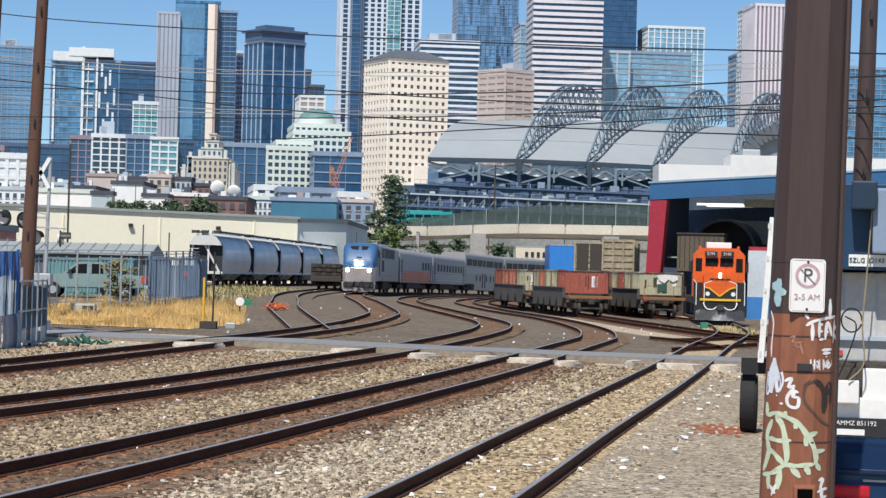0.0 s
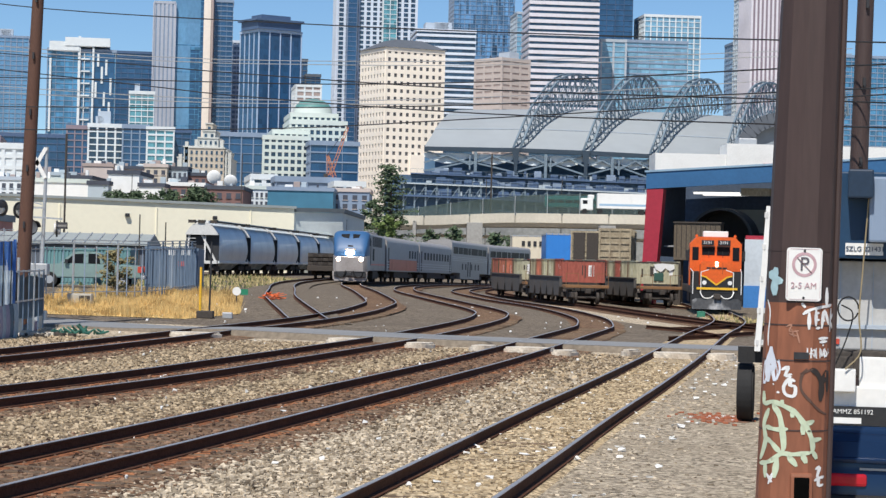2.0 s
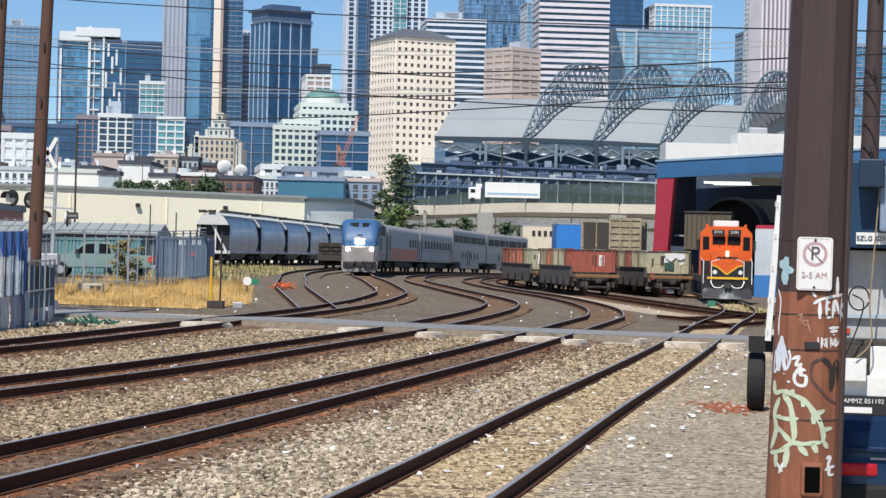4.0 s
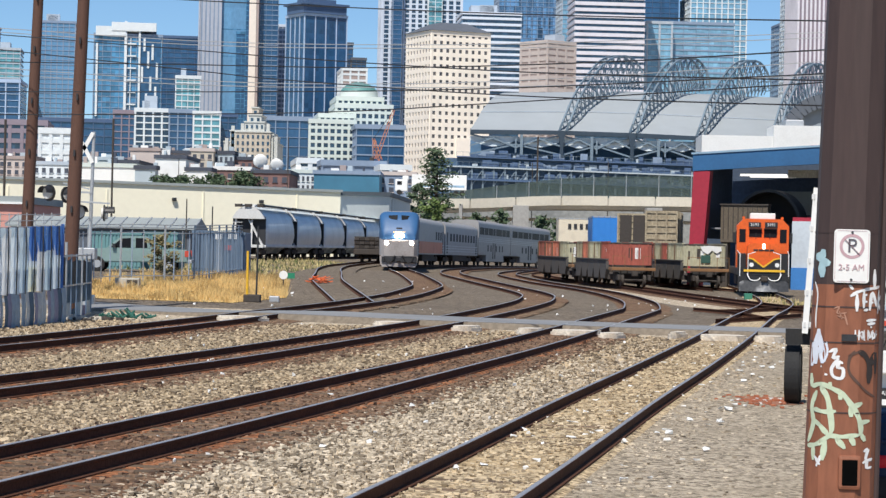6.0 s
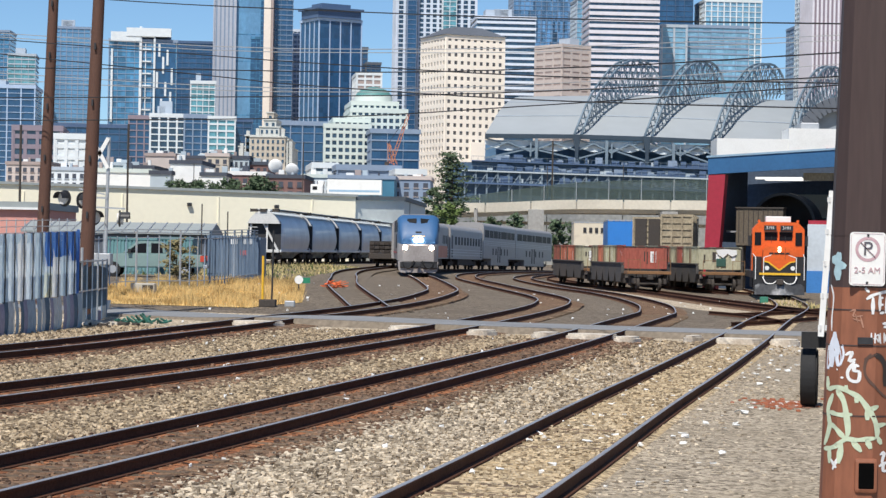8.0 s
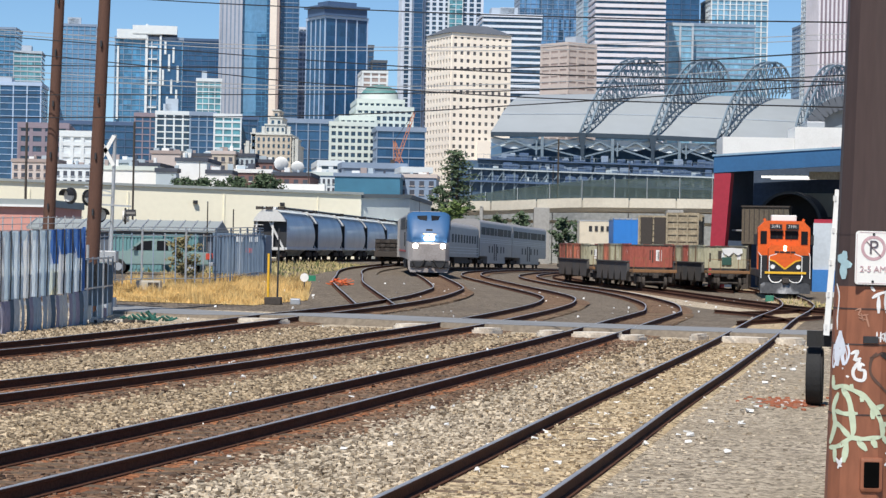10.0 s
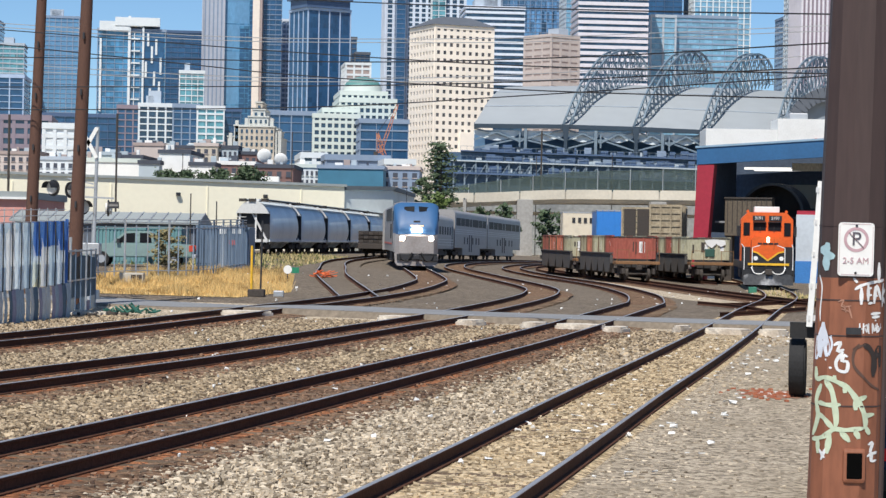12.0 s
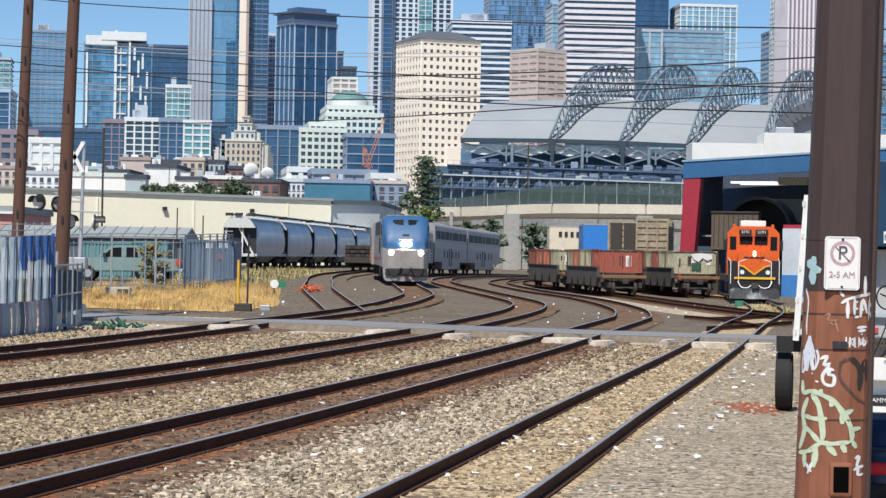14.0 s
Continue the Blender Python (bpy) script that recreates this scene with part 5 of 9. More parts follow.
# ---- covered hoppers ----
def hopper():
    root = thing("covered_hopper_car", "grey covered hopper car with white top hatches", "freight car", group="row of grey hopper cars")
    L = 8.6
    half = ((1.36, 1.12), (1.5, 1.5), (1.58, 1.9), (1.6, 2.2), (1.57, 2.6), (1.5, 3.0), (1.38, 3.4), (1.2, 3.75), (0.97, 4.05), (0.7, 4.28), (0.35, 4.44), (0.15, 4.5))
    skin = [(x, z) for x, z in half] + [(-x, z) for x, z in half[::-1]]

    def ring(k):
        return [(x * k, 2.6 + (z - 2.6) * (0.4 + 0.6 * k)) for x, z in skin]
    bm = bmesh.new()
    loft(bm, [(-L + 0.9, ring(0.86)), (-L + 1.15, ring(0.96)), (-L + 1.7, ring(1.0)), (L - 1.7, ring(1.0)), (L - 1.15, ring(0.96)), (L - 0.9, ring(0.86))])
    part("barrel_body", bm, HOPPER, root, smooth=True)
    for s in (-1, 1):
        boxpart("side_sill", root, HOPPER, s * 1.38, -L + 0.6, 1.0, s * 1.5, L - 0.6, 1.2, 0.02)
        boxpart("brake_gear", root, HOPPERTOP, -1.35, s * (L - 0.35), 1.5, -1.0, s * (L - 0.1), 2.1, 0.04)
        boxpart("roof_grating", root, UNDER, s * 0.75, -L + 0.7, 4.5, s * 1.25, L - 0.7, 4.56)
        # dark cover added over the end, painting the shade of the gap between cars
        bm = bmesh.new()
        prism(bm, round_section(1.42, 1.2, 3.75, 0.5), s * (L - 0.92), s * (L - 0.86))
        part("end_shade_sheet", bm, DARKMETAL, root)
        bm = bmesh.new()
        for x in (-1.2, 0.3):
            beam(bm, (x, s * (L - 0.2), 1.05), (x * 0.9, s * (L - 0.7), 3.9), 0.14, 0.14)
        for z in (1.1, 1.6, 2.1, 2.6, 3.1):
            beam(bm, (-1.35, s * (L - 0.25), z), (-0.5, s * (L - 0.25), z), 0.05, 0.05)
        beam(bm, (-1.4, s * (L - 0.1), 1.1), (1.4, s * (L - 0.1), 1.1), 0.2, 0.25)
        beam(bm, (1.3, s * (L - 0.2), 1.1), (-0.2, s * (L - 0.7), 3.7), 0.14, 0.14)
        part("end_ladder_frame", bm, HOPPERTOP, root)
        bm = bmesh.new()
        prism(bm, [(x * 1.01, z * 1.005) for x, z in skin if z > 3.3], s * (L - 0.95), s * (L - 0.25))
        part("end_hood", bm, HOPPERTOP, root, "pale overhanging end hood", smooth=True)
        for x in (-1.15, -0.3, 0.75):
            boxpart("end_walkway_plate", root, UNDER, x, s * (L - 0.7), 4.42, x + 0.55, s * (L - 0.15), 4.66, 0.02)
    bm = bmesh.new()
    for x in (-0.95, 0.95):
        beam(bm, (x, -L + 0.8, 4.62), (x, L - 0.8, 4.62), 0.5, 0.06)
    for k in range(9):
        box(bm, -0.35, -7 + 1.65 * k, 4.45, 0.35, -5.8 + 1.65 * k, 4.66, 0.04)
    part("roof_walkway", bm, HOPPERTOP, root)
    for k in range(3):
        bm = bmesh.new()
        y = -4.6 + 4.6 * k
        a = [bm.verts.new(p) for p in ((-1.45, y - 2.1, 1.55), (1.45, y - 2.1, 1.55), (1.45, y + 2.1, 1.55), (-1.45, y + 2.1, 1.55))]
        b = [bm.verts.new(p) for p in ((-0.4, y - 0.5, 0.45), (0.4, y - 0.5, 0.45), (0.4, y + 0.5, 0.45), (-0.4, y + 0.5, 0.45))]
        bm.faces.new(b[::-1])
        for i in range(4):
            bm.faces.new((a[i], a[(i + 1) % 4], b[(i + 1) % 4], b[i]))
        bmesh.ops.recalc_face_normals(bm, faces=bm.faces)
        part("discharge_hopper", bm, HOPPER, root)
    boxpart("centre_sill", root, UNDER, -0.3, -L, 0.85, 0.3, L, 1.2)
    bogie(root, 6.7, 0.45, 2, 1.75)
    bogie(root, -6.7, 0.45, 2, 1.75)
    return root


HOPPERLINE = [Vector((-20.3, 190, 0)), Vector((-12.0, 310, 0))]


def hoppers():
    d = (HOPPERLINE[1] - HOPPERLINE[0]).normalized()
    first = hopper()
    for k in range(7):
        p = HOPPERLINE[0] + d * (10.0 + 17.6 * k)
        p.z = land(p.x, p.y) + 0.17
        m = Matrix.Translation(p) @ Matrix.Rotation(math.atan2(d.y, d.x) - math.pi / 2, 4, "Z")
        if k == 0:
            first.matrix_world = m
        else:
            copy_thing(first, m)
    root = thing("railway_track", "storage track under the hopper cars", "railway track", kind="structure")
    line = [HOPPERLINE[0] + d * (k - 5) for k in range(150)]
    for p in line:
        p.z = land(p.x, p.y) + 0.01
    for o in (-0.753, 0.753):
        bm = bmesh.new()
        sweep(bm, [p + Vector((o, 0, 0)) for p in line], RAILFOOT)
        part("rail", bm, RAIL, root)


hoppers()


DARKTIMBER = mat("creosoted_timber", (0.034, 0.027, 0.023), 0.9, 0, 0.35, 3, 0.3, (0.07, 0.055, 0.045), wear=0.6)


def lumber_car():
    root = thing("flat_car", "flat car loaded with dark timber beams", "freight car")
    boxpart("deck", root, UNDER, -1.4, -9, 0.95, 1.4, 9, 1.2, 0.03)
    rng = random.Random(2)
    for lay in range(3):
        z = 1.24 + lay * 0.36
        for k in range(6):
            w = 0.44
            boxpart("timber", root, (DARKTIMBER, UNDER)[(k + lay) % 2], -1.38 + k * 0.46, -8.8 + rng.uniform(0, 0.5), z, -1.38 + k * 0.46 + w, 8.6, z + 0.27, 0.02)
        boxpart("bearer", root, DARKTIMBER, -1.4, 8.0, z + 0.275, 1.4, 8.2, z + 0.355)
    for s in (-1, 1):
        for k in range(2):
            boxpart("stake", root, RAIL, s * 1.4, 3 - 9 * k, 0.9, s * 1.5, 3.15 - 9 * k, 2.3)
    boxpart("end_sill", root, UNDER, -1.4, 8.9, 0.7, 1.4, 9.15, 1.15, 0.03)
    bogie(root, 6.8, 0.42, 2, 1.75)
    bogie(root, -6.8, 0.42, 2, 1.75)
    p = Vector((-10.56, 214, 0))
    p.z = land(p.x, p.y) + RAILTOP_Z
    root.matrix_world = Matrix.Translation(p) @ Matrix.Rotation(radians(180), 4, "Z")


lumber_car()


# ---- well cars in the yard ----
RUSTYELLOW = mat("rusted_yellow", (0.24, 0.125, 0.055), 0.8, 0, 0.3, 5)


WELLGREY = mat("grimy_dark_grey_paint", (0.085, 0.080, 0.076), 0.75, 0, 0.25, 2, 0.1, (0.13, 0.10, 0.08), wear=0.7)


def well_car(colors, label, ends=True):
    """Low open well car: upright ribbed side panels in faded paints on a dark slung frame."""
    root = thing("well_car", label, "freight car", group="stored well cars")
    L, hw = 8.5, 1.42
    rng = random.Random(len(colors) * 7 + len(label))
    for s in (-1, 1):
        n = len(colors)
        for k, c in enumerate(colors):
            y0, y1 = -L + 1.6 + k * (2 * L - 3.2) / n, -L + 1.6 + (k + 1) * (2 * L - 3.2) / n
            bm = bmesh.new()
            box(bm, s * hw - 0.05, y0 + 0.04, 1.62, s * hw + 0.05, y1 - 0.04, 2.85, 0.01)
            sp = part("side_panel", bm, c, root)
            for q in range(5):
                yy = y0 + (q + 0.5) * (y1 - y0) / 5
                boxpart("rib", sp, c, s * hw + (0.05 if s > 0 else -0.11), yy - 0.06, 1.62, s * hw + (0.11 if s > 0 else -0.05), yy + 0.06, 2.82)
            for q in range(3):
                yy = y0 + rng.uniform(0.1, 0.75) * (y1 - y0)
                boxpart("stencil_mark", sp, (WHITEP, UNDER, TIE)[rng.randrange(3)], s * hw + (0.05 if s > 0 else -0.056), yy, rng.uniform(1.8, 2.4), s * hw + (0.056 if s > 0 else -0.05), yy + rng.uniform(0.12, 0.4), rng.uniform(2.45, 2.6))
            boxpart("side_post", sp, UNDER if q % 2 else TIE, s * hw + (0.05 if s > 0 else -0.16), y0 - 0.07, 1.3, s * hw + (0.16 if s > 0 else -0.05), y0 + 0.07, 2.86)
            boxpart("top_chord", sp, c, s * hw - 0.1, y0, 2.85, s * hw + 0.1, y1, 2.95)
            bm = bmesh.new()
            prism(bm, [(y0 + 0.05, 1.75), (y1 - 0.05, 1.75), (y1 - 0.08, 1.1), (y1 - 0.45, 0.52), (y0 + 0.45, 0.52), (y0 + 0.08, 1.1)], s * hw - 0.1, s * hw + 0.17, "x")
            sb = part("slung_box", bm, WELLGREY, root, "dark grey slung side box")
            boxpart("box_lip", sb, WELLGREY, s * hw - 0.1, y0 + 0.02, 1.72, s * hw + s * 0.24, y1 - 0.02, 1.8)
    boxpart("well_floor", root, UNDER, -hw, -L + 1.6, 0.45, hw, L - 1.6, 0.75)
    for s in (-1, 1):
        c = colors[-1] if s > 0 else colors[0]
        bm = bmesh.new()
        box(bm, -hw, s * (L - 1.55) - 0.05, 1.4, hw, s * (L - 1.55) + 0.05, 2.8, 0.01)
        for q in range(5):
            x = -hw + 0.25 + q * (2 * hw - 0.5) / 4
            box(bm, x - 0.05, s * (L - 1.5) - 0.06, 1.4, x + 0.05, s * (L - 1.5) + 0.06, 2.8)
        ew = part("end_wall", bm, c, root)
        for q in range(4):
            x = rng.uniform(-1.2, 1.0)
            boxpart("stencil_mark", ew, (WHITEP, UNDER)[q % 2], x, s * (L - 1.5) - 0.004, rng.uniform(1.6, 2.3), x + rng.uniform(0.1, 0.4), s * (L - 1.5) + 0.004, rng.uniform(2.35, 2.6))
        boxpart("top_rail", ew, UNDER, -hw, s * (L - 1.55) - 0.08, 2.8, hw, s * (L - 1.55) + 0.08, 2.88)
        boxpart("end_platform", root, RUSTYELLOW if s > 0 else UNDER, -1.45, s * (L - 1.5), 1.05, 1.45, s * L, 1.25, 0.03)
        for e in (-1, 1):
            bm = bmesh.new()
            for x in (0.6, 1.4):
                beam(bm, (e * x, s * (L - 0.05), 1.2), (e * x, s * (L - 0.05), 2.0), 0.03, 0.03)
            beam(bm, (e * 0.58, s * (L - 0.05), 2.0), (e * 1.42, s * (L - 0.05), 2.0), 0.03, 0.03)
            part("end_rail", bm, RUSTYELLOW if s > 0 else UNDER, root)
        boxpart("drawgear", root, UNDER, -0.18, s * L, 0.7, 0.18, s * (L + 0.5), 1.0, 0.04)
        bogie(root, s * (L - 1.3), 0.42, 2, 1.75)
    return root


W1 = well_car([OLIVE, FADEDORANGE, OLIVE, OLIVE, RUSTRED], "rust-red and olive well car with ribbed sides")
W1.matrix_world = car_pose("E", s_at("E", 156.5), 7)
W2 = well_car([RUSTRED, FADEDORANGE, FADEDORANGE, OLIVE], "faded orange and olive well car with ribbed sides")
W2.matrix_world = car_pose("E", s_at("E", 175), 7)


def yard_row():
    """Second row, beside the shed."""
    a = Vector((14.9, 152, RAILTOP_Z))
    b = Vector((11.2, 192, RAILTOP_Z))
    d = (a - b).normalized()
    q = d.to_track_quat("Y", "Z").to_matrix().to_4x4()
    w = well_car([RUSTRED, OLIVE, RUSTRED, OLIVE, OLIVE], "olive and rust-red well car with a white tarpaulin")
    bm = bmesh.new()
    prism(bm, [(-1.1, 2.74), (-1.15, 2.45), (-0.8, 2.3), (-0.5, 2.48), (-0.2, 2.2), (0.15, 2.42), (0.3, 2.72), (-0.3, 2.8)], 6.95, 7.1)
    part("tarpaulin", bm, WHITEP, w, "crumpled white tarpaulin")
    boxpart("tarpaulin", w, mat("dark_green_tarpaulin", (0.03, 0.09, 0.07), 0.7), -0.4, 7.0, 1.6, 0.25, 7.09, 2.15, 0.05, "dark green tarpaulin")
    w.matrix_world = Matrix.Translation(a - d * 8) @ q
    w = well_car([RUSTRED, RUSTRED, OLIVE, RUSTRED], "rust-red well car with ribbed sides")
    w.matrix_world = Matrix.Translation(a - d * 26) @ q
    root = thing("railway_track", "yard track beneath the second row of well cars", "railway track", kind="structure")
    line = [a + d * 6 - d * k for k in range(60)]
    for p in line:
        p.z = 0.06
    for o in (-0.753, 0.753):
        bm = bmesh.new()
        sweep(bm, [p + Vector((o, 0, 0)) for p in line], RAILFOOT)
        part("rail", bm, RAIL, root)


yard_row()


def tan_boxcar(x, y, label, panels):
    root = thing("freight_container", label, "container", group="tan containers")
    L, h = 6.05, 2.9
    z0 = 2.9
    boxpart("wall", root, TANBOX, -1.22, -L, z0, 1.22, L, z0 + h)
    bm = bmesh.new()
    for k in range(6):
        z = z0 + 0.15 + k * (h - 0.3) / 5
        box(bm, -1.27, L, z - 0.06, 1.27, L + 0.07, z + 0.06)
    for xx in (-1.22, -0.4, 0.4, 1.22):
        box(bm, xx - 0.07, L, z0, xx + 0.07, L + 0.1, z0 + h)
    part("end_rib_frame", bm, TANBOX, root)
    for s in (-1, 1):
        for k in range(14):
            boxpart("side_rib", root, TANBOX, s * 1.2, -L + 0.3 + k * 0.86, z0, s * 1.3, -L + 0.5 + k * 0.86, z0 + h)
        for k in range(panels):
            boxpart("dark_panel", root, mat("dark_tarpaulin", (0.05, 0.055, 0.05), 0.8), s * 1.22, -L + 1.5 + 5.6 * k, z0 + 0.2, s * 1.32, -L + 4.6 + 5.6 * k, z0 + h - 0.2, 0.02)
    if panels == 2:
        for k in range(2):
            boxpart("dark_panel", root, UNDER, -1.1 + 1.15 * k, L + 0.06, z0 + 0.15, -0.1 + 1.15 * k, L + 0.13, z0 + h - 0.15, 0.02)
    boxpart("flat_deck", root, UNDER, -1.4, -L - 1, 1.0, 1.4, L + 1, 2.9)
    boxpart("trestle", root, UNDER, -1.2, -L, 0.0, 1.2, L, 1.0)
    root.matrix_world = Matrix.Translation((x, y, 0.0)) @ Matrix.Rotation(radians(173), 4, "Z")


tan_boxcar(14.70, 186, "tan ribbed container raised on a flat car", 1)
tan_boxcar(13.40, 202, "tan container with dark open side panels", 2)


# ---- orange freight locomotive ----
def digits(text, size, material, parent, m, name="lettering"):
    c = bpy.data.curves.new(name, "FONT")
    c.body, c.size, c.align_x, c.align_y, c.extrude = text, size, "CENTER", "CENTER", 0.004
    tmp = bpy.data.objects.new(name, c)
    scene.collection.objects.link(tmp)
    me = bpy.data.meshes.new_from_object(tmp.evaluated_get(bpy.context.evaluated_depsgraph_get()))
    bpy.data.objects.remove(tmp)
    me.materials.clear()
    me.materials.append(material)
    ob = new(name, me)
    ob.parent = parent
    ob.matrix_basis = m
    return ob


def freight_loco():
    root = thing("freight_locomotive", "orange and black freight locomotive with yellow nose stripes", "locomotive")
    L = 9.0
    # frame and walkways
    boxpart("underframe", root, LOCOBLACK, -1.5, -L, 1.05, 1.5, L, 1.5, 0.04)
    boxpart("walkway_edge", root, LOCOBLACK, -1.52, L - 0.02, 1.36, 1.52, L + 0.04, 1.52)
    # short nose
    bm = bmesh.new()
    prism(bm, [(-0.95, 1.5), (0.95, 1.5), (0.95, 2.75), (0.78, 2.95), (-0.78, 2.95), (-0.95, 2.75)], L - 2.6, L - 0.9)
    part("short_hood", bm, ORANGE, root)
    bm = bmesh.new()
    prism(bm, [(-0.95, 1.505), (0.95, 1.505), (0.95, 2.06), (0.62, 1.98), (0.0, 1.53), (-0.62, 1.98), (-0.95, 2.06)], L - 0.9, L - 0.885)
    part("nose_chevron", bm, LOCOBLACK, root, "black chevron panel")
    bm = bmesh.new()
    for s in (-1, 1):
        beam(bm, (s * 0.95, L - 0.87, 2.09), (s * 0.62, L - 0.87, 2.01), 0.03, 0.08)
        beam(bm, (s * 0.63, L - 0.87, 2.02), (0, L - 0.87, 1.55), 0.03, 0.09)
    part("nose_stripe", bm, YELLOW, root, "yellow chevron stripe")
    bm = bmesh.new()
    for k, (x0, x1) in enumerate(((-0.6, -0.35), (-0.3, -0.02), (0.03, 0.3), (0.35, 0.6))):
        box(bm, x0, L - 0.9, 2.50, x1, L - 0.875, 2.60)
    part("emblem_bar", bm, LOCOBLACK, root)
    for s in (-1, 1):
        boxpart("walkway_panel", root, LOCOBLACK, s * 0.97, L - 2.58, 1.5, s * 1.5, L - 2.5, 2.35, 0.02)
        boxpart("sun_visor", root, LOCOBLACK, s * 0.05, L - 2.6, 3.82, s * 0.84, L - 2.38, 3.86)
        boxpart("wiper", root, LOCOBLACK, s * 0.40, L - 2.56, 3.2, s * 0.43, L - 2.545, 3.6)
    boxpart("nose_door_seam", root, LOCOBLACK, -0.36, L - 0.9, 2.2, -0.345, L - 0.89, 2.85)
    # cab
    bm = bmesh.new()
    prism(bm, [(-1.55, 1.5), (1.55, 1.5), (1.55, 4.0), (1.15, 4.42), (-1.15, 4.42), (-1.55, 4.0)], L - 4.6, L - 2.6)
    part("cab", bm, ORANGE, root)
    for s in (-1, 1):
        boxpart("windscreen", root, TRAINGLASS, s * 0.07, L - 2.61, 3.33, s * 0.82, L - 2.575, 3.80, 0.01)
        boxpart("side_windscreen", root, TRAINGLASS, s * 1.02, L - 2.61, 3.02, s * 1.40, L - 2.575, 3.80, 0.01)
        nb = boxpart("number_board", root, LOCOBLACK, s * 0.12, L - 2.61, 3.92, s * 0.86, L - 2.56, 4.22, 0.01)
        digits("3191", 0.26, WHITEP, root, Matrix.Translation((s * 0.49, L - 2.55, 4.07)) @ Matrix.Rotation(radians(90), 4, "X") @ Matrix.Rotation(radians(180), 4, "Y"), "numeral")
        boxpart("cab_side_window", root, TRAINGLASS, s * 1.54, L - 4.1, 2.9, s * 1.57, L - 3.0, 3.7)
        boxpart("mirror", root, LOCOBLACK, s * 1.6, L - 2.9, 3.0, s * 1.78, L - 2.85, 3.6)
        bm = bmesh.new()
        for q in (0.95, 1.42):
            beam(bm, (s * q, L + 0.02, 1.0), (s * q, L + 0.02, 2.3), 0.045, 0.045)
        beam(bm, (s * 0.95, L + 0.02, 2.3), (s * 0.5, L + 0.02, 2.45), 0.04, 0.04)
        beam(bm, (s * 1.42, L + 0.02, 2.3), (s * 1.5, L - 2.6, 2.5), 0.04, 0.04)
        part("handrail", bm, WHITEP, root)
        for k in range(4):
            boxpart("step", root, LOCOBLACK, s * 1.0, L - 0.5, 0.35 + 0.3 * k, s * 1.5, L - 0.05, 0.40 + 0.3 * k)
        boxpart("step_side", root, LOCOBLACK, s * 1.45, L - 0.55, 0.3, s * 1.52, L, 1.3)
        bm = bmesh.new()
        rod(bm, (s * 0.75, L + 0.0, 1.68), (s * 0.75, L + 0.12, 1.68), 0.13, seg=14)
        part("ditch_light", bm, WHITEP, root)
    bm = bmesh.new()
    for z in (2.70, 2.86):
        rod(bm, (0, L - 0.95, z), (0, L - 0.83, z), 0.095, seg=14)
    part("headlight", bm, DIMLAMP, root, "lit headlight")
    boxpart("front_yellow_sill", root, YELLOW, -1.2, L + 0.03, 1.27, 1.2, L + 0.08, 1.40)
    # pilot, plow, coupler, hoses
    bm = bmesh.new()
    a = [(-1.45, L - 0.1, 0.75), (0, L + 0.5, 0.75), (1.45, L - 0.1, 0.75)]
    b = [(-1.45, L + 0.1, 0.12), (0, L + 0.75, 0.12), (1.45, L + 0.1, 0.12)]
    va, vb = [bm.verts.new(p) for p in a], [bm.verts.new(p) for p in b]
    vc, vd = [bm.verts.new(Vector(p) - Vector((0, 0.12, 0))) for p in a], [bm.verts.new(Vector(p) - Vector((0, 0.12, 0))) for p in b]
    for i in range(2):
        bm.faces.new((va[i], va[i + 1], vb[i + 1], vb[i]))
        bm.faces.new((vc[i + 1], vc[i], vd[i], vd[i + 1]))
        bm.faces.new((va[i + 1], va[i], vc[i], vc[i + 1]))
    # the near-white second colour paints sun glare onto the dark plow
    part("snow_plow", bm, mat("glinting_plow", (0.07, 0.07, 0.07), 0.4, 0.2, 0.3, 1.6, 0, (0.80, 0.80, 0.80), wear=1.0), root, "dark snow plow with painted white glints")
    boxpart("pilot_plate", root, LOCOBLACK, -1.5, L - 0.15, 0.7, 1.5, L - 0.02, 1.2, 0.02)
    boxpart("coupler", root, UNDER, -0.2, L, 0.72, 0.2, L + 0.75, 1.05, 0.06)
    for s in (-1, 1):
        bm = bmesh.new()
        pts = spline([Vector((s * 1.0, L + 0.1, 1.15)), Vector((s * 0.8, L + 0.25, 0.8)), Vector((s * 0.4, L + 0.28, 0.78)), Vector((s * 0.15, L + 0.2, 1.0))], 0.12)
        tube(bm, pts, 0.035)
        part("air_hose", bm, WHITEP, root)
    # long hood and roof gear
    bm = bmesh.new()
    prism(bm, [(-0.85, 1.5), (0.85, 1.5), (0.85, 3.9), (0.65, 4.15), (-0.65, 4.15), (-0.85, 3.9)], -L + 0.8, L - 4.6)
    part("long_hood", bm, LOCOBLACK, root)
    boxpart("cooling_unit", root, WHITEP, -0.75, L - 4.3, 4.42, 0.75, L - 3.1, 4.78, 0.05, "white roof cooling unit")
    for s in (-1, 1):
        bm = bmesh.new()
        rod(bm, (s * 1.15, L - 3.4, 4.48), (s * 1.15, L - 2.9, 4.48), 0.06, 0.09)
        part("horn", bm, ORANGE, root)
    boxpart("fuel_tank", root, UNDER, -1.4, -2.2, 0.4, 1.4, 2.2, 1.1, 0.15)
    bogie(root, 5.6, 0.5, 2, 2.7)
    bogie(root, -5.6, 0.5, 2, 2.7)
    root.matrix_world = car_pose("D", s_at("D", 133) + 9.4, 5.6)


freight_loco()


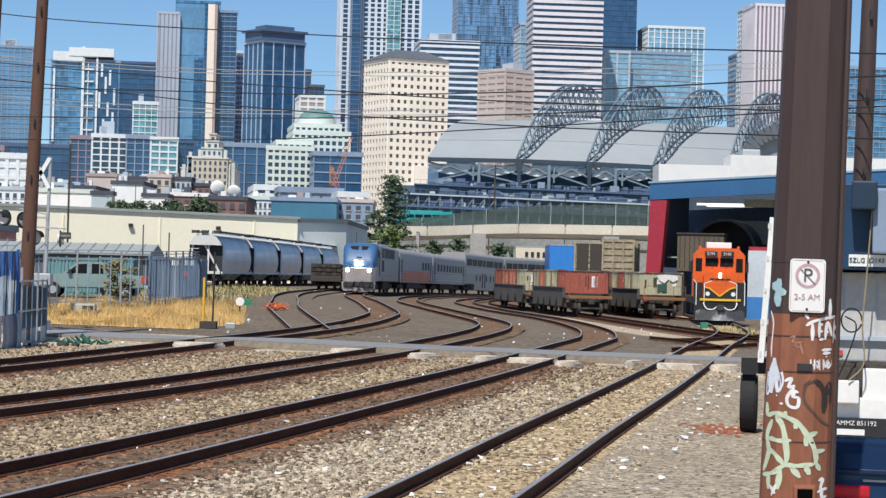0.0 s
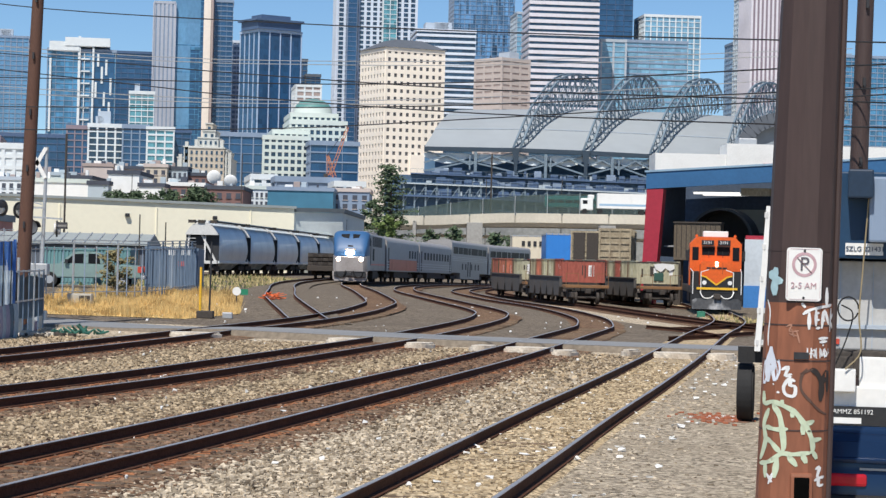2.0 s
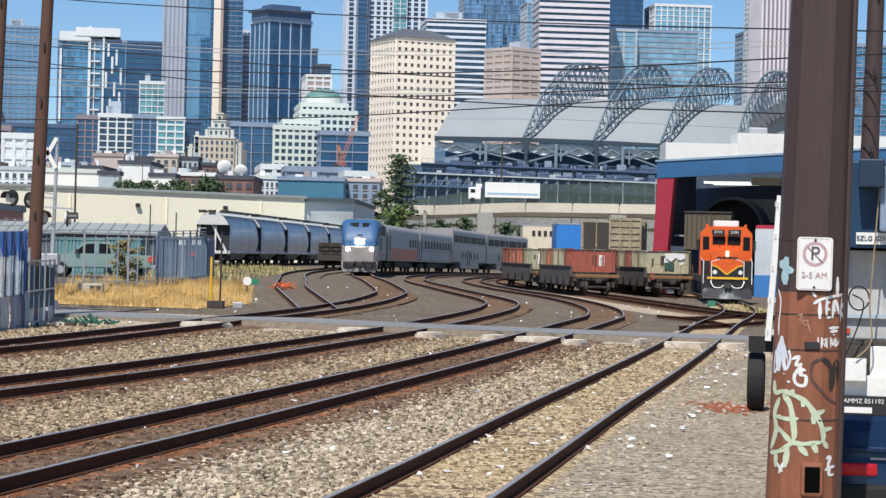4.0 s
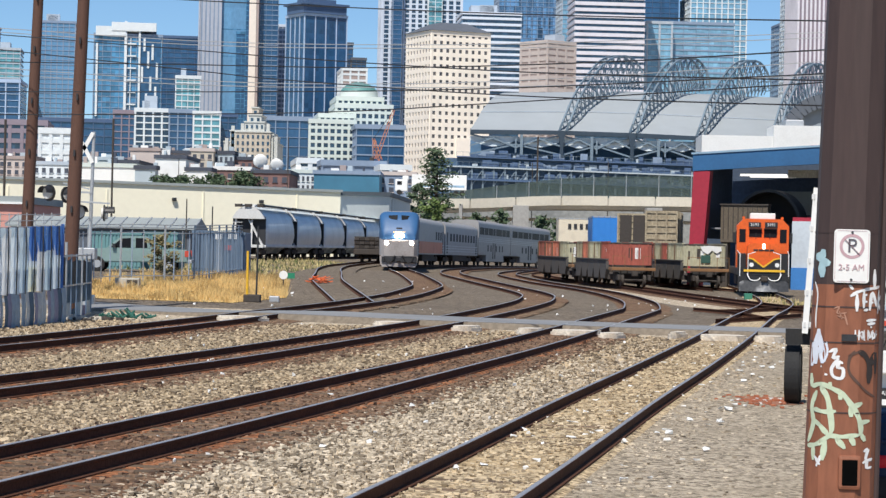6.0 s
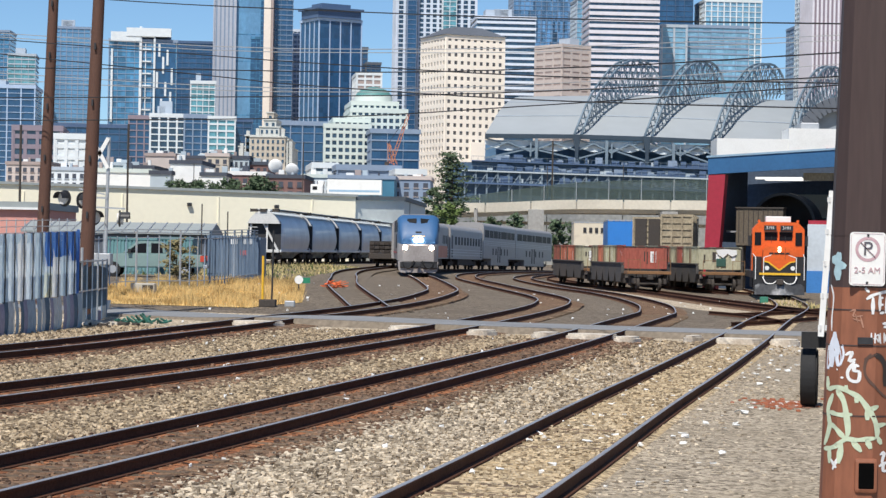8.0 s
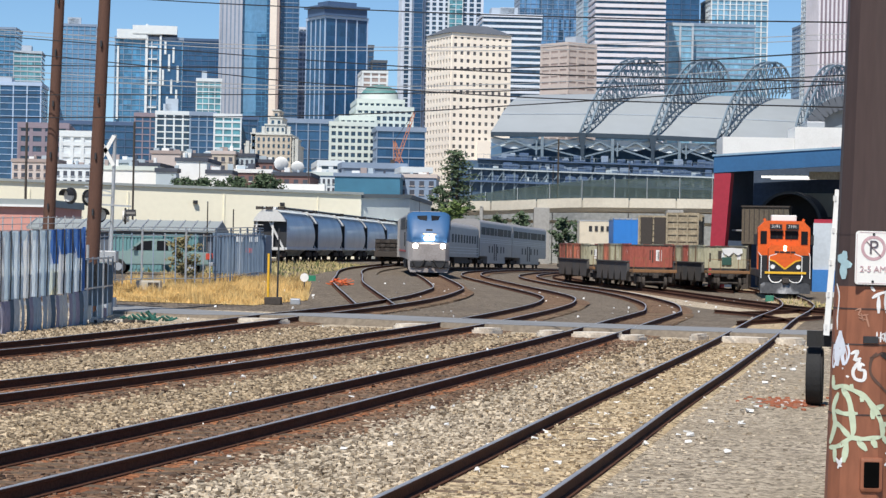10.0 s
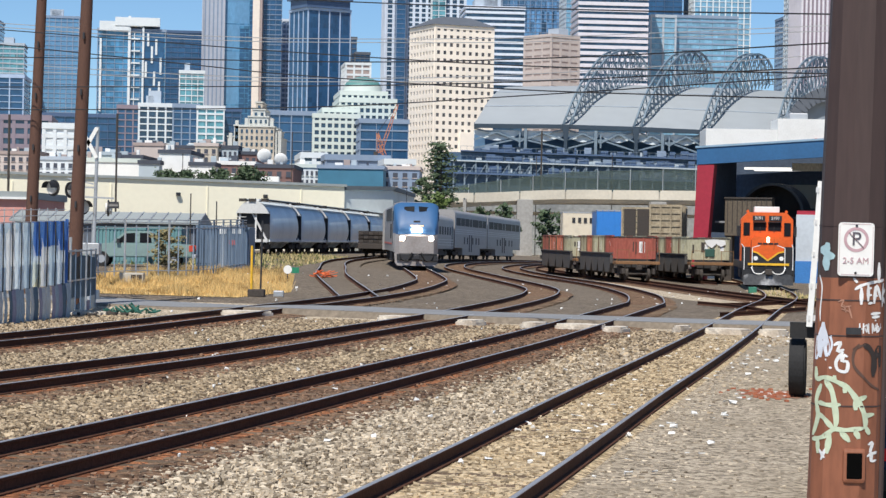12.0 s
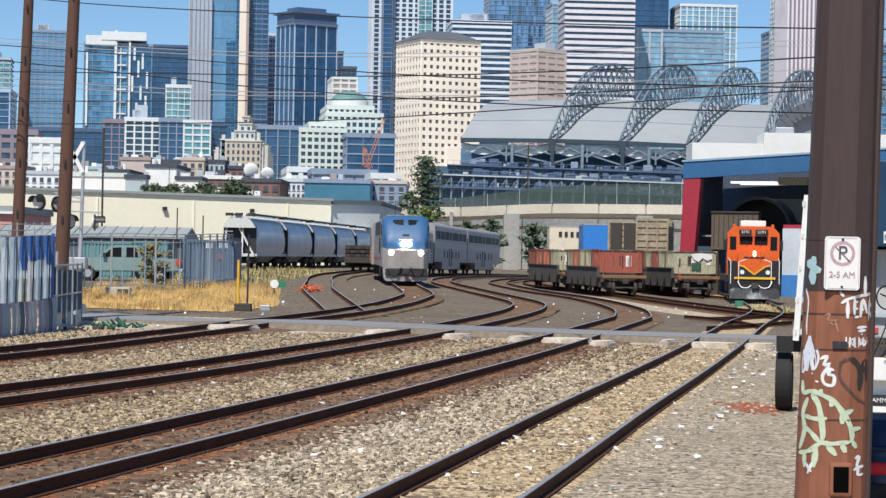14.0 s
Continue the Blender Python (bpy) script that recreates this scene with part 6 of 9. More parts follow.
# ---- the engine shed ----
def shed():
    root = thing("engine_shed", "open locomotive shed with blue fascia and red columns", "building")
    a, b = Vector((14.98, 165, 0)), Vector((28.51, 160, 0))
    d = b - a
    L = d.length + 6
    root.matrix_world = Matrix.Translation(a) @ Matrix.Rotation(math.atan2(d.y, d.x), 4, "Z")
    zt, zb = 9.68, 8.48
    slope = (10.23 - zt) / (23.79 - a.x)
    bm = bmesh.new()
    prism(bm, [(0, zb), (L, zb + slope * L), (L, zt + slope * L), (0, zt)], 0, 0.5)
    part("fascia", bm, SHEDBLUE, root)
    bm = bmesh.new()
    prism(bm, [(-0.1, zt), (L, zt + slope * L), (L, zt + slope * L + 0.14), (-0.1, zt + 0.14)], -0.08, 0.6)
    part("fascia_cap", bm, mat("pale_blue_cap", (0.25, 0.38, 0.5), 0.5), root)
    bm = bmesh.new()
    prism(bm, [(0, zt - 0.4), (L, zt + slope * L - 0.4), (L, zt + slope * L - 0.1), (0, zt - 0.1)], 0.5, 11.2)
    part("roof", bm, F_ROOF, root)
    bm = bmesh.new()
    prism(bm, [(0.05, zb), (1.3, zb), (0.7, 0), (-0.3, 0)], 0.05, 0.9)
    part("column", bm, SHEDRED, root, "dark red tapered steel column")
    boxpart("column", root, SHEDRED, L - 2, 0.05, 0, L - 1, 0.9, zb)
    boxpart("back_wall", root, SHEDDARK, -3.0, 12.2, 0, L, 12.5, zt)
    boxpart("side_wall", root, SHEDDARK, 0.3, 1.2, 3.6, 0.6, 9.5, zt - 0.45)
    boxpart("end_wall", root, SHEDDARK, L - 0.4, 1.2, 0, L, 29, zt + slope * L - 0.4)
    for x0, x1, z0, z1, m in ((1.7, 3.0, 5.2, 7.2, BLUEGREY), (3.2, 6.6, 5.6, 7.4, GREYWALL), (7.4, 10.4, 5.2, 6.9, BLUEGREY), (1.6, 2.9, 4.2, 5.0, SHEDBLUE)):
        boxpart("wall_panel", root, m, x0, 12.0, z0, x1, 12.2, z1)
    # glowing bars stand in for daylight seen through an open slot; no lamps here
    for k in range(2):
        boxpart("daylight_slot", root, glow("slot_glow" + "s" * k, (1.0, 0.97, 0.9), 1.2), 3.0, 2.2 + 3 * k, zb - 0.25, 6.4, 2.6 + 3 * k, zb - 0.1)
    boxpart("crane_beam", root, TANBOX, 6.6, 2.0, zb - 0.35, L - 1, 2.5, zb + 0.2)
    # round hood over the track
    bm = bmesh.new()
    xc, r, zc = 4.9, 2.45, 4.83
    n = 24
    ring = [(xc - r * math.cos(math.pi * j / n), zc + r * math.sin(math.pi * j / n)) for j in range(n + 1)]
    inner = [(xc - (r - 0.2) * math.cos(math.pi * j / n), zc + (r - 0.2) * math.sin(math.pi * j / n)) for j in range(n + 1)]
    prism(bm, ring + inner[::-1], 3.0, 5.5)
    part("round_hood", bm, LOCOBLACK, root, "black rounded hood over the track", smooth=True)
    bm = bmesh.new()
    prism(bm, inner, 5.2, 5.4)
    part("hood_back", bm, BLACK, root)
    # ribbed box standing for the grimy hood of a second locomotive behind
    boxpart("rear_unit_hood", root, mat("dusty_brown_steel", (0.12, 0.095, 0.068), 0.8, 0, 0.3, 2, 0.2, (0.07, 0.06, 0.05), wear=0.8), 1.75, 1.6, 4.84 - 1.5, 5.25, 2.6, 6.04, 0.05)
    for k in range(9):
        boxpart("rear_hood_rib", root, UNDER, 1.95 + 0.36 * k, 1.54, 3.6, 2.0 + 0.36 * k, 1.6, 6.0)
    boxpart("rear_hood_cap", root, UNDER, 1.7, 1.5, 6.04, 5.3, 2.6, 6.16, 0.03)
    boxpart("rear_hood_prop", root, UNDER, 1.8, 1.7, 0, 2.3, 2.5, 4.84 - 1.5)
    boxpart("tie_beam", root, GALV, 0.8, 2.5, 4.3, 3.0, 2.6, 4.42)
    boxpart("red_rail", root, SHEDRED, 7.2, 1.2, 4.95, L, 1.4, 5.23)
    boxpart("low_wall", root, mat("pale_sheet_wall", (0.55, 0.60, 0.64), 0.6, 0, 0.08, 1), 7.2, 1.0, 1.6, L, 1.2, 4.95)
    boxpart("low_wall_base", root, mat("bright_blue_base", (0.05, 0.2, 0.5), 0.5), 7.2, 0.9, 0, L, 1.2, 1.6)
    r2 = thing("white_building", "white flat-roofed building with a raised upper block", "building")
    z1, z2 = 13.25, 14.24
    x0, x1, x2 = 19.48, 25.96, 43.85
    boxpart("wall", r2, WHITEP, x0, 206, 0, x2, 212, z1)
    boxpart("upper_wall", r2, WHITEP, x1, 205.8, 0, x2, 211, z2)
    boxpart("roof_unit", r2, GALV, 27.27, 207.5, z2, 28.93, 211, 14.88, 0.1)
    boxpart("red_sign_panel", r2, REDSTRIPE, 29.34, 205.7, 11.93, 30.26, 206, 12.49)


shed()


# ---- behind the yard: parked trailers ----
def trailer(x0, x1, y, z0, z1, m, label, name="box_trailer"):
    root = thing(name, label, "trailer")
    boxpart("box_body", root, m, x0, y, z0, x1, y + 12, z1, 0.05)
    boxpart("top_rail", root, GALV, x0 - 0.03, y - 0.03, z1 - 0.15, x1 + 0.03, y + 12, z1 + 0.02)
    n = 6
    for k in range(n):
        boxpart("panel_seam", root, m, x0 + (x1 - x0) * k / n - 0.03, y - 0.04, z0, x0 + (x1 - x0) * k / n + 0.03, y, z1)
    boxpart("frame_rail", root, UNDER, x0, y + 0.3, z0 - 0.3, x1, y + 11, z0)
    for k in range(2):
        bm = bmesh.new()
        rod(bm, (x0 + 1.2 + k * (x1 - x0 - 2.4), y + 0.4, 0.5), (x0 + 1.2 + k * (x1 - x0 - 2.4), y + 0.9, 0.5), 0.5, seg=18)
        part("wheel", bm, BLACK, root)
        boxpart("support_leg", root, UNDER, x0 + 1.0 + k * (x1 - x0 - 2.4), y + 0.5, 0.3, x0 + 1.3 + k * (x1 - x0 - 2.4), y + 0.8, z0)
    return root


trailer(12.05, 16.0, 255, 1.2, 6.39, mat("bright_blue_trailer", (0.04, 0.22, 0.62), 0.4), "bright blue box trailer with a white stripe")
cream_t = trailer(10.65, 15.2, 330, 1.5, 7.12, mat("cream_trailer", (0.7, 0.62, 0.48), 0.6), "cream box trailer with dark window openings")


for k in range(4):
    boxpart("window_opening", cream_t, DARKMETAL, 12.0 + 0.85 * k, 329.9, 5.56, 12.0 + 0.85 * k + 0.45, 330, 6.30)


# ---- utility poles ----
def wood_pole(x, y, top, lean, r, label, wood=None):
    root = thing("utility_pole", label, "utility pole", group="wooden poles")
    z = land(x, y)
    bm = bmesh.new()
    rod(bm, (x, y, z - 0.3), (x + lean * top, y, z + top), r, r * 0.72, 14)
    part("pole_shaft", bm, wood or POLEWOOD, root, smooth=True)
    for s in range(5):
        bm = bmesh.new()
        zz = top * (0.25 + 0.14 * s)
        box(bm, x + lean * zz - 0.03, y - r - 0.06, z + zz, x + lean * zz + 0.03, y - r + 0.03, z + zz + 0.22)
        part("step_bracket", bm, DARKMETAL, root)
    bm = bmesh.new()
    beam(bm, (x + lean * top - 1.2, y, z + top - 0.8), (x + lean * top + 1.2, y, z + top - 0.8), 0.12, 0.12)
    part("crossarm", bm, POLEWOOD, root)
    return root


wood_pole(-14.22, 77, 13.7, 0.030, 0.26, "dark creosoted wooden utility pole by the crossing")
wood_pole(-17.60, 86, 14.0, 0.030, 0.25, "brown wooden utility pole beside the fence")
wood_pole(9.50, 52, 13.0, 0.02, 0.24, "dark brown wooden utility pole with cables", STEELTOP)


def wires():
    for pts in WIRES:
        root = thing("overhead_cable", "thin black overhead cable", "cable", group="overhead cables")
        line = spline([Vector(p) for p in pts], 2.0)
        bm = bmesh.new()
        r = pts[0][1] * 0.00022
        sweep(bm, line, [(r * math.cos(a), r * math.sin(a)) for a in (0.5, 1.8, 3.0, 4.3, 5.5)])
        part("strand", bm, WIRE, root)


WIRES = [
    ((-18.68, 7.33), (-6.02, 7.03), (0.52, 6.84), (7.59, 6.74), (10.90, 6.69)),
    ((-18.66, 6.57), (-6.01, 6.40), (0.53, 6.46), (7.60, 6.54), (10.91, 6.57)),
    ((-21.76, 10.03), (-10.92, 8.70), (-6.94, 8.10), (0.58, 7.05), (7.90, 6.14), (10.93, 5.73)),
    ((-21.78, 10.52), (-10.84, 9.40), (-6.96, 8.86), (0.56, 7.75), (7.89, 6.74), (10.91, 6.26)),
    ((-21.83, 12.63), (-13.99, 11.30), (-3.39, 9.92), (3.20, 8.99), (7.92, 8.16), (10.88, 7.55)),
    ((-21.74, 9.28), (-10.82, 8.86), (-3.34, 8.10), (3.23, 7.75), (7.94, 7.47), (10.89, 7.17)),
]
WIRES = [[(p[2 * i], d, p[2 * i + 1]) for i, d in enumerate(ds)] for p, ds in zip([sum(((q,) if not isinstance(q, tuple) else q for q in w), ()) for w in WIRES], ((74, 66, 60, 52, 48), (74, 66, 60, 52, 48), (86, 80, 76, 66, 54, 48), (86, 80, 76, 66, 54, 48), (86, 80, 70, 62, 54, 48), (86, 80, 70, 62, 54, 48)))]
wires()
PALEWIRES = [
    ((-20.43, 86, 10.67), (-11.31, 86, 10.24), (-4.84, 86, 10.22), (2.47, 86, 10.43), (15.72, 86, 11.21)),
    ((-20.43, 86, 10.52), (-11.31, 86, 10.09), (-4.83, 86, 10.09), (2.48, 86, 10.26), (15.72, 86, 11.0)),
    ((-20.4, 86, 9.14), (-11.28, 86, 8.73), (-4.81, 86, 8.72), (2.5, 86, 9.06), (15.74, 86, 10.19)),
    ((-20.39, 86, 8.88), (-11.28, 86, 8.56), (-4.81, 86, 8.59), (2.5, 86, 8.8), (15.75, 86, 9.59)),
]
for pts in PALEWIRES:
    root_ = thing("overhead_cable", "thin bare aluminium overhead cable", "cable", group="overhead cables")
    bm = bmesh.new()
    sweep(bm, spline([Vector(p) for p in pts], 3.0), [(0.0155 * math.cos(a), 0.0155 * math.sin(a)) for a in (0.5, 1.8, 3.0, 4.3, 5.5)])
    part("strand", bm, GALV, root_)


def thin_post(x, y, z1, r=0.06):
    root = thing("thin_post", "thin grey steel post standing behind the fence", "post", group="thin posts")
    bm = bmesh.new()
    rod(bm, (x, y, land(x, y)), (x, y, z1), r * 0.65, seg=8)
    part("shaft", bm, UNDER, root)


thin_post(-18.59, 140, 5.23)
thin_post(-16.37, 135, 4.70)
thin_post(-38.22, 230, 14.94, 0.16)
thin_post(-50.33, 235, 14.91, 0.2)
thin_post(11.58, 520, 28.26, 0.3)
thin_post(-64.24, 470, 19.84, 0.12)
thin_post(-42.33, 480, 25.13, 0.16)
thin_post(9.04, 450, 19.82, 0.12)
thin_post(24.11, 450, 20.22, 0.12)


# ---- the big painted steel pole with its sign ----
PX, PY, PLEAN = 3.17, 20.0, 0.02
PZ0 = 0.71
STEELPOLE = mat("weathered_pole_paint", (0.25, 0.092, 0.048), 0.65, 0, 0.2, 2.0, 0.1, (0.15, 0.060, 0.038), stretch=(2, 2, 0.5))


def pole_x(z):
    return PX + PLEAN * (z - PZ0)


def pole_r(z):
    return 0.325 - 0.0085 * z


def steel_pole():
    root = thing("steel_pole", "thick faceted steel pole, rust-brown below and dark above, with graffiti", "pole")
    n = 12
    def ring(bm, z):
        return [bm.verts.new((pole_x(z) + pole_r(z) * math.sin(2 * math.pi * (k + 0.5) / n), PY - pole_r(z) * math.cos(2 * math.pi * (k + 0.5) / n), z)) for k in range(n)]
    # above zs the shaft's darker colour stands in for shade from overhead
    zs = 2.34
    for name, z0, z1, m in (("lower_shaft", -0.2, zs, STEELPOLE), ("upper_shaft", zs, 9.0, STEELTOP)):
        bm = bmesh.new()
        a, b = ring(bm, z0), ring(bm, z1)
        for k in range(n):
            bm.faces.new((a[k], a[(k + 1) % n], b[(k + 1) % n], b[k]))
        bm.faces.new(b)
        part(name, bm, m, root)
    for z in (2.14, 1.83, 1.22, 2.79):
        bm = bmesh.new()
        a, b = [], []
        for k in range(n):
            t = 2 * math.pi * (k + 0.5) / n
            for lst, zz, e in ((a, z, 0.004), (b, z + 0.012, 0.004)):
                lst.append(bm.verts.new((pole_x(zz) + (pole_r(zz) + e) * math.sin(t), PY - (pole_r(zz) + e) * math.cos(t), zz)))
        for k in range(n):
            bm.faces.new((a[k], a[(k + 1) % n], b[(k + 1) % n], b[k]))
        part("steel_band", bm, STEELTOP, root)
    # hand hole low on the shaft
    hx, hz = 3.20, 0.71
    bm = bmesh.new()
    box(bm, hx - 0.1, PY - pole_r(1) - 0.02, hz - 0.15, hx + 0.1, PY - pole_r(1) + 0.05, hz + 0.15, 0.03)
    part("hand_hole_frame", bm, STEELPOLE, root)
    boxpart("hand_hole", root, mat("deep_black_void", (0.004, 0.004, 0.004), 0.95, spec=0.0), hx - 0.07, PY - pole_r(1) - 0.025, hz - 0.115, hx + 0.07, PY - pole_r(1), hz + 0.115, 0.015)
    boxpart("metal_tag", root, DARKMETAL, 3.11, PY - pole_r(2) - 0.012, 1.85, 3.24, PY - pole_r(2) + 0.02, 1.91)
    # conduit on the east side
    bm = bmesh.new()
    rod(bm, (pole_x(0) + 0.30, PY - 0.12, 0), (pole_x(8.9) + 0.235, PY - 0.1, 8.9), 0.03)
    part("conduit", bm, STEELTOP, root)
    return root


POLE = steel_pole()


def stroke(name, pts, width, material, label):
    """A painted line on the pole: pts are (across -1..1, height)."""
    bm = bmesh.new()
    line = spline([Vector((a, 0, z)) for a, z in pts], 0.03)
    n = 12
    def on(a, z):
        # flat facets, so the paint lies just proud of the round of the shaft
        t = a * 1.35
        r = pole_r(z) * 1.004
        seg = 2 * math.pi / n
        k = round(t / seg)
        off = t - k * seg
        rr = r * math.cos(seg / 2) / math.cos(off) + 0.004
        return Vector((pole_x(z) + rr * math.sin(t), PY - rr * math.cos(t), z))
    prev = None
    for i, p in enumerate(line):
        q = line[min(i + 1, len(line) - 1)] - line[max(i - 1, 0)]
        d = Vector((q.x * 0.3, 0, q.z))
        d = d.normalized() if d.length else Vector((0, 0, 1))
        w = width * (0.95 + 0.12 * math.sin(i * 0.6)) * min(1.0, 0.5 + 0.22 * i, 0.5 + 0.22 * (len(line) - 1 - i))
        s = Vector((-d.z / 0.3 * w / 2, 0, d.x * w / 2))
        cur = [bm.verts.new(on(p.x + s.x, p.z + s.z)), bm.verts.new(on(p.x - s.x, p.z - s.z))]
        if prev:
            bm.faces.new((prev[0], prev[1], cur[1], cur[0]))
        prev = cur
    ob = part(name, bm, material, POLE, label)
    return ob


SPRAYGREEN = mat("pale_green_spray", (0.52, 0.60, 0.44), 0.7, 0, 0.1, 4)
SPRAYWHITE = mat("white_spray", (0.74, 0.74, 0.74), 0.7, 0, 0.1, 4)
SPRAYBLUE = mat("pale_blue_spray", (0.38, 0.55, 0.60), 0.7, 0, 0.1, 4)
SPRAYICE = mat("ice_white_spray", (0.68, 0.72, 0.80), 0.7, 0, 0.1, 4)
SPRAYTAN = mat("tan_marker", (0.42, 0.22, 0.15), 0.7)
SPRAYSMOKE = mat("smoke_spray", (0.10, 0.055, 0.04), 0.7)
SPRAYDARK = mat("dark_spray", (0.03, 0.022, 0.02), 0.7)


def graffiti():
    """Tags and scribbles in spray paint: runs of (across the shaft, height)."""
    for run in (
            [(-0.91, 1.44), (-0.63, 1.47), (-0.38, 1.44), (-0.13, 1.39), (0.07, 1.29), (0.22, 1.19), (0.29, 1.09), (0.27, 1.03)],
            [(-0.96, 0.92), (-0.62, 0.95), (-0.38, 1.02), (-0.11, 1.02), (0.27, 1.04)],
            [(-0.63, 1.45), (-0.46, 1.36), (-0.37, 1.21), (-0.33, 1.08), (-0.38, 1.02)],
            [(-0.74, 1.41), (-0.88, 1.27), (-0.8, 1.14), (-0.9, 1.0), (-0.96, 0.95)],
            [(-0.81, 1.15), (-0.6, 1.11), (-0.41, 1.03)],
            [(-0.82, 1.25), (-0.51, 1.23), (-0.24, 1.24)],
            [(-0.87, 1.21), (-0.8, 1.12)],
    ):
        stroke('spray_line', run, 0.04, SPRAYGREEN, 'pale green spray paint line')
    for run in (
            [(0.09, 1.28), (0.31, 1.32)],
            [(0.24, 1.14), (0.51, 1.16)],
            [(0.3, 1.05), (0.4, 0.98)],
            [(0.06, 1.03), (0.15, 0.94)],
            [(-0.23, 1.01), (-0.03, 0.91)],
            [(-0.46, 0.98), (-0.51, 0.8)],
            [(-0.78, 0.95), (-0.76, 0.79)],
    ):
        stroke('spray_line', run, 0.04, SPRAYGREEN, 'pale green spray paint line')
    for run in (
            [(-0.18, 1.4), (-0.17, 1.34)],
            [(-0.41, 1.43), (-0.41, 1.49)],
            [(-0.91, 1.44), (-0.94, 1.56)],
            [(0.04, 1.28), (0.07, 1.17)],
    ):
        stroke('spray_line', run, 0.04, SPRAYGREEN, 'pale green spray paint line')
    for run in (
            [(-0.79, 2.54), (-0.72, 2.67)],
            [(-0.79, 2.54), (-0.52, 2.52)],
            [(-0.79, 2.54), (-0.73, 2.39)],
            [(-0.79, 2.54), (-0.93, 2.62)],
    ):
        stroke('spray_petal', run, 0.075, SPRAYBLUE, 'pale blue spray paint petal')
    for run in (
            [(-0.08, 2.34), (0.02, 2.29)],
            [(-0.05, 2.24), (0.17, 2.29), (0.74, 2.33)],
            [(0.09, 2.26), (0.1, 2.09)],
            [(0.24, 2.29), (0.25, 2.12)],
            [(0.24, 2.25), (0.35, 2.26)],
            [(0.25, 2.19), (0.35, 2.2)],
            [(0.25, 2.12), (0.38, 2.13)],
    ):
        stroke('spray_scribble', run, 0.026, SPRAYWHITE, 'white spray paint scribble')
    for run in (
            [(0.41, 2.12), (0.46, 2.28), (0.6, 2.15)],
            [(0.41, 2.19), (0.53, 2.19)],
            [(0.7, 2.3), (0.67, 2.07)],
            [(0.67, 2.19), (0.85, 2.26)],
            [(0.67, 2.19), (0.93, 2.08)],
            [(0.51, 2.48), (0.52, 2.3)],
            [(0.33, 2.03), (0.6, 2.04)],
    ):
        stroke('spray_scribble', run, 0.026, SPRAYWHITE, 'white spray paint scribble')
    for run in (
            [(0.36, 2.0), (0.57, 2.01)],
            [(0.45, 1.98), (0.48, 1.97)],
            [(-0.46, 1.75), (-0.3, 1.78), (-0.37, 1.7), (-0.22, 1.72)],
            [(-0.24, 1.7), (-0.39, 1.61), (-0.34, 1.54), (-0.16, 1.53), (-0.14, 1.61), (-0.26, 1.62), (-0.22, 1.67), (-0.14, 1.65)],
            [(0.38, 0.89), (0.49, 0.91), (0.44, 0.82), (0.66, 0.83)],
            [(0.36, 0.79), (0.47, 0.81), (0.47, 0.75), (0.63, 0.76)],
            [(-0.72, 0.84), (-0.54, 0.76)],
    ):
        stroke('spray_scribble', run, 0.026, SPRAYWHITE, 'white spray paint scribble')
    for run in (
            [(-0.54, 0.85), (-0.67, 0.73)],
            [(-0.65, 1.63), (-0.61, 1.61)],
            [(-0.54, 1.56), (-0.48, 1.55)],
    ):
        stroke('spray_scribble', run, 0.026, SPRAYWHITE, 'white spray paint scribble')
    for run in (
            [(0.08, 1.95), (0.09, 1.86)],
            [(0.09, 1.9), (0.16, 1.9)],
            [(0.16, 1.95), (0.16, 1.86)],
            [(0.18, 1.92), (0.23, 1.94), (0.26, 1.91), (0.24, 1.87), (0.21, 1.89), (0.18, 1.92)],
            [(0.28, 1.95), (0.29, 1.86), (0.34, 1.87)],
            [(0.39, 1.86), (0.39, 1.95), (0.45, 1.87), (0.48, 1.95)],
            [(0.51, 1.95), (0.51, 1.87), (0.57, 1.9), (0.51, 1.94)],
    ):
        stroke('marker_tag', run, 0.014, SPRAYWHITE, 'thin white paint marker tag')
    for run in (
            [(0.61, 1.95), (0.61, 1.87)],
            [(0.61, 1.91), (0.68, 1.91)],
            [(-0.96, 2.36), (-0.86, 2.25), (-0.89, 2.06), (-0.87, 1.95)],
    ):
        stroke('marker_tag', run, 0.014, SPRAYWHITE, 'thin white paint marker tag')
    for run in (
            [(-0.4, 2.13), (-0.27, 2.15), (-0.32, 2.09), (-0.09, 2.1)],
            [(-0.27, 2.11), (-0.21, 2.04)],
            [(-0.16, 2.09), (-0.09, 1.99)],
            [(-0.32, 2.07), (-0.14, 2.05)],
    ):
        stroke('marker_tag', run, 0.012, SPRAYTAN, 'faint tan paint marker tag')
    for run in (
            [(-0.82, 1.64), (-0.85, 1.8), (-0.81, 1.92)],
            [(-0.61, 1.65), (-0.66, 1.8), (-0.76, 1.93)],
            [(-0.9, 1.75), (-0.62, 1.77)],
            [(-0.56, 1.84), (-0.58, 1.65)],
            [(-0.95, 1.62), (-0.92, 1.85)],
            [(-0.77, 1.95), (-0.75, 1.8)],
    ):
        stroke('spray_scribble', run, 0.055, SPRAYICE, 'thick pale blue-white spray paint letter')
    for run in (
            [(0.17, 1.77), (0.35, 1.72), (0.46, 1.63), (0.44, 1.48)],
            [(0.46, 1.63), (0.62, 1.75), (0.63, 1.55)],
    ):
        stroke('spray_scribble', run, 0.045, SPRAYDARK, 'dark spray paint scribble')
    for run in (
            [(0.09, 1.77), (-0.02, 1.7), (-0.02, 1.59), (0.15, 1.5), (0.41, 1.41), (0.67, 1.36)],
            [(-0.05, 1.72), (0.22, 1.77)],
    ):
        stroke('spray_scribble', run, 0.02, SPRAYSMOKE, 'faded dark spray paint loop')


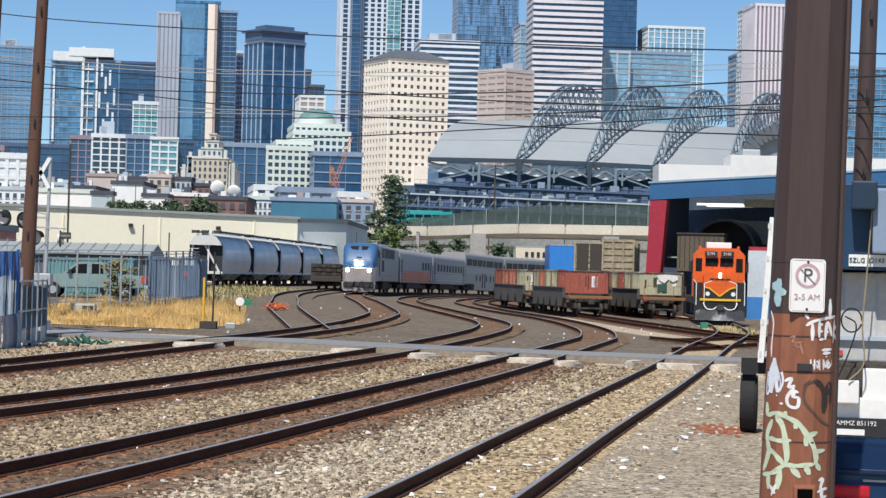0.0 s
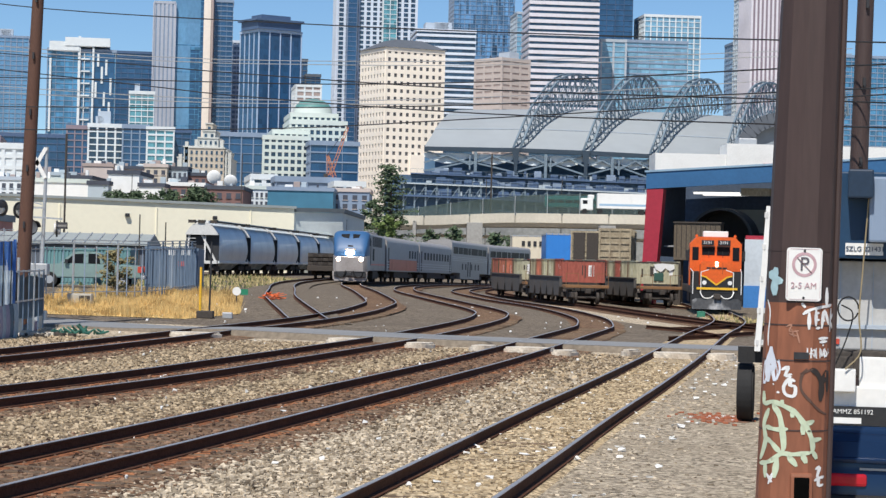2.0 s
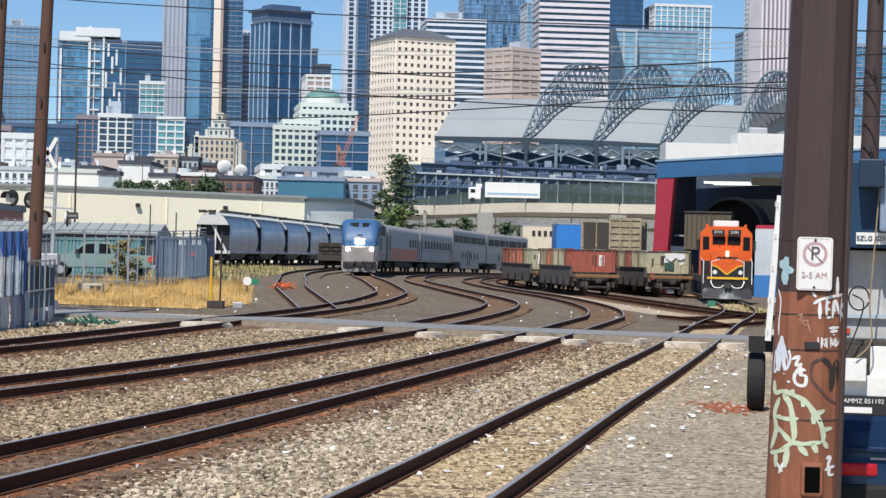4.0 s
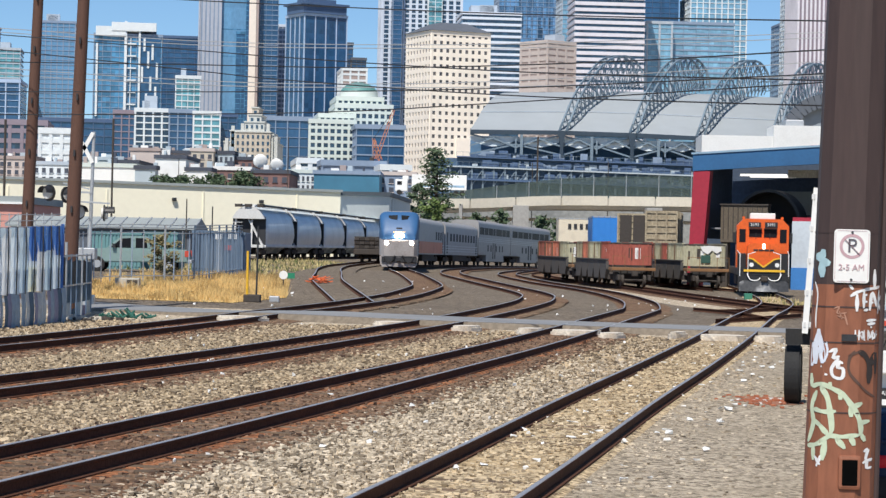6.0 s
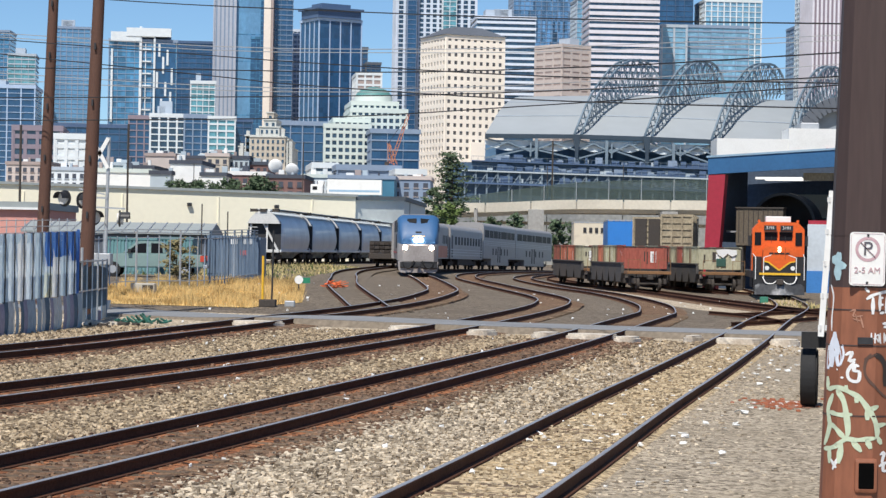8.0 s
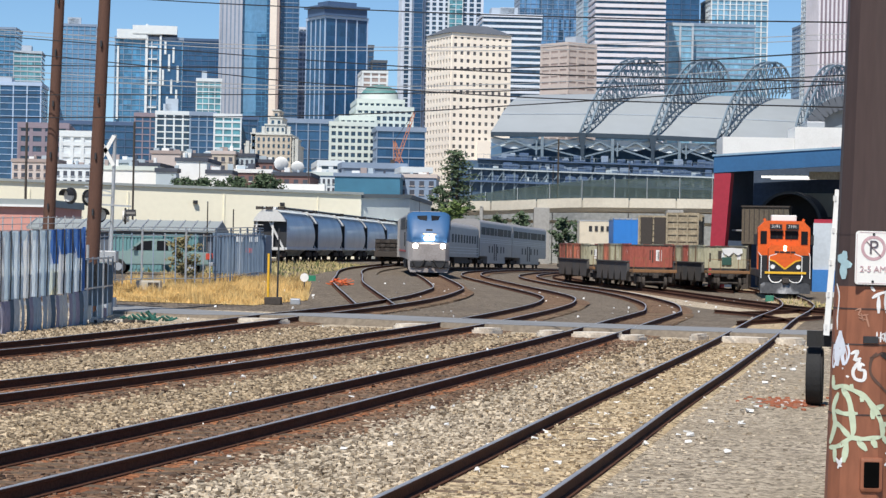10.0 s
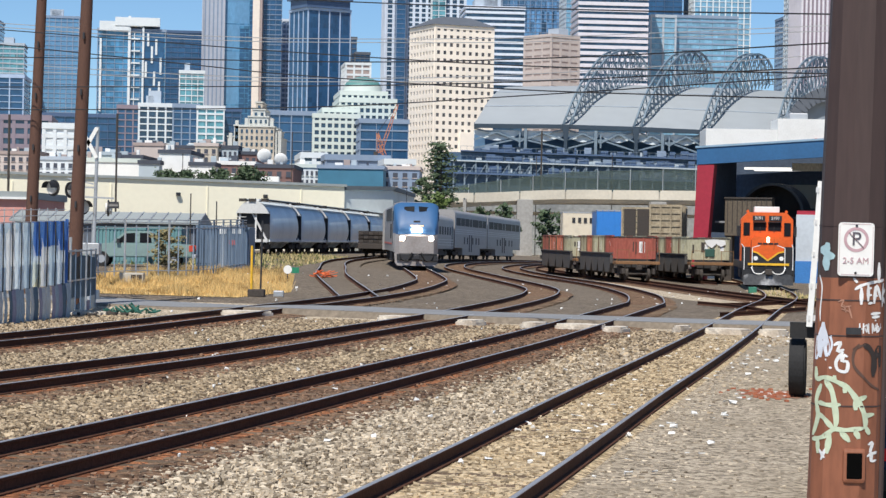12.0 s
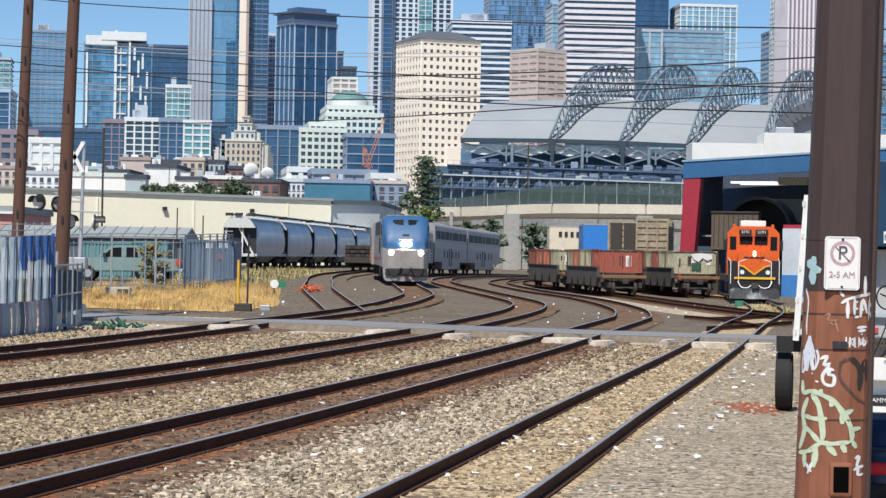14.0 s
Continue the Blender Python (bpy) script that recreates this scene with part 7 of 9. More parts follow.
graffiti()


def parking_sign():
    root = thing("parking_sign", "white no-parking sign with a red ring, fixed to the steel pole", "sign")
    cx, cz = 3.18, 2.59
    w, h = 0.155, 0.232
    bm = bmesh.new()
    rim = []
    for sx, sz, a0 in ((1, 1, 0), (-1, 1, 90), (-1, -1, 180), (1, -1, 270)):
        for k in range(6):
            t = radians(a0 + 18 * k)
            rim.append((sx * (w - 0.03) + 0.03 * math.cos(t), sz * (h - 0.03) + 0.03 * math.sin(t)))
    prism(bm, rim, -0.004, 0.004)
    part("plate", bm, WHITEP, root)
    red = mat("faded_sign_red", (0.50, 0.33, 0.36), 0.5)
    grey = mat("sign_charcoal", (0.10, 0.09, 0.11), 0.5)
    bm = bmesh.new()
    n = 36
    for r0, r1 in ((0.082, 0.108),):
        a = [bm.verts.new((r0 * math.cos(2 * math.pi * k / n), -0.0065, 0.085 + r0 * math.sin(2 * math.pi * k / n))) for k in range(n)]
        b = [bm.verts.new((r1 * math.cos(2 * math.pi * k / n), -0.0065, 0.085 + r1 * math.sin(2 * math.pi * k / n))) for k in range(n)]
        for k in range(n):
            bm.faces.new((a[k], a[(k + 1) % n], b[(k + 1) % n], b[k]))
    part("ring", bm, red, root, "faded red ring")
    bm = bmesh.new()
    beam(bm, (-0.065, -0.008, 0.15), (0.065, -0.008, 0.02), 0.022, 0.002)
    part("slash", bm, red, root, "faded red diagonal slash")
    up = Matrix.Rotation(radians(90), 4, "X")
    digits("P", 0.17, grey, root, Matrix.Translation((0, -0.0062, 0.085)) @ up, "letter")
    digits("2-5 AM", 0.075, red, root, Matrix.Translation((0, -0.0062, -0.10)) @ up, "lettering")
    for k in range(2):
        bm = bmesh.new()
        rod(bm, (0, -0.012, 0.205 - 0.41 * k), (0, 0.12, 0.205 - 0.41 * k), 0.011)
        part("bolt", bm, DARKMETAL, root)
    bm = bmesh.new()
    for (x0, z0, x1, z1) in ((-w + 0.012, -h + 0.03, -w + 0.012, h - 0.03), (w - 0.012, -h + 0.03, w - 0.012, h - 0.03), (-w + 0.03, h - 0.012, w - 0.03, h - 0.012), (-w + 0.03, -h + 0.012, w - 0.03, -h + 0.012)):
        beam(bm, (x0, -0.0055, z0), (x1, -0.0055, z1), 0.003, 0.003)
    part("border", bm, red, root)
    root.matrix_world = Matrix.Translation((cx, PY - pole_r(2.5) - 0.016, cz)) @ Matrix.Rotation(radians(0.5), 4, "Y")


parking_sign()


# ---- the parked truck and car by the pole ----
def parked_truck():
    root = thing("container_truck", "white truck with a blue container, parked behind the pole", "truck")
    Y = 38.6
    x0 = 5.49
    x1 = x0 + 2.9
    # white body greyed: the shadow on its upper part is put into the colour
    boxpart("white_body", root, mat("shaded_truck_white", (0.46, 0.46, 0.45), 0.6, 0, 0.12, 2, 0, (0.38, 0.36, 0.33), wear=0.7), x0 + 1.0, Y + 0.4, 1.31, x1, Y + 7, 2.83, 0.03)
    c = boxpart("container", root, CONTBLUE, x0 + 1.0, Y - 0.1, 2.87, x1 + 0.3, Y + 9, 4.34, 0.03, "blue steel container")
    boxpart("cooling_unit", c, mat("dark_blue_steel", (0.012, 0.03, 0.06), 0.5), 6.93, Y - 0.6, 3.88, 7.35, Y + 0.2, 4.36, 0.03)
    boxpart("grey_hatch", c, F_BLUEGREY, 7.29, Y - 0.4, 3.15, 7.81, Y + 0.2, 4.25, 0.04)
    boxpart("code_plate", c, WHITEP, 6.91, Y - 0.12, 2.93, 7.54, Y - 0.1, 3.13)
    digits("SZLG 221431", 0.115, CONTBLUE, c, Matrix.Translation((7.24, Y - 0.13, 3.03)) @ Matrix.Rotation(radians(90), 4, "X"))
    # tall white edge rails on the near corner
    bm = bmesh.new()
    zt, zb = 3.73, 1.25
    beam(bm, (x0 + 0.13, Y, zt), (x0 - 0.02, Y, zb), 0.13, 0.1)
    beam(bm, (x0 + 0.26, Y + 0.3, zt - 0.1), (x0 + 0.12, Y + 0.3, zb), 0.06, 0.06)
    for k in range(5):
        z = zb + 0.15 + k * (zt - zb - 0.3) / 4
        beam(bm, (x0 - 0.05 + 0.03 * k, Y - 0.06, z), (x0 + 0.3 + 0.03 * k, Y + 0.2, z), 0.07, 0.09)
    part("corner_rail", bm, WHITEP, root, "white door rail with hinges")
    boxpart("side_wall", root, F_GREY, x0 + 0.2, Y + 0.4, zb, x0 + 0.26, Y + 7, zt - 0.1)
    boxpart("underframe", root, UNDER, x0 + 0.3, Y, 0.85, x1, Y + 7, 1.31, 0.04)
    boxpart("bumper", root, WHITEP, x0 + 1.2, Y - 0.1, 0.29, x1 + 0.3, Y + 0.1, 0.71, 0.03)
    boxpart("tool_box", root, WHITEP, 6.72, Y - 0.3, 0.62, 7.13, Y + 0.1, 1.00, 0.02)
    boxpart("tail_marker", root, REDSTRIPE, 6.75, Y + 0.37, 1.40, 6.85, Y + 0.41, 1.49)
    for k in range(3):
        boxpart("panel_seam", root, F_GREY, x0 + 1.35 + 0.55 * k, Y + 0.385, 1.34, x0 + 1.365 + 0.55 * k, Y + 0.4, 2.79)
    boxpart("lower_ledge", root, F_GREY, x0 + 1.0, Y + 0.3, 1.67, x1, Y + 0.4, 1.74)
    for k in range(3):
        boxpart("underframe_box", root, (UNDER, WHITEP, DARKMETAL)[k], x0 + 1.1 + 0.6 * k, Y - 0.05, 0.68, x0 + 1.6 + 0.6 * k, Y + 0.4, 1.21, 0.03)
    pl = boxpart("code_board", root, LOCOBLACK, 6.70, Y - 0.16, 0.05, 7.72, Y - 0.1, 0.37)
    digits("AMMZ 851192", 0.11, WHITEP, pl, Matrix.Translation((7.10, Y - 0.175, 0.28)) @ Matrix.Rotation(radians(90), 4, "X"))
    boxpart("white_label", pl, WHITEP, 6.78, Y - 0.17, 0.08, 7.24, Y - 0.16, 0.18)
    for i in range(2):
        bm = bmesh.new()
        cx = x0 - 0.22 + i * 0.36 if i == 0 else x0 + 2.3
        vs = rod(bm, (cx - 0.14, Y + 0.55, 0.53), (cx + 0.14, Y + 0.55, 0.53), 0.53, seg=28)
        bmesh.ops.bevel(bm, geom=[e for e in bm.edges if len(e.link_faces) == 2 and any(len(f.verts) > 8 for f in e.link_faces)], offset=0.05, segments=3, affect="EDGES")
        w = part("wheel", bm, BLACK, root, smooth=True)
        bm = bmesh.new()
        for k in range(4):
            rod(bm, (cx - 0.1 + 0.066 * k - 0.012, Y + 0.55, 0.53), (cx - 0.1 + 0.066 * k + 0.012, Y + 0.55, 0.53), 0.536, seg=28)
        part("tread", bm, BLACK, w)
    bm = bmesh.new()
    pts = spline([Vector((6.87, Y - 0.2, 2.08)), Vector((7.06, Y - 0.3, 1.94)), Vector((6.96, Y - 0.3, 1.51)), Vector((6.78, Y - 0.2, 1.05))], 0.05)
    tube(bm, pts, 0.014)
    part("air_hose", bm, BLACK, root)
    bm = bmesh.new()
    tube(bm, [Vector((6.98 + 0.17 * math.cos(a), Y - 0.35, 2.02 + 0.2 * math.sin(a))) for a in (2 * math.pi * k / 20 for k in range(20))], 0.014)
    part("air_hose", bm, BLACK, root)
    bm = bmesh.new()
    tube(bm, spline([Vector((7.28, Y - 0.35, 3.9)), Vector((7.2, Y - 0.35, 2.6)), Vector((7.16, Y - 0.35, 1.9)), Vector((7.2, Y - 0.35, 1.3)), Vector((6.95, Y - 0.35, 1.0))], 0.1), 0.014)
    part("air_hose", bm, mat("tan_hose", (0.30, 0.24, 0.14), 0.7), root, "tan air hose")
    boxpart("mud_flap", root, BLACK, x0 - 0.35, Y + 0.1, 1.05, x0 + 0.1, Y + 0.16, 1.32)
    hub = Vector((x0, Y, 0))
    root.matrix_world = Matrix.Translation(hub) @ Matrix.Rotation(radians(-9.8), 4, "Z") @ Matrix.Translation(-hub)


parked_truck()


def parked_car():
    root = thing("parked_car", "low dark navy car with a red tail light", "car")
    x0, Y = 3.71, 21.6
    z1 = 1.14
    bm = bmesh.new()
    L = 4.4
    prof = [(0.0, 0.35), (0.0, 0.75), (0.08, z1 - 0.08), (0.25, z1), (0.9, z1 - 0.05), (1.5, z1 - 0.10), (2.9, z1 - 0.22), (3.5, z1 - 0.28), (4.3, z1 - 0.4), (4.4, 0.5), (4.35, 0.3)]
    prism(bm, [(p[0] + Y, p[1]) for p in prof], x0, x0 + 1.8, "x")
    bmesh.ops.bevel(bm, geom=bm.edges[:], offset=0.06, segments=3, affect="EDGES")
    part("body", bm, NAVY, root, smooth=True)
    boxpart("tail_light", root, glow("tail_lens", (0.42, 0.012, 0.022), 0.12), x0 + 0.02, Y - 0.03, 0.58, x0 + 0.42, Y + 0.1, 0.70, 0.03)
    boxpart("licence_plate", root, WHITEP, x0 + 0.62, Y - 0.04, 0.47, x0 + 1.1, Y + 0.02, 0.61, 0.01)
    boxpart("boot_trim", root, GALV, x0 + 0.35, Y - 0.02, 0.74, x0 + 1.4, Y + 0.05, 0.76)
    boxpart("spoiler", root, NAVY, x0 + 0.1, Y - 0.08, 0.81, x0 + 1.7, Y + 0.1, 0.86, 0.02)
    boxpart("bumper", root, BLACK, x0 + 0.05, Y - 0.06, 0.3, x0 + 1.75, Y + 0.1, 0.5, 0.04)
    for a in (0.12, 1.68):
        for b in (0.8, 3.5):
            bm = bmesh.new()
            rod(bm, (x0 + a - 0.1, Y + b, 0.32), (x0 + a + 0.1, Y + b, 0.32), 0.32, seg=20)
            part("wheel", bm, BLACK, root, smooth=True)
    hub = Vector((x0, Y, 0))
    root.matrix_world = Matrix.Translation(hub) @ Matrix.Rotation(radians(-11.5), 4, "Z") @ Matrix.Translation(-hub)


parked_car()


# ---- left of the tracks: crossing signal, fences, parked things ----
def signal_head(root, x, y, z, turn):
    m = Matrix.Translation((x, y, z)) @ Matrix.Rotation(radians(turn), 4, "Z")
    bm = bmesh.new()
    rod(bm, (0, 0, 0), (0, 0.05, 0), 0.30, seg=24)
    h = part("lamp_backboard", bm, LOCOBLACK, root, "round black signal backboard", m=m)
    bm = bmesh.new()
    rod(bm, (0, -0.10, 0), (0, 0.12, 0), 0.22, 0.2, 20)
    part("lamp", bm, HOPPERTOP, h, smooth=True)
    bm = bmesh.new()
    n = 10
    arc = [(math.cos(math.pi * k / n), math.sin(math.pi * k / n)) for k in range(n + 1)]
    prism(bm, [(0.24 * c, 0.24 * s) for c, s in arc] + [(0.225 * c, 0.225 * s) for c, s in arc[::-1]], -0.34, -0.02)
    part("hood", bm, LOCOBLACK, h)


def crossing_signal():
    root = thing("crossing_signal", "grey railway crossing signal mast with black round lamps", "crossing signal")
    x, y = -14.44, 82.0
    z = land(x, y)
    bm = bmesh.new()
    rod(bm, (x, y, z), (x + 0.12, y, 6.51), 0.075, 0.06, 12)
    part("mast", bm, GALV, root, smooth=True)
    boxpart("mast_base", root, GALV, x - 0.25, y - 0.25, z, x + 0.25, y + 0.25, z + 0.4, 0.05)
    z1, z2 = 4.32, 3.91
    bm = bmesh.new()
    beam(bm, (x - 1.0, y - 0.05, z1), (x + 0.1, y - 0.05, z1 - 0.03), 0.07, 0.07)
    beam(bm, (x - 0.95, y - 0.05, z1 + 0.3), (x, y - 0.05, z1 + 0.1), 0.05, 0.05)
    beam(bm, (x - 0.6, y - 0.05, z2 + 0.05), (x + 0.75, y - 0.05, z2), 0.06, 0.06)
    part("lamp_arm", bm, GALV, root)
    signal_head(root, -15.89, 81.8, 4.25, -35)
    signal_head(root, -15.24, 81.9, 4.19, 60)
    signal_head(root, -14.81, 81.8, 3.58, 40)
    signal_head(root, -13.83, 81.8, 3.55, 95)
    for s in (-1, 1):
        bm = bmesh.new()
        beam(bm, (x - 0.5, y - 0.1, z1 + 1.6 - s * 0.55), (x + 0.1, y - 0.1, z1 + 1.6 + s * 0.55), 0.03, 0.14)
        part("crossbuck_blade", bm, WHITEP, root, "white crossbuck blade seen from behind")
    boxpart("relay_box", root, GALV, -14.76, 81.2, 1.87, -14.07, 81.8, 2.28, 0.03)
    boxpart("relay_box_leg", root, GALV, -14.48, 81.4, z, -14.31, 81.6, 1.87)


crossing_signal()


def board_fence():
    """Tall fence of faded blue slats above dark boards, ending in a mesh return."""
    root = thing("slat_fence", "tall fence of faded blue-grey slats above dark graffiti boards", "fence")
    a, b = Vector((-14.20, 61.2, 0)), Vector((-13.19, 70, 0))
    d = (b - a)
    n = 11
    rng = random.Random(9)
    tones = [mat("slat_" + nm, c, 0.6, 0, 0.12, 2, 0.05, stretch=(2, 2, 0.4)) for nm, c in (("pale", (0.78, 0.85, 0.90)), ("grey", (0.62, 0.72, 0.79)), ("blue", (0.13, 0.30, 0.66)), ("white", (0.83, 0.85, 0.86)))]
    dark = [mat("board_" + nm, c, 0.8, 0, 0.2, 3, 0.1, stretch=(3, 3, 0.5)) for nm, c in (("slate", (0.10, 0.15, 0.20)), ("grey", (0.33, 0.40, 0.46)), ("violet", (0.30, 0.28, 0.36)), ("tan", (0.50, 0.52, 0.52)))]
    for m in tones:
        # thin plastic slats let daylight through
        nt, b_ = m.node_tree, m.node_tree.nodes["Principled BSDF"]
        tr, mx = nt.nodes.new("ShaderNodeBsdfTranslucent"), nt.nodes.new("ShaderNodeMixShader")
        mx.inputs[0].default_value = 0.65
        nt.links.new(b_.inputs["Base Color"].links[0].from_socket, tr.inputs["Color"])
        nt.links.new(b_.outputs[0], mx.inputs[1]), nt.links.new(tr.outputs[0], mx.inputs[2])
        nt.links.new(mx.outputs[0], nt.nodes["Material Output"].inputs["Surface"])
    q = Matrix.Rotation(math.atan2(d.y, d.x), 4, "Z")
    w = d.length / n
    yellow = mat("slat_stained", (0.66, 0.62, 0.42), 0.7, 0, 0.2, 3, 0.05)

    def strip(name, m, k, z0, z1, off, wide, bulge=0.0, thick=0.02, lean=0.0, turn=-62.0):
        """One upright sheet, slightly bowed, with a wavering edge."""
        p = a + d * ((k + 0.5) / n)
        bm = bmesh.new()
        rows = []
        for i in range(7):
            t_ = i / 6
            c, hw = rng.uniform(-0.02, 0.02) * w + lean * t_, wide * w / 2 * rng.uniform(0.93, 1.0)
            o = off - bulge * math.sin(math.pi * (0.25 + 0.6 * t_))
            z = z0 + (z1 - z0) * t_
            rows.append([bm.verts.new(v) for v in ((c - hw, o, z), (c + hw, o, z), (c + hw, o + thick, z), (c - hw, o + thick, z))])
        for r, s in zip(rows, rows[1:]):
            for i in range(4):
                bm.faces.new((r[i], r[(i + 1) % 4], s[(i + 1) % 4], s[i]))
        bm.faces.new(rows[0][::-1]), bm.faces.new(rows[-1])
        return part(name, bm, m, root, m=Matrix.Translation(p) @ q @ Matrix.Rotation(radians(turn), 4, "Z"))
    for k in range(n):
        f = (k + 0.5) / n
        top, mid = 2.80 + 0.17 * f, 0.86 + 0.17 * f
        blue = n - 4 <= k < n
        tone = tones[(0, 3, 1, 0, 3, 0, 1)[k % 7]]
        strip("slat", tone, k, mid, top - (0.1 if blue else 0.03 * rng.random()), 0.0, rng.uniform(0.33, 0.38), 0.03, turn=rng.uniform(-68, -56))
        if blue:
            strip("blue_sheet", tones[2], k, top - rng.uniform(0.7, 1.05), top + 0.03, -0.03, 0.39)
        if k == n - 4:
            strip("stained_sheet", yellow, k, mid, mid + 0.75, -0.025, 0.34)
        strip("top_fold", tones[1], k, top - 0.28, top, -0.015, 0.40)
        for h in range(2):
            strip("board", rng.choice(dark), k + (h - 0.5) * 0.5, 0.0, mid + 0.05 * rng.random(), -0.16 - 0.02 * h, rng.uniform(0.22, 0.27), 0.10, 0.03, turn=rng.uniform(-30, 0))
        strip("batten", DARKMETAL, k - 0.5, mid, top + 0.02, -0.2, rng.uniform(0.04, 0.07), 0.02, 0.03, rng.uniform(-0.03, 0.03), 0.0)
        bm = bmesh.new()
        rod(bm, (0, 0.06, 0), (0, 0.06, top + 0.42), 0.018, seg=6)
        part("post", bm, GALV, root, m=Matrix.Translation(a + d * (k / n)) @ q)
    for h in (0.02, 0.2, 0.38):
        bm = bmesh.new()
        rod(bm, a + Vector((0, 0, 2.8 + h)), b + Vector((0, 0, 2.97 + h)), 0.012, seg=5)
        part("top_wire", bm, GALV, root)
    # dark mesh return at the far end
    e = Vector((-13.62, 78.0, 0))
    d2 = e - b
    tall = Vector((0, 0, 1))
    for k in range(7):
        p = b + d2 * (k / 6)
        bm = bmesh.new()
        rod(bm, p, p + tall * (2.55 - 0.06 * k if k % 3 == 1 else 2.1), 0.045 if k % 3 == 1 else 0.028)
        part("return_post", bm, GALV if k % 3 == 1 else SLATESHEET, root)
        if k < 6:
            r = b + d2 * ((k + 0.92) / 6)
            for z0, z1, m in ((0.0, 0.35 + 0.2 * (k % 2), dark[(k + 2) % 4]), (0.5, 1.1, dark[0]), (1.1, 2.0 - 0.04 * k, dark[0] if k % 2 else DARKMETAL)):
                bm = bmesh.new()
                vs = [bm.verts.new(v) for v in (p + tall * z0, r + tall * z0, r + tall * z1, p + tall * (z1 + rng.uniform(-0.1, 0.1)))]
                g = bm.faces.new(vs)
                bmesh.ops.solidify(bm, geom=[g], thickness=0.03)
                part("return_panel", bm, m, root)
    for h in (1.1, 2.05):
        bm = bmesh.new()
        beam(bm, b + Vector((0, 0, h)), e + Vector((0, 0, h)), 0.05, 0.05)
        part("return_rail", bm, GALV, root)
    bm = bmesh.new()
    beam(bm, b + Vector((0.05, 0, 0.9)), b + Vector((0.05, 0, 3.05)), 0.09, 0.06)
    part("blue_end_strip", bm, tones[2], root)


board_fence()


def palisade():
    root = thing("steel_fence", "steel post fence with thin rails along the dry grass", "fence")
    pts = [Vector((-17.37, 91.34, 0)), Vector((-16.68, 97.27, 0)), Vector((-13.14, 102.81, 0)), Vector((-12.51, 116.50, 0))]
    line = spline(pts, 0.62)
    for i, p in enumerate(line):
        z = land(p.x, p.y)
        bm = bmesh.new()
        r = 0.05 if i % 4 == 0 else 0.026
        rod(bm, (p.x, p.y, z), (p.x, p.y, z + (2.55 if i % 4 == 0 else 2.3)), r, seg=6)
        part("post" if i % 4 == 0 else "picket", bm, SLATESHEET if p.y > 102 else GALV if i % 2 == 0 else BLUEGREY, root)
    for h in (0.3, 2.2, 2.42, 2.55):
        bm = bmesh.new()
        sweep(bm, [p + Vector((0, 0, land(p.x, p.y) + h)) for p in line], [(-0.02, -0.02), (0.02, -0.02), (0.02, 0.02), (-0.02, 0.02)])
        part("rail", bm, GALV, root)


palisade()




def steel_box(u0, u1, y, z1, m, label, ribs=14, depth=3.0):
    root = thing("shipping_container", label, "container", group="containers behind the fence")
    z0 = land(u0, y)
    boxpart("side_wall", root, m, u0, y, z0, u1, y + depth, z0 + z1, 0.03)
    w = (u1 - u0) / ribs
    for k in range(ribs):
        boxpart("wall_rib", root, m, u0 + (k + 0.25) * w, y - 0.05, z0 + 0.15, u0 + (k + 0.75) * w, y, z0 + z1 - 0.15)
    boxpart("top_rail", root, m, u0 - 0.02, y - 0.07, z0 + z1 - 0.12, u1 + 0.02, y + 0.05, z0 + z1 + 0.02)
    return root


TEAL = mat("teal_sheet", (0.13, 0.27, 0.28), 0.6, 0, 0.15, 1.5, 0.05, (0.16, 0.27, 0.29), stretch=(2, 2, 0.4))
steel_box(-20.95, -18.31, 120, 2.96 - 1.0, TEAL, "teal corrugated shipping container behind the fence")
steel_box(-18.34, -16.52, 121, 3.01 - 1.0, TEAL, "teal corrugated shipping container behind the fence", 10)
steel_box(-15.48, -14.35, 119, 3.13 - 1.0, SLATESHEET, "blue-grey steel container with pale streaks", 7)
c = steel_box(-13.96, -12.36, 116, 3.12 - 1.0, SLATESHEET, "blue-grey steel container with a small red notice", 9)
boxpart("notice", c, REDSTRIPE, -13.38, 115.9, 2.17, -13.03, 115.94, 2.43)
boxpart("vent_panel", c, WHITEP, -13.91, 115.9, 2.73, -13.54, 115.94, 2.99)
boxpart("vent_panel", c, WHITEP, -13.25, 115.9, 2.75, -12.78, 115.94, 3.01)
steel_box(-28.91, -27.06, 128, 2.89 - 1, BLUEGREY, "blue-grey steel container with pale streaks", 8)


def long_roof():
    root = thing("storage_shed", "long low storage shed with a grey ribbed roof", "building")
    x0, x1, y = -32.02, -19.34, 150
    zr, ze = 4.14, 3.47
    bm = bmesh.new()
    prism(bm, [(y, ze), (y + 3.5, zr), (y + 7, ze), (y + 7, ze - 0.12), (y, ze - 0.12)], x0, x1, "x")
    part("roof", bm, GREYWALL, root)
    for k in range(16):
        xx = x0 + (x1 - x0) * k / 15
        bm = bmesh.new()
        beam(bm, (xx, y, ze + 0.03), (xx, y + 3.5, zr + 0.03), 0.06, 0.06)
        part("roof_rib", bm, GALV, root)
    boxpart("wall", root, F_ROOF, x0 + 0.3, y + 0.4, 0, x1 - 0.3, y + 6.6, ze - 0.12)
    p = thing("pink_building", "salmon-pink building with a grey flat roof edge", "building")
    boxpart("wall", p, mat("salmon_wall", (0.62, 0.30, 0.25), 0.8, 0, 0.06, 0.6), -44.38, 170, 0, -34.95, 185, 5.17)
    boxpart("roof_edge", p, GREYWALL, -44.59, 169.7, 5.17, -34.73, 185, 5.72)
    boxpart("white_trim", p, WHITEP, -44.59, 169.6, 5.12, -34.73, 169.8, 5.29)


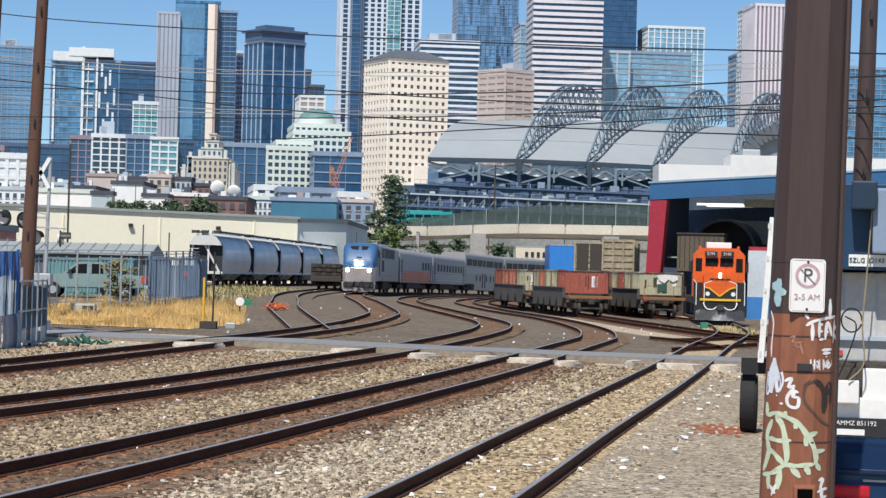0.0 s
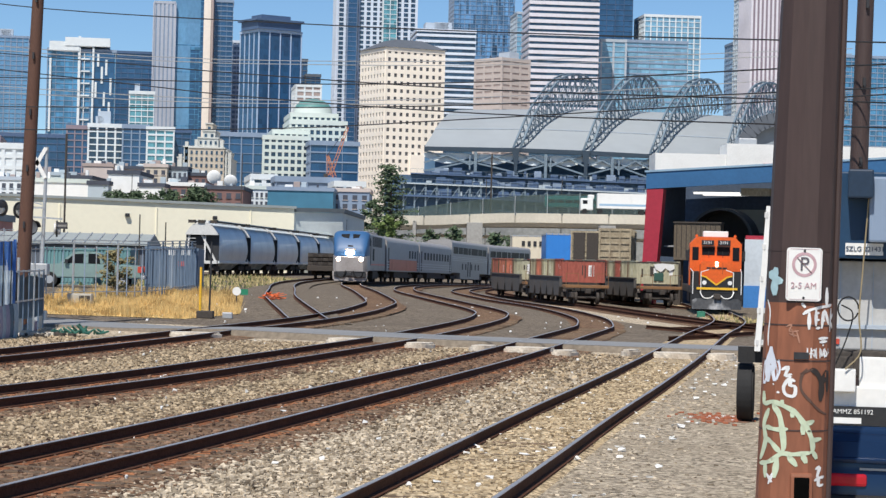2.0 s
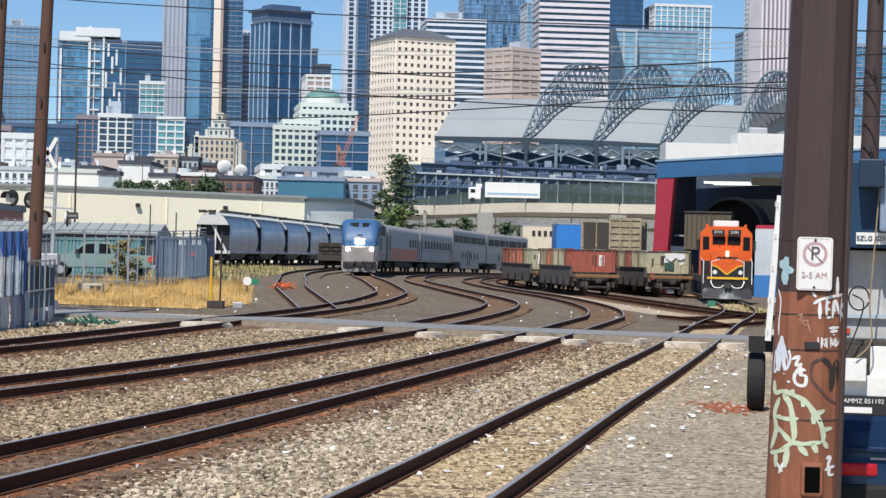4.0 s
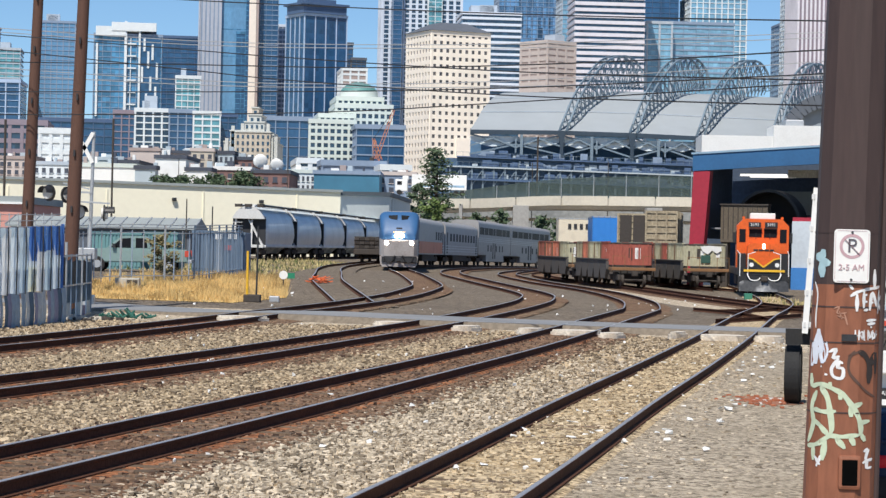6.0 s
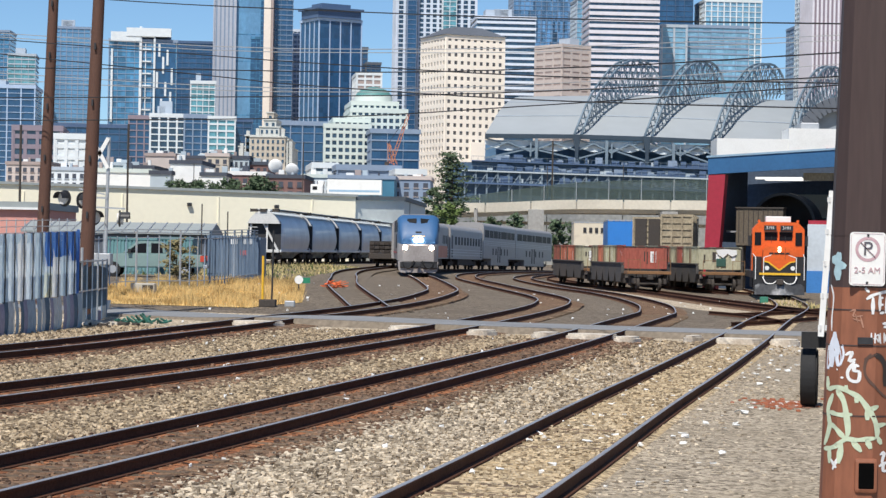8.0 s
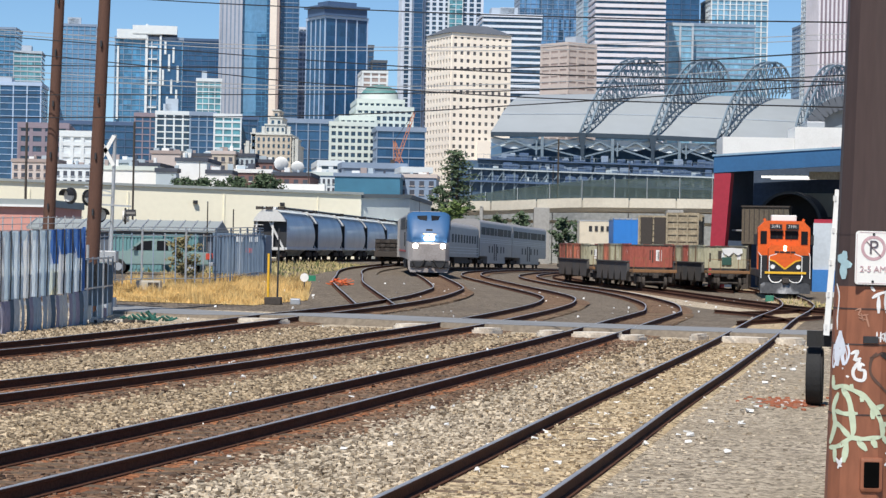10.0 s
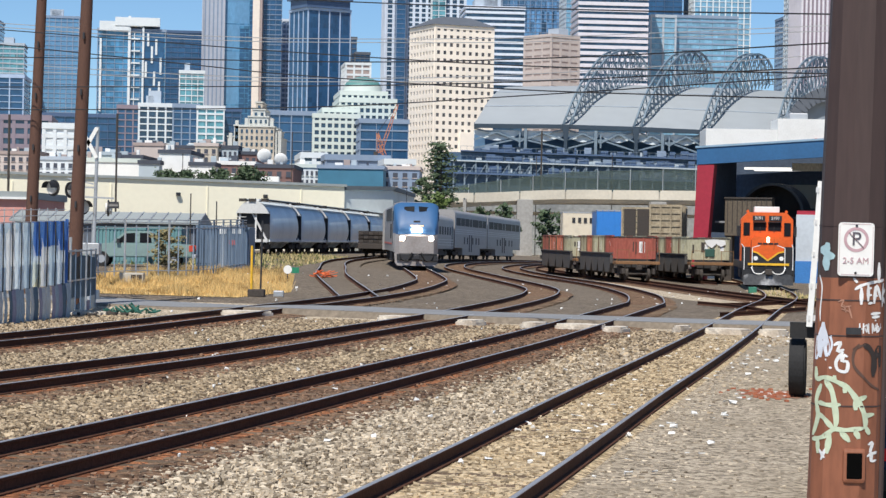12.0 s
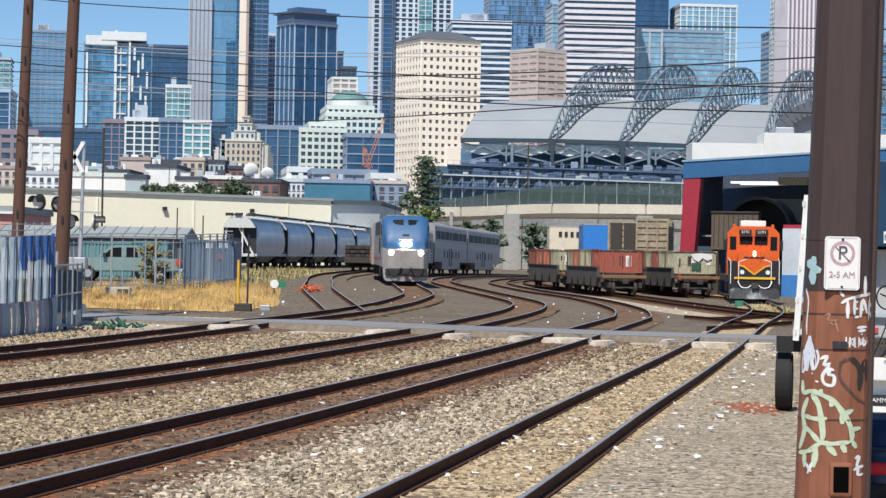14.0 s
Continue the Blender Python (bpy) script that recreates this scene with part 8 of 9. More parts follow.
long_roof()


def pickup(x, y, turn):
    root = thing("pickup_truck", "pale green pickup truck parked behind the fence", "truck")
    paint = mat("pale_green_car_paint", (0.26, 0.36, 0.34), 0.3, 0.2, 0.06, 2)
    bm = bmesh.new()
    prism(bm, [(-2.7, 0.45), (-2.75, 0.85), (-2.55, 1.08), (-1.2, 1.18), (0.55, 1.18), (2.7, 1.14), (2.75, 0.5)], -0.92, 0.92)
    bmesh.ops.bevel(bm, geom=bm.edges[:], offset=0.06, segments=2, affect="EDGES")
    part("body", bm, paint, root, smooth=True)
    bm = bmesh.new()
    prism(bm, [(-1.35, 1.15), (-0.65, 1.72), (-0.45, 1.78), (0.55, 1.78), (0.75, 1.66), (0.85, 1.15)], -0.80, 0.80)
    bmesh.ops.bevel(bm, geom=bm.edges[:], offset=0.05, segments=2, affect="EDGES")
    part("cab", bm, paint, root, smooth=True)
    for s in (-1, 1):
        for pts in ([(-1.1, 1.2), (-0.58, 1.64), (-0.12, 1.68), (-0.12, 1.2)], [(0.12, 1.2), (0.12, 1.68), (0.5, 1.68), (0.66, 1.6), (0.7, 1.2)]):
            bm = bmesh.new()
            prism(bm, pts, s * 0.79, s * 0.815)
            part("side_window", bm, TRAINGLASS, root)
        for a in (-1.75, 1.75):
            bm = bmesh.new()
            rod(bm, (a, s * 0.72, 0.38), (a, s * 0.94, 0.38), 0.38, seg=18)
            w = part("wheel", bm, BLACK, root)
            bm = bmesh.new()
            rod(bm, (a, s * 0.94, 0.38), (a, s * 0.95, 0.38), 0.2, seg=12)
            part("rim", bm, GALV, w)
        boxpart("tail_light", root, REDSTRIPE, 2.55, s * 0.86, 0.8, 2.765, s * 0.935, 1.1)
        boxpart("mirror", root, DARKMETAL, -1.0, s * 0.9, 1.2, -0.85, s * 1.08, 1.38, 0.02)
    boxpart("rear_bumper", root, GALV, 2.7, -0.9, 0.48, 2.9, 0.9, 0.66, 0.03)
    root.matrix_world = Matrix.Translation((x, y, land(x, y))) @ Matrix.Rotation(radians(turn), 4, "Z")


pickup(-17.41, 112, 3)
blk = thing("concrete_block", "grey concrete block with dark openings in the grass", "block")
x_b, y_b = -14.66, 92.98
boxpart("block", blk, CONCRETE, x_b - 0.55, y_b - 0.3, land(x_b, y_b), x_b + 0.45, y_b + 0.3, land(x_b, y_b) + 0.52, 0.04)
for k in range(2):
    boxpart("opening", blk, UNDER, x_b - 0.05 + 0.24 * k, y_b - 0.32, land(x_b, y_b) + 0.05, x_b + 0.15 + 0.24 * k, y_b - 0.2, land(x_b, y_b) + 0.44)


# ---- grass, bushes, trees ----
def blades(name, region, count, height, materials, label, seed, width=0.03):
    rng = np.random.default_rng(seed)
    x0, x1, y0, y1, inside = region
    verts, faces, mi = [], [], []
    while len(faces) < count:
        x, y = rng.uniform(x0, x1), rng.uniform(y0, y1)
        if not inside(x, y):
            continue
        h = height * rng.uniform(0.4, 1.2) * (0.35 + 1.5 * abs(math.sin(x * 1.3 + y * 0.7) * math.sin(x * 0.5 - y * 0.31)) ** 1.3)
        a, lx, ly = rng.uniform(0, 6.28), rng.normal(0, 0.22) * h, rng.normal(0, 0.22) * h
        z, w = land(x, y), width * rng.uniform(0.6, 1.4)
        b = len(verts)
        verts += [(x - w * math.cos(a), y - w * math.sin(a), z), (x + w * math.cos(a), y + w * math.sin(a), z), (x + lx, y + ly, z + h)]
        faces.append((b, b + 1, b + 2))
        mi.append(int(rng.random() < 0.08 + 0.6 * (math.sin(x * 1.1 + 1.0) * math.sin(y * 0.42) > 0.1)))
    me = bpy.data.meshes.new(name)
    me.from_pydata(verts, [], faces)
    for m in materials:
        me.materials.append(m)
    me.polygons.foreach_set("material_index", mi)
    return tagged(new(name, me), label, "grass", kind="stuff")


def in_poly(poly):
    def f(x, y):
        c = False
        for (xa, ya), (xb, yb) in zip(poly, poly[1:] + poly[:1]):
            if (ya > y) != (yb > y) and x < (xb - xa) * (y - ya) / (yb - ya) + xa:
                c = not c
        return c
    return f


STRAW = mat("pale_straw", (0.52, 0.42, 0.20), 0.95, 0, 0.3, 2.0, 0.2, (0.36, 0.33, 0.14))
GRASSPOLY = [(-15.4, 86.5), (-9.7, 86.8), (-8.1, 92.5), (-9.0, 104), (-10.4, 117), (-13.4, 108), (-17.6, 98.6)]
bm = bmesh.new()
bm.faces.new([bm.verts.new((x, y, land(x, y) + 0.03)) for x, y in GRASSPOLY])
tagged(part("grass_patch", bm, DRYGRASS), "dry yellow grass verge by the crossing", "grass", kind="structure")
blades("dry_grass_blades", (-18, -8, 86, 118, in_poly(GRASSPOLY)), 38000, 0.26, [DRYGRASS, mat("brown_seed_grass", (0.42, 0.28, 0.11), 0.95, 0, 0.3, 2.0, 0.2, (0.30, 0.21, 0.08))], "tall dry yellow grass on the verge", 5, 0.016)
blades("green_weed_blades", (-21, -11.2, 118, 205, lambda x, y: x < -11.4 - 0.01 * (y - 118)), 5000, 0.22, [STRAW, GREENGRASS], "green and yellow weeds beside the hopper cars", 6, 0.05)


def leafy(name, x, y, z0, h, spread, n_limb, clumps, label, leaf, seed, conifer=False, leaf_size=0.28):
    root = thing(name, label, "tree")
    rng = random.Random(seed)
    bm = bmesh.new()
    rod(bm, (x, y, z0), (x + 0.02 * h, y, z0 + h * 0.93), h * 0.022, h * 0.004, 8)
    part("trunk", bm, BARK, root)
    tips = []
    for k in range(n_limb):
        t = (0.28 if conifer else 0.12) + (0.70 if conifer else 0.85) * k / n_limb
        a = k * 2.4 + rng.uniform(-0.4, 0.4)
        reach = spread * ((1.02 - t) ** 0.5 if conifer else math.sin(math.pi * min(1, t * 0.95 + 0.08)) ** 0.6) * rng.uniform(0.35 if conifer else 0.6, 1.2)
        p = Vector((x, y, z0 + h * t))
        q = p + Vector((math.cos(a) * reach, math.sin(a) * reach, reach * (0.05 if conifer else 0.45)))
        bm = bmesh.new()
        rod(bm, p, q, h * 0.006, h * 0.002, 5)
        part("limb", bm, BARK, root)
        tips.append((p, q))
    verts, faces = [], []
    for p, q in tips:
        for j in range(clumps):
            c = p.lerp(q, rng.uniform(0.25, 1.08)) + Vector((rng.gauss(0, 0.12), rng.gauss(0, 0.12), rng.gauss(-0.02, 0.03 if conifer else 0.10))) * spread
            s = leaf_size * rng.uniform(0.6, 1.4)
            u = Vector((rng.gauss(0, 1), rng.gauss(0, 1), rng.gauss(0, 0.6))).normalized()
            v = u.orthogonal().normalized()
            b = len(verts)
            verts += [c - u * s, c - v * s * 0.5, c + u * s, c + v * s * 0.5]
            faces.append((b, b + 1, b + 2, b + 3))
    me = bpy.data.meshes.new("crown")
    me.from_pydata([tuple(v) for v in verts], [], faces)
    me.materials.append(leaf)
    ob = new("crown", me)
    ob.parent = root
    return root


LEAFDARK = mat("cedar_green", (0.06, 0.095, 0.045), 0.7, 0, 0.4, 0.8, 0, (0.06, 0.085, 0.04))
LEAFLIGHT = mat("fresh_leaf_green", (0.09, 0.14, 0.03), 0.7, 0, 0.4, 0.8, 0, (0.16, 0.19, 0.06))
leafy("conifer_tree", -7.85, 345, 0, 18.00, 4.7, 60, 46, "tall dark green conifer tree with an uneven crown", LEAFDARK, 1, True, 0.27)
leafy("leafy_bush", -7.50, 335, 0, 9.86, 2.6, 16, 70, "fresh green leafy bush below the conifer", LEAFLIGHT, 2, False, 0.3)
leafy("leafy_bush", -10.19, 350, 0, 12.92, 2.0, 16, 70, "dark green bush beside the grey shed", LEAFDARK, 12, False, 0.35)
leafy("small_bush", -14.96, 104, land(-15, 104), 2.1, 0.75, 14, 60, "dry brown-green bush against the fence", mat("dry_leaf", (0.20, 0.17, 0.08), 0.8, 0, 0.4, 3), 3, False, 0.09)
for i, (x, z, s) in enumerate(((2.77, 9.57, 2.6), (-1.41, 8.69, 2.4), (9.59, 8.08, 2.4), (12.11, 7.63, 1.8))):
    leafy("leafy_bush", x, (400, 395, 380, 370)[i], 0, z, s, 16, 60, "dark leafy bush in the shade of the overpass", LEAFDARK, 20 + i, False, 0.35)
for i, (x, z) in enumerate(((-48.10, 12.40), (-46.81, 12.66), (-44.88, 12.40), (-44.09, 12.72), (-42.07, 12.31), (-40.50, 12.91),
                            (-39.06, 12.92), (-36.38, 13.28), (-35.63, 13.66), (-34.10, 12.88))):
    leafy("leafy_bush", x, 330 + i % 3, 0, z - 0.15, 2.6, 26, 90, "dark green treetop behind the warehouse roof", LEAFDARK, 40 + i, False, 0.24)


# ---- small trackside things ----
def switch_stand():
    root = thing("switch_stand", "yellow and black switch stand beside the road", "railway signal")
    x, y = -9.15, 88.15
    z = land(x, y)
    bm = bmesh.new()
    rod(bm, (x - 0.12, y, z), (x - 0.12, y, z + 2.0), 0.05)
    part("yellow_post", bm, YELLOW, root)
    bm = bmesh.new()
    rod(bm, (x + 0.22, y + 0.2, z), (x + 0.25, y + 0.2, z + 3.0), 0.035)
    part("dark_post", bm, DARKMETAL, root)
    boxpart("stand_base", root, UNDER, x - 0.25, y - 0.2, z, x + 0.4, y + 0.4, z + 0.3, 0.04)
    boxpart("junction_box", root, GALV, x + 0.7, y + 0.4, z + 0.0, x + 1.1, y + 0.7, z + 0.25, 0.04)
    r2 = thing("switch_target", "round white switch target with a green blade", "railway signal")
    x, y = -8.91, 99.93
    z = land(x, y)
    bm = bmesh.new()
    rod(bm, (x, y - 0.03, 1.19), (x, y + 0.03, 1.19), 0.19, seg=20)
    part("disc", bm, WHITEP, r2)
    boxpart("green_blade", r2, mat("signal_green", (0.02, 0.22, 0.12), 0.5), x + 0.15, y, 1.04, x + 0.5, y + 0.03, 1.29)
    bm = bmesh.new()
    rod(bm, (x, y, z), (x, y, 1.19), 0.03)
    part("stem", bm, DARKMETAL, r2)


switch_stand()


def crane():
    root = thing("construction_crane", "orange lattice construction crane", "crane")
    Y = 820
    o = mat("crane_orange", (0.50, 0.19, 0.09), 0.6)
    boxpart("mast", root, o, -41.0, Y - 0.8, 0, -39.4, Y + 0.8, 33.0, 0.1)
    for p, q in (((-40.35, 33.74), (-34.26, 51.74)), ((-40.76, 33.73), (-41.37, 41.30)), ((-38.70, 33.37), (-41.37, 41.30))):
        a, b = Vector((p[0], Y, p[1])), Vector((q[0], Y, q[1]))
        s = Vector(((b - a).z, 0, -(b - a).x)).normalized() * 0.62
        bm = bmesh.new()
        n = max(6, int((b - a).length / 1.3))
        for w in (-1, 1):
            beam(bm, a + s * w, b + s * w * 0.5, 0.24, 0.24)
        for k in range(n):
            w = 1 if k % 2 else -1
            beam(bm, a.lerp(b, k / n) + s * w, a.lerp(b, (k + 1) / n) - s * w, 0.16, 0.16)
        part("boom", bm, o, root)
    bm = bmesh.new()
    rod(bm, (-41.37, Y, 41.3), (-34.26, Y, 51.74), 0.1, seg=5)
    part("pendant_line", bm, WIRE, root)
    boxpart("machine_deck", root, o, -42.36, Y - 2, 31.28, -37.85, Y + 2, 33.12, 0.1)
    boxpart("counterweight", root, UNDER, -42.6, Y - 1.5, 31.3, -41.2, Y + 1.5, 34.4, 0.1)


crane()


def stone_heap(name, V, F, low, high, label):
    me = bpy.data.meshes.new(name)
    me.from_pydata(np.concatenate(V).tolist(), [], np.concatenate(F).tolist())
    m = bpy.data.materials.new(name)
    m.use_nodes = True
    nd, l = m.node_tree.nodes, m.node_tree.links
    g = nd.new("ShaderNodeNewGeometry")
    r = nd.new("ShaderNodeValToRGB")
    r.color_ramp.elements[0].color, r.color_ramp.elements[1].color = (*low, 1), (*high, 1)
    l.new(g.outputs["Random Per Island"], r.inputs["Fac"])
    l.new(r.outputs[0], nd["Principled BSDF"].inputs["Base Color"])
    nd["Principled BSDF"].inputs["Roughness"].default_value = 0.95
    me.materials.append(m)
    tagged(new(name, me), label, "stones", kind="stuff")


def scatter():
    """Loose ballast stones near the camera, too many to count."""
    rng = np.random.default_rng(7)
    octa = np.array([(x, y, z) for x in (-0.7, 0.7) for y in (-0.7, 0.7) for z in (-0.5, 0.5)], float)
    tri = np.array([(0, 1, 3), (0, 3, 2), (4, 6, 7), (4, 7, 5), (0, 4, 5), (0, 5, 1), (2, 3, 7), (2, 7, 6), (1, 5, 7), (1, 7, 3)])
    lines = {k: np.array([(p.x, p.y) for p in LINES[k]]) for k in "ABCD"}
    V, F, n, V2, F2 = [], [], 0, [], []
    def at(k, y):
        return float(np.interp(y, lines[k][:, 1], lines[k][:, 0]))
    for y0, y1, per, lo, hi in ((20, 34, 190, 0.020, 0.044), (34, 48, 95, 0.023, 0.048), (48, 72, 34, 0.028, 0.055)):
        x0, x1 = -0.25 * y1, 0.17 * y1
        for _ in range(int((x1 - x0) * (y1 - y0) * per)):
            x, y = rng.uniform(x0, x1), rng.uniform(y0, y1)
            if abs(x) > 0.24 * y or y + 0.45 * x > 70:
                continue
            off = {k: (x - at(k, y)) * 0.97 for k in lines}
            dd = off["D"]
            if any(abs(off[k]) < 1.12 for k in "ABC") or abs(abs(dd) - 0.753) < 0.12:
                continue
            if abs(dd) < 0.66 and rng.random() < 0.72:
                continue
            if dd > 0.85 and rng.random() < min(0.93, 0.35 + 0.45 * (dd - 0.85)):
                continue
            s = rng.uniform(lo, hi) * (0.75 if dd > 0.85 else 1.0)
            c = octa * rng.uniform(0.55, 1.3, 3) * s
            a = rng.uniform(0, 6.28)
            c = c @ np.array([(math.cos(a), -math.sin(a), 0), (math.sin(a), math.cos(a), 0), (0, 0, 1)]) + rng.normal(0, 0.20 * s, (8, 3))
            if off["C"] < 0 or rng.random() < (y - 34) / 26:
                V2.append(c + (x, y, s * 0.42))
                F2.append(tri + 8 * (len(V2) - 1))
                continue
            V.append(c + (x, y, s * 0.42))
            F.append(tri + n)
            n += 8
    stone_heap("brown_ballast_stones", V2, F2, (0.10, 0.072, 0.045), (0.60, 0.475, 0.32), "loose tan and brown ballast stones between the main tracks")
    stone_heap("ballast_stones", V, F, (0.13, 0.10, 0.068), (0.70, 0.595, 0.45), "loose pale grey and tan ballast stones between the tracks")
    V, F, n = [], [], 0
    for key, y0, y1, per in (("A", 36, 68, 26), ("B", 30, 68, 30), ("C", 21, 66, 46), ("D", 21, 62, 34)):
        line = [p for p in LINES[key] if y0 < p.y < y1]
        for _ in range(int(len(line) * 0.5 * 3.2 * per)):
            i = rng.integers(len(line))
            o = rng.uniform(-1.6, 1.6) if key != "D" else rng.uniform(-0.68, 0.68)
            if 0.66 < abs(o) < 0.85:
                continue
            p = line[i] + side(line, i) * o
            s = rng.uniform(0.014, 0.034) + 0.0003 * p.y
            c = octa * rng.uniform(0.6, 1.3, 3) * s + rng.normal(0, 0.2 * s, (8, 3))
            V.append(c + (p.x + rng.uniform(-0.2, 0.2), p.y + rng.uniform(-0.25, 0.25), 0.045 if abs(o) < 1.25 else 0.03))
            F.append(tri + n)
            n += 8
        if key == "C":
            stone_heap("bed_stones", V, F, (0.040, 0.022, 0.015), (0.30, 0.185, 0.118), "rust-brown ballast stones in the track beds")
            V, F, n = [], [], 0
    stone_heap("siding_stones", V, F, (0.15, 0.11, 0.065), (0.64, 0.52, 0.35), "sandy stones between the siding rails")
    # scraps of white litter
    V, F, n = [], [], 0
    for _ in range(170):
        y = rng.uniform(26, 130)
        x = rng.uniform(-0.15, 0.12) * y
        s = rng.uniform(0.012, 0.034) + 0.0002 * y
        V.append(octa * s * rng.uniform(0.5, 1.6, 3) + rng.normal(0, 0.3 * s, (8, 3)) + (x, y, land(x, y) + 0.06))
        F.append(tri + n)
        n += 8
    for _ in range(130):
        y = rng.uniform(24, 66)
        x = float(np.interp(y, lines["D"][:, 1], lines["D"][:, 0])) + rng.uniform(-1.1, 2.2)
        s = rng.uniform(0.02, 0.05)
        V.append(octa * s * (rng.uniform(0.6, 2.0), rng.uniform(0.6, 1.6), rng.uniform(0.2, 0.6)) + rng.normal(0, 0.3 * s, (8, 3)) + (x, y, 0.06))
        F.append(tri + n)
        n += 8
    me = bpy.data.meshes.new("litter_scraps")
    me.from_pydata(np.concatenate(V).tolist(), [], np.concatenate(F).tolist())
    me.materials.append(WHITEP)
    tagged(new("litter_scraps", me), "scattered white scraps of litter on the ballast", "litter", kind="stuff")


scatter()


def rubble():
    root = thing("brick_rubble", "small heap of red-brown crushed brick and paper scraps", "rubble")
    rng = random.Random(8)
    x, y = 4.85, 39.65
    red = mat("crushed_brick", (0.36, 0.12, 0.06), 0.9, 0, 0.3, 6, 0.3)
    bm = bmesh.new()
    rim = [bm.verts.new((x + 0.15 + 0.62 * math.cos(a) * rng.uniform(0.55, 1.15), y + 1.3 * math.sin(a) * rng.uniform(0.55, 1.15), 0.024)) for a in (2 * math.pi * k / 40 for k in range(40))]
    bm.faces.new(rim)
    part("brick_dust", bm, mat("brick_dust", (0.30, 0.135, 0.08), 0.95, 0, 0.4, 9, 0.5, (0.27, 0.20, 0.14), wear=1.0), root, "thin spread of red brick dust")
    for k in range(110):
        s = rng.uniform(0.012, 0.045)
        a, b = x + 0.1 + rng.gauss(0, 0.32), y + rng.gauss(0, 0.6)
        part("brick_fragment" if k % 9 else "paper_scrap", box_bm(s), red if k % 9 else WHITEP, root, m=Matrix.Translation((a, b, 0.02 + s * 0.3)) @ Matrix.Rotation(rng.uniform(0, 3), 4, "Z"))


def box_bm(s):
    bm = bmesh.new()
    box(bm, -s, -s * 0.7, -s * 0.4, s, s * 0.7, s * 0.4, s * 0.15)
    return bm


rubble()


def trackside_bits():
    root = thing("orange_tarpaulin", "crumpled orange tarpaulin lying on the branch track", "tarpaulin")
    x, y = -8.05, 109.46
    rng = random.Random(5)
    bm = bmesh.new()
    for k in range(26):
        p = Vector((x + rng.uniform(-0.5, 0.5), y + rng.uniform(-0.9, 0.9), land(x, y) + rng.uniform(0.03, 0.26)))
        beam(bm, p, p + Vector((rng.uniform(-0.45, 0.45), rng.uniform(-0.5, 0.5), rng.uniform(-0.12, 0.16))), rng.uniform(0.05, 0.16), 0.03)
    part("folds", bm, mat("orange_tarp", (0.75, 0.16, 0.05), 0.6), root)
    root = thing("green_junction_box", "small green junction box near the rails", "box")
    x, y = 14.61, 125.52
    boxpart("box_body", root, mat("junction_green", (0.04, 0.20, 0.13), 0.6), x - 0.22, y - 0.2, 0, x + 0.22, y + 0.2, 0.35, 0.03)
    root = thing("hose_coil", "dark green hose and rubbish heap beside the road", "rubbish")
    x, y = -11.54, 73.12
    green = mat("hose_green", (0.03, 0.13, 0.10), 0.6)
    for k in range(30):
        bm = bmesh.new()
        a = rng.uniform(0, 6.28)
        p = Vector((x + rng.uniform(-0.8, 0.8), y + rng.uniform(-0.5, 0.5), land(x, y) + 0.08))
        rod(bm, p, p + Vector((math.cos(a) * 0.25, math.sin(a) * 0.25, rng.uniform(0, 0.3))), 0.035, seg=6)
        part("hose_piece", bm, green, root)
    root = thing("rubbish_heap", "grey rubbish and rubble against the fence end", "rubbish")
    x, y = -12.73, 72.28
    for k in range(40):
        s = rng.uniform(0.05, 0.2)
        part("rubble_piece", box_bm(s), (CONCRETE, UNDER, PALE_SLAB)[k % 3], root, m=Matrix.Translation((x + rng.gauss(0, 0.6), y + rng.gauss(0, 1.2), s * 0.3)) @ Matrix.Rotation(rng.uniform(0, 3), 4, "Z") @ Matrix.Rotation(rng.uniform(-0.5, 0.5), 4, "X"))


trackside_bits()
x_w, y_w = 15.93, 114.89
blades("yard_weed_blades", (x_w - 1.6, x_w + 1.0, y_w - 6, y_w + 8, lambda x, y: True), 450, 0.22, [STRAW, GREENGRASS], "yellow-green weeds beside the crossing rails", 15, 0.04)


# ---- vehicles on the overpass ----
def city_bus():
    root = thing("city_bus", "teal and white city bus driving over the overpass", "bus")
    bm = bmesh.new()
    box(bm, -6.6, -1.25, 0.4, 6.6, 1.25, 2.55, 0.18)
    part("body", bm, mat("teal_bus_paint", (0.02, 0.30, 0.30), 0.35), root, smooth=True)
    boxpart("roof_unit", root, mat("teal_roof", (0.03, 0.35, 0.34), 0.5), -5, -1.0, 2.55, 4.6, 1.0, 2.72, 0.08)
    for k in range(7):
        boxpart("window", root, TRAINGLASS, -6.0 + 1.72 * k, -1.27, 1.25, -4.5 + 1.72 * k, -1.24, 1.9)
    for a in (-4, 4):
        bm = bmesh.new()
        rod(bm, (a, -1.2, 0.5), (a, 1.2, 0.5), 0.5, seg=16)
        part("wheel", bm, BLACK, root)
    return root


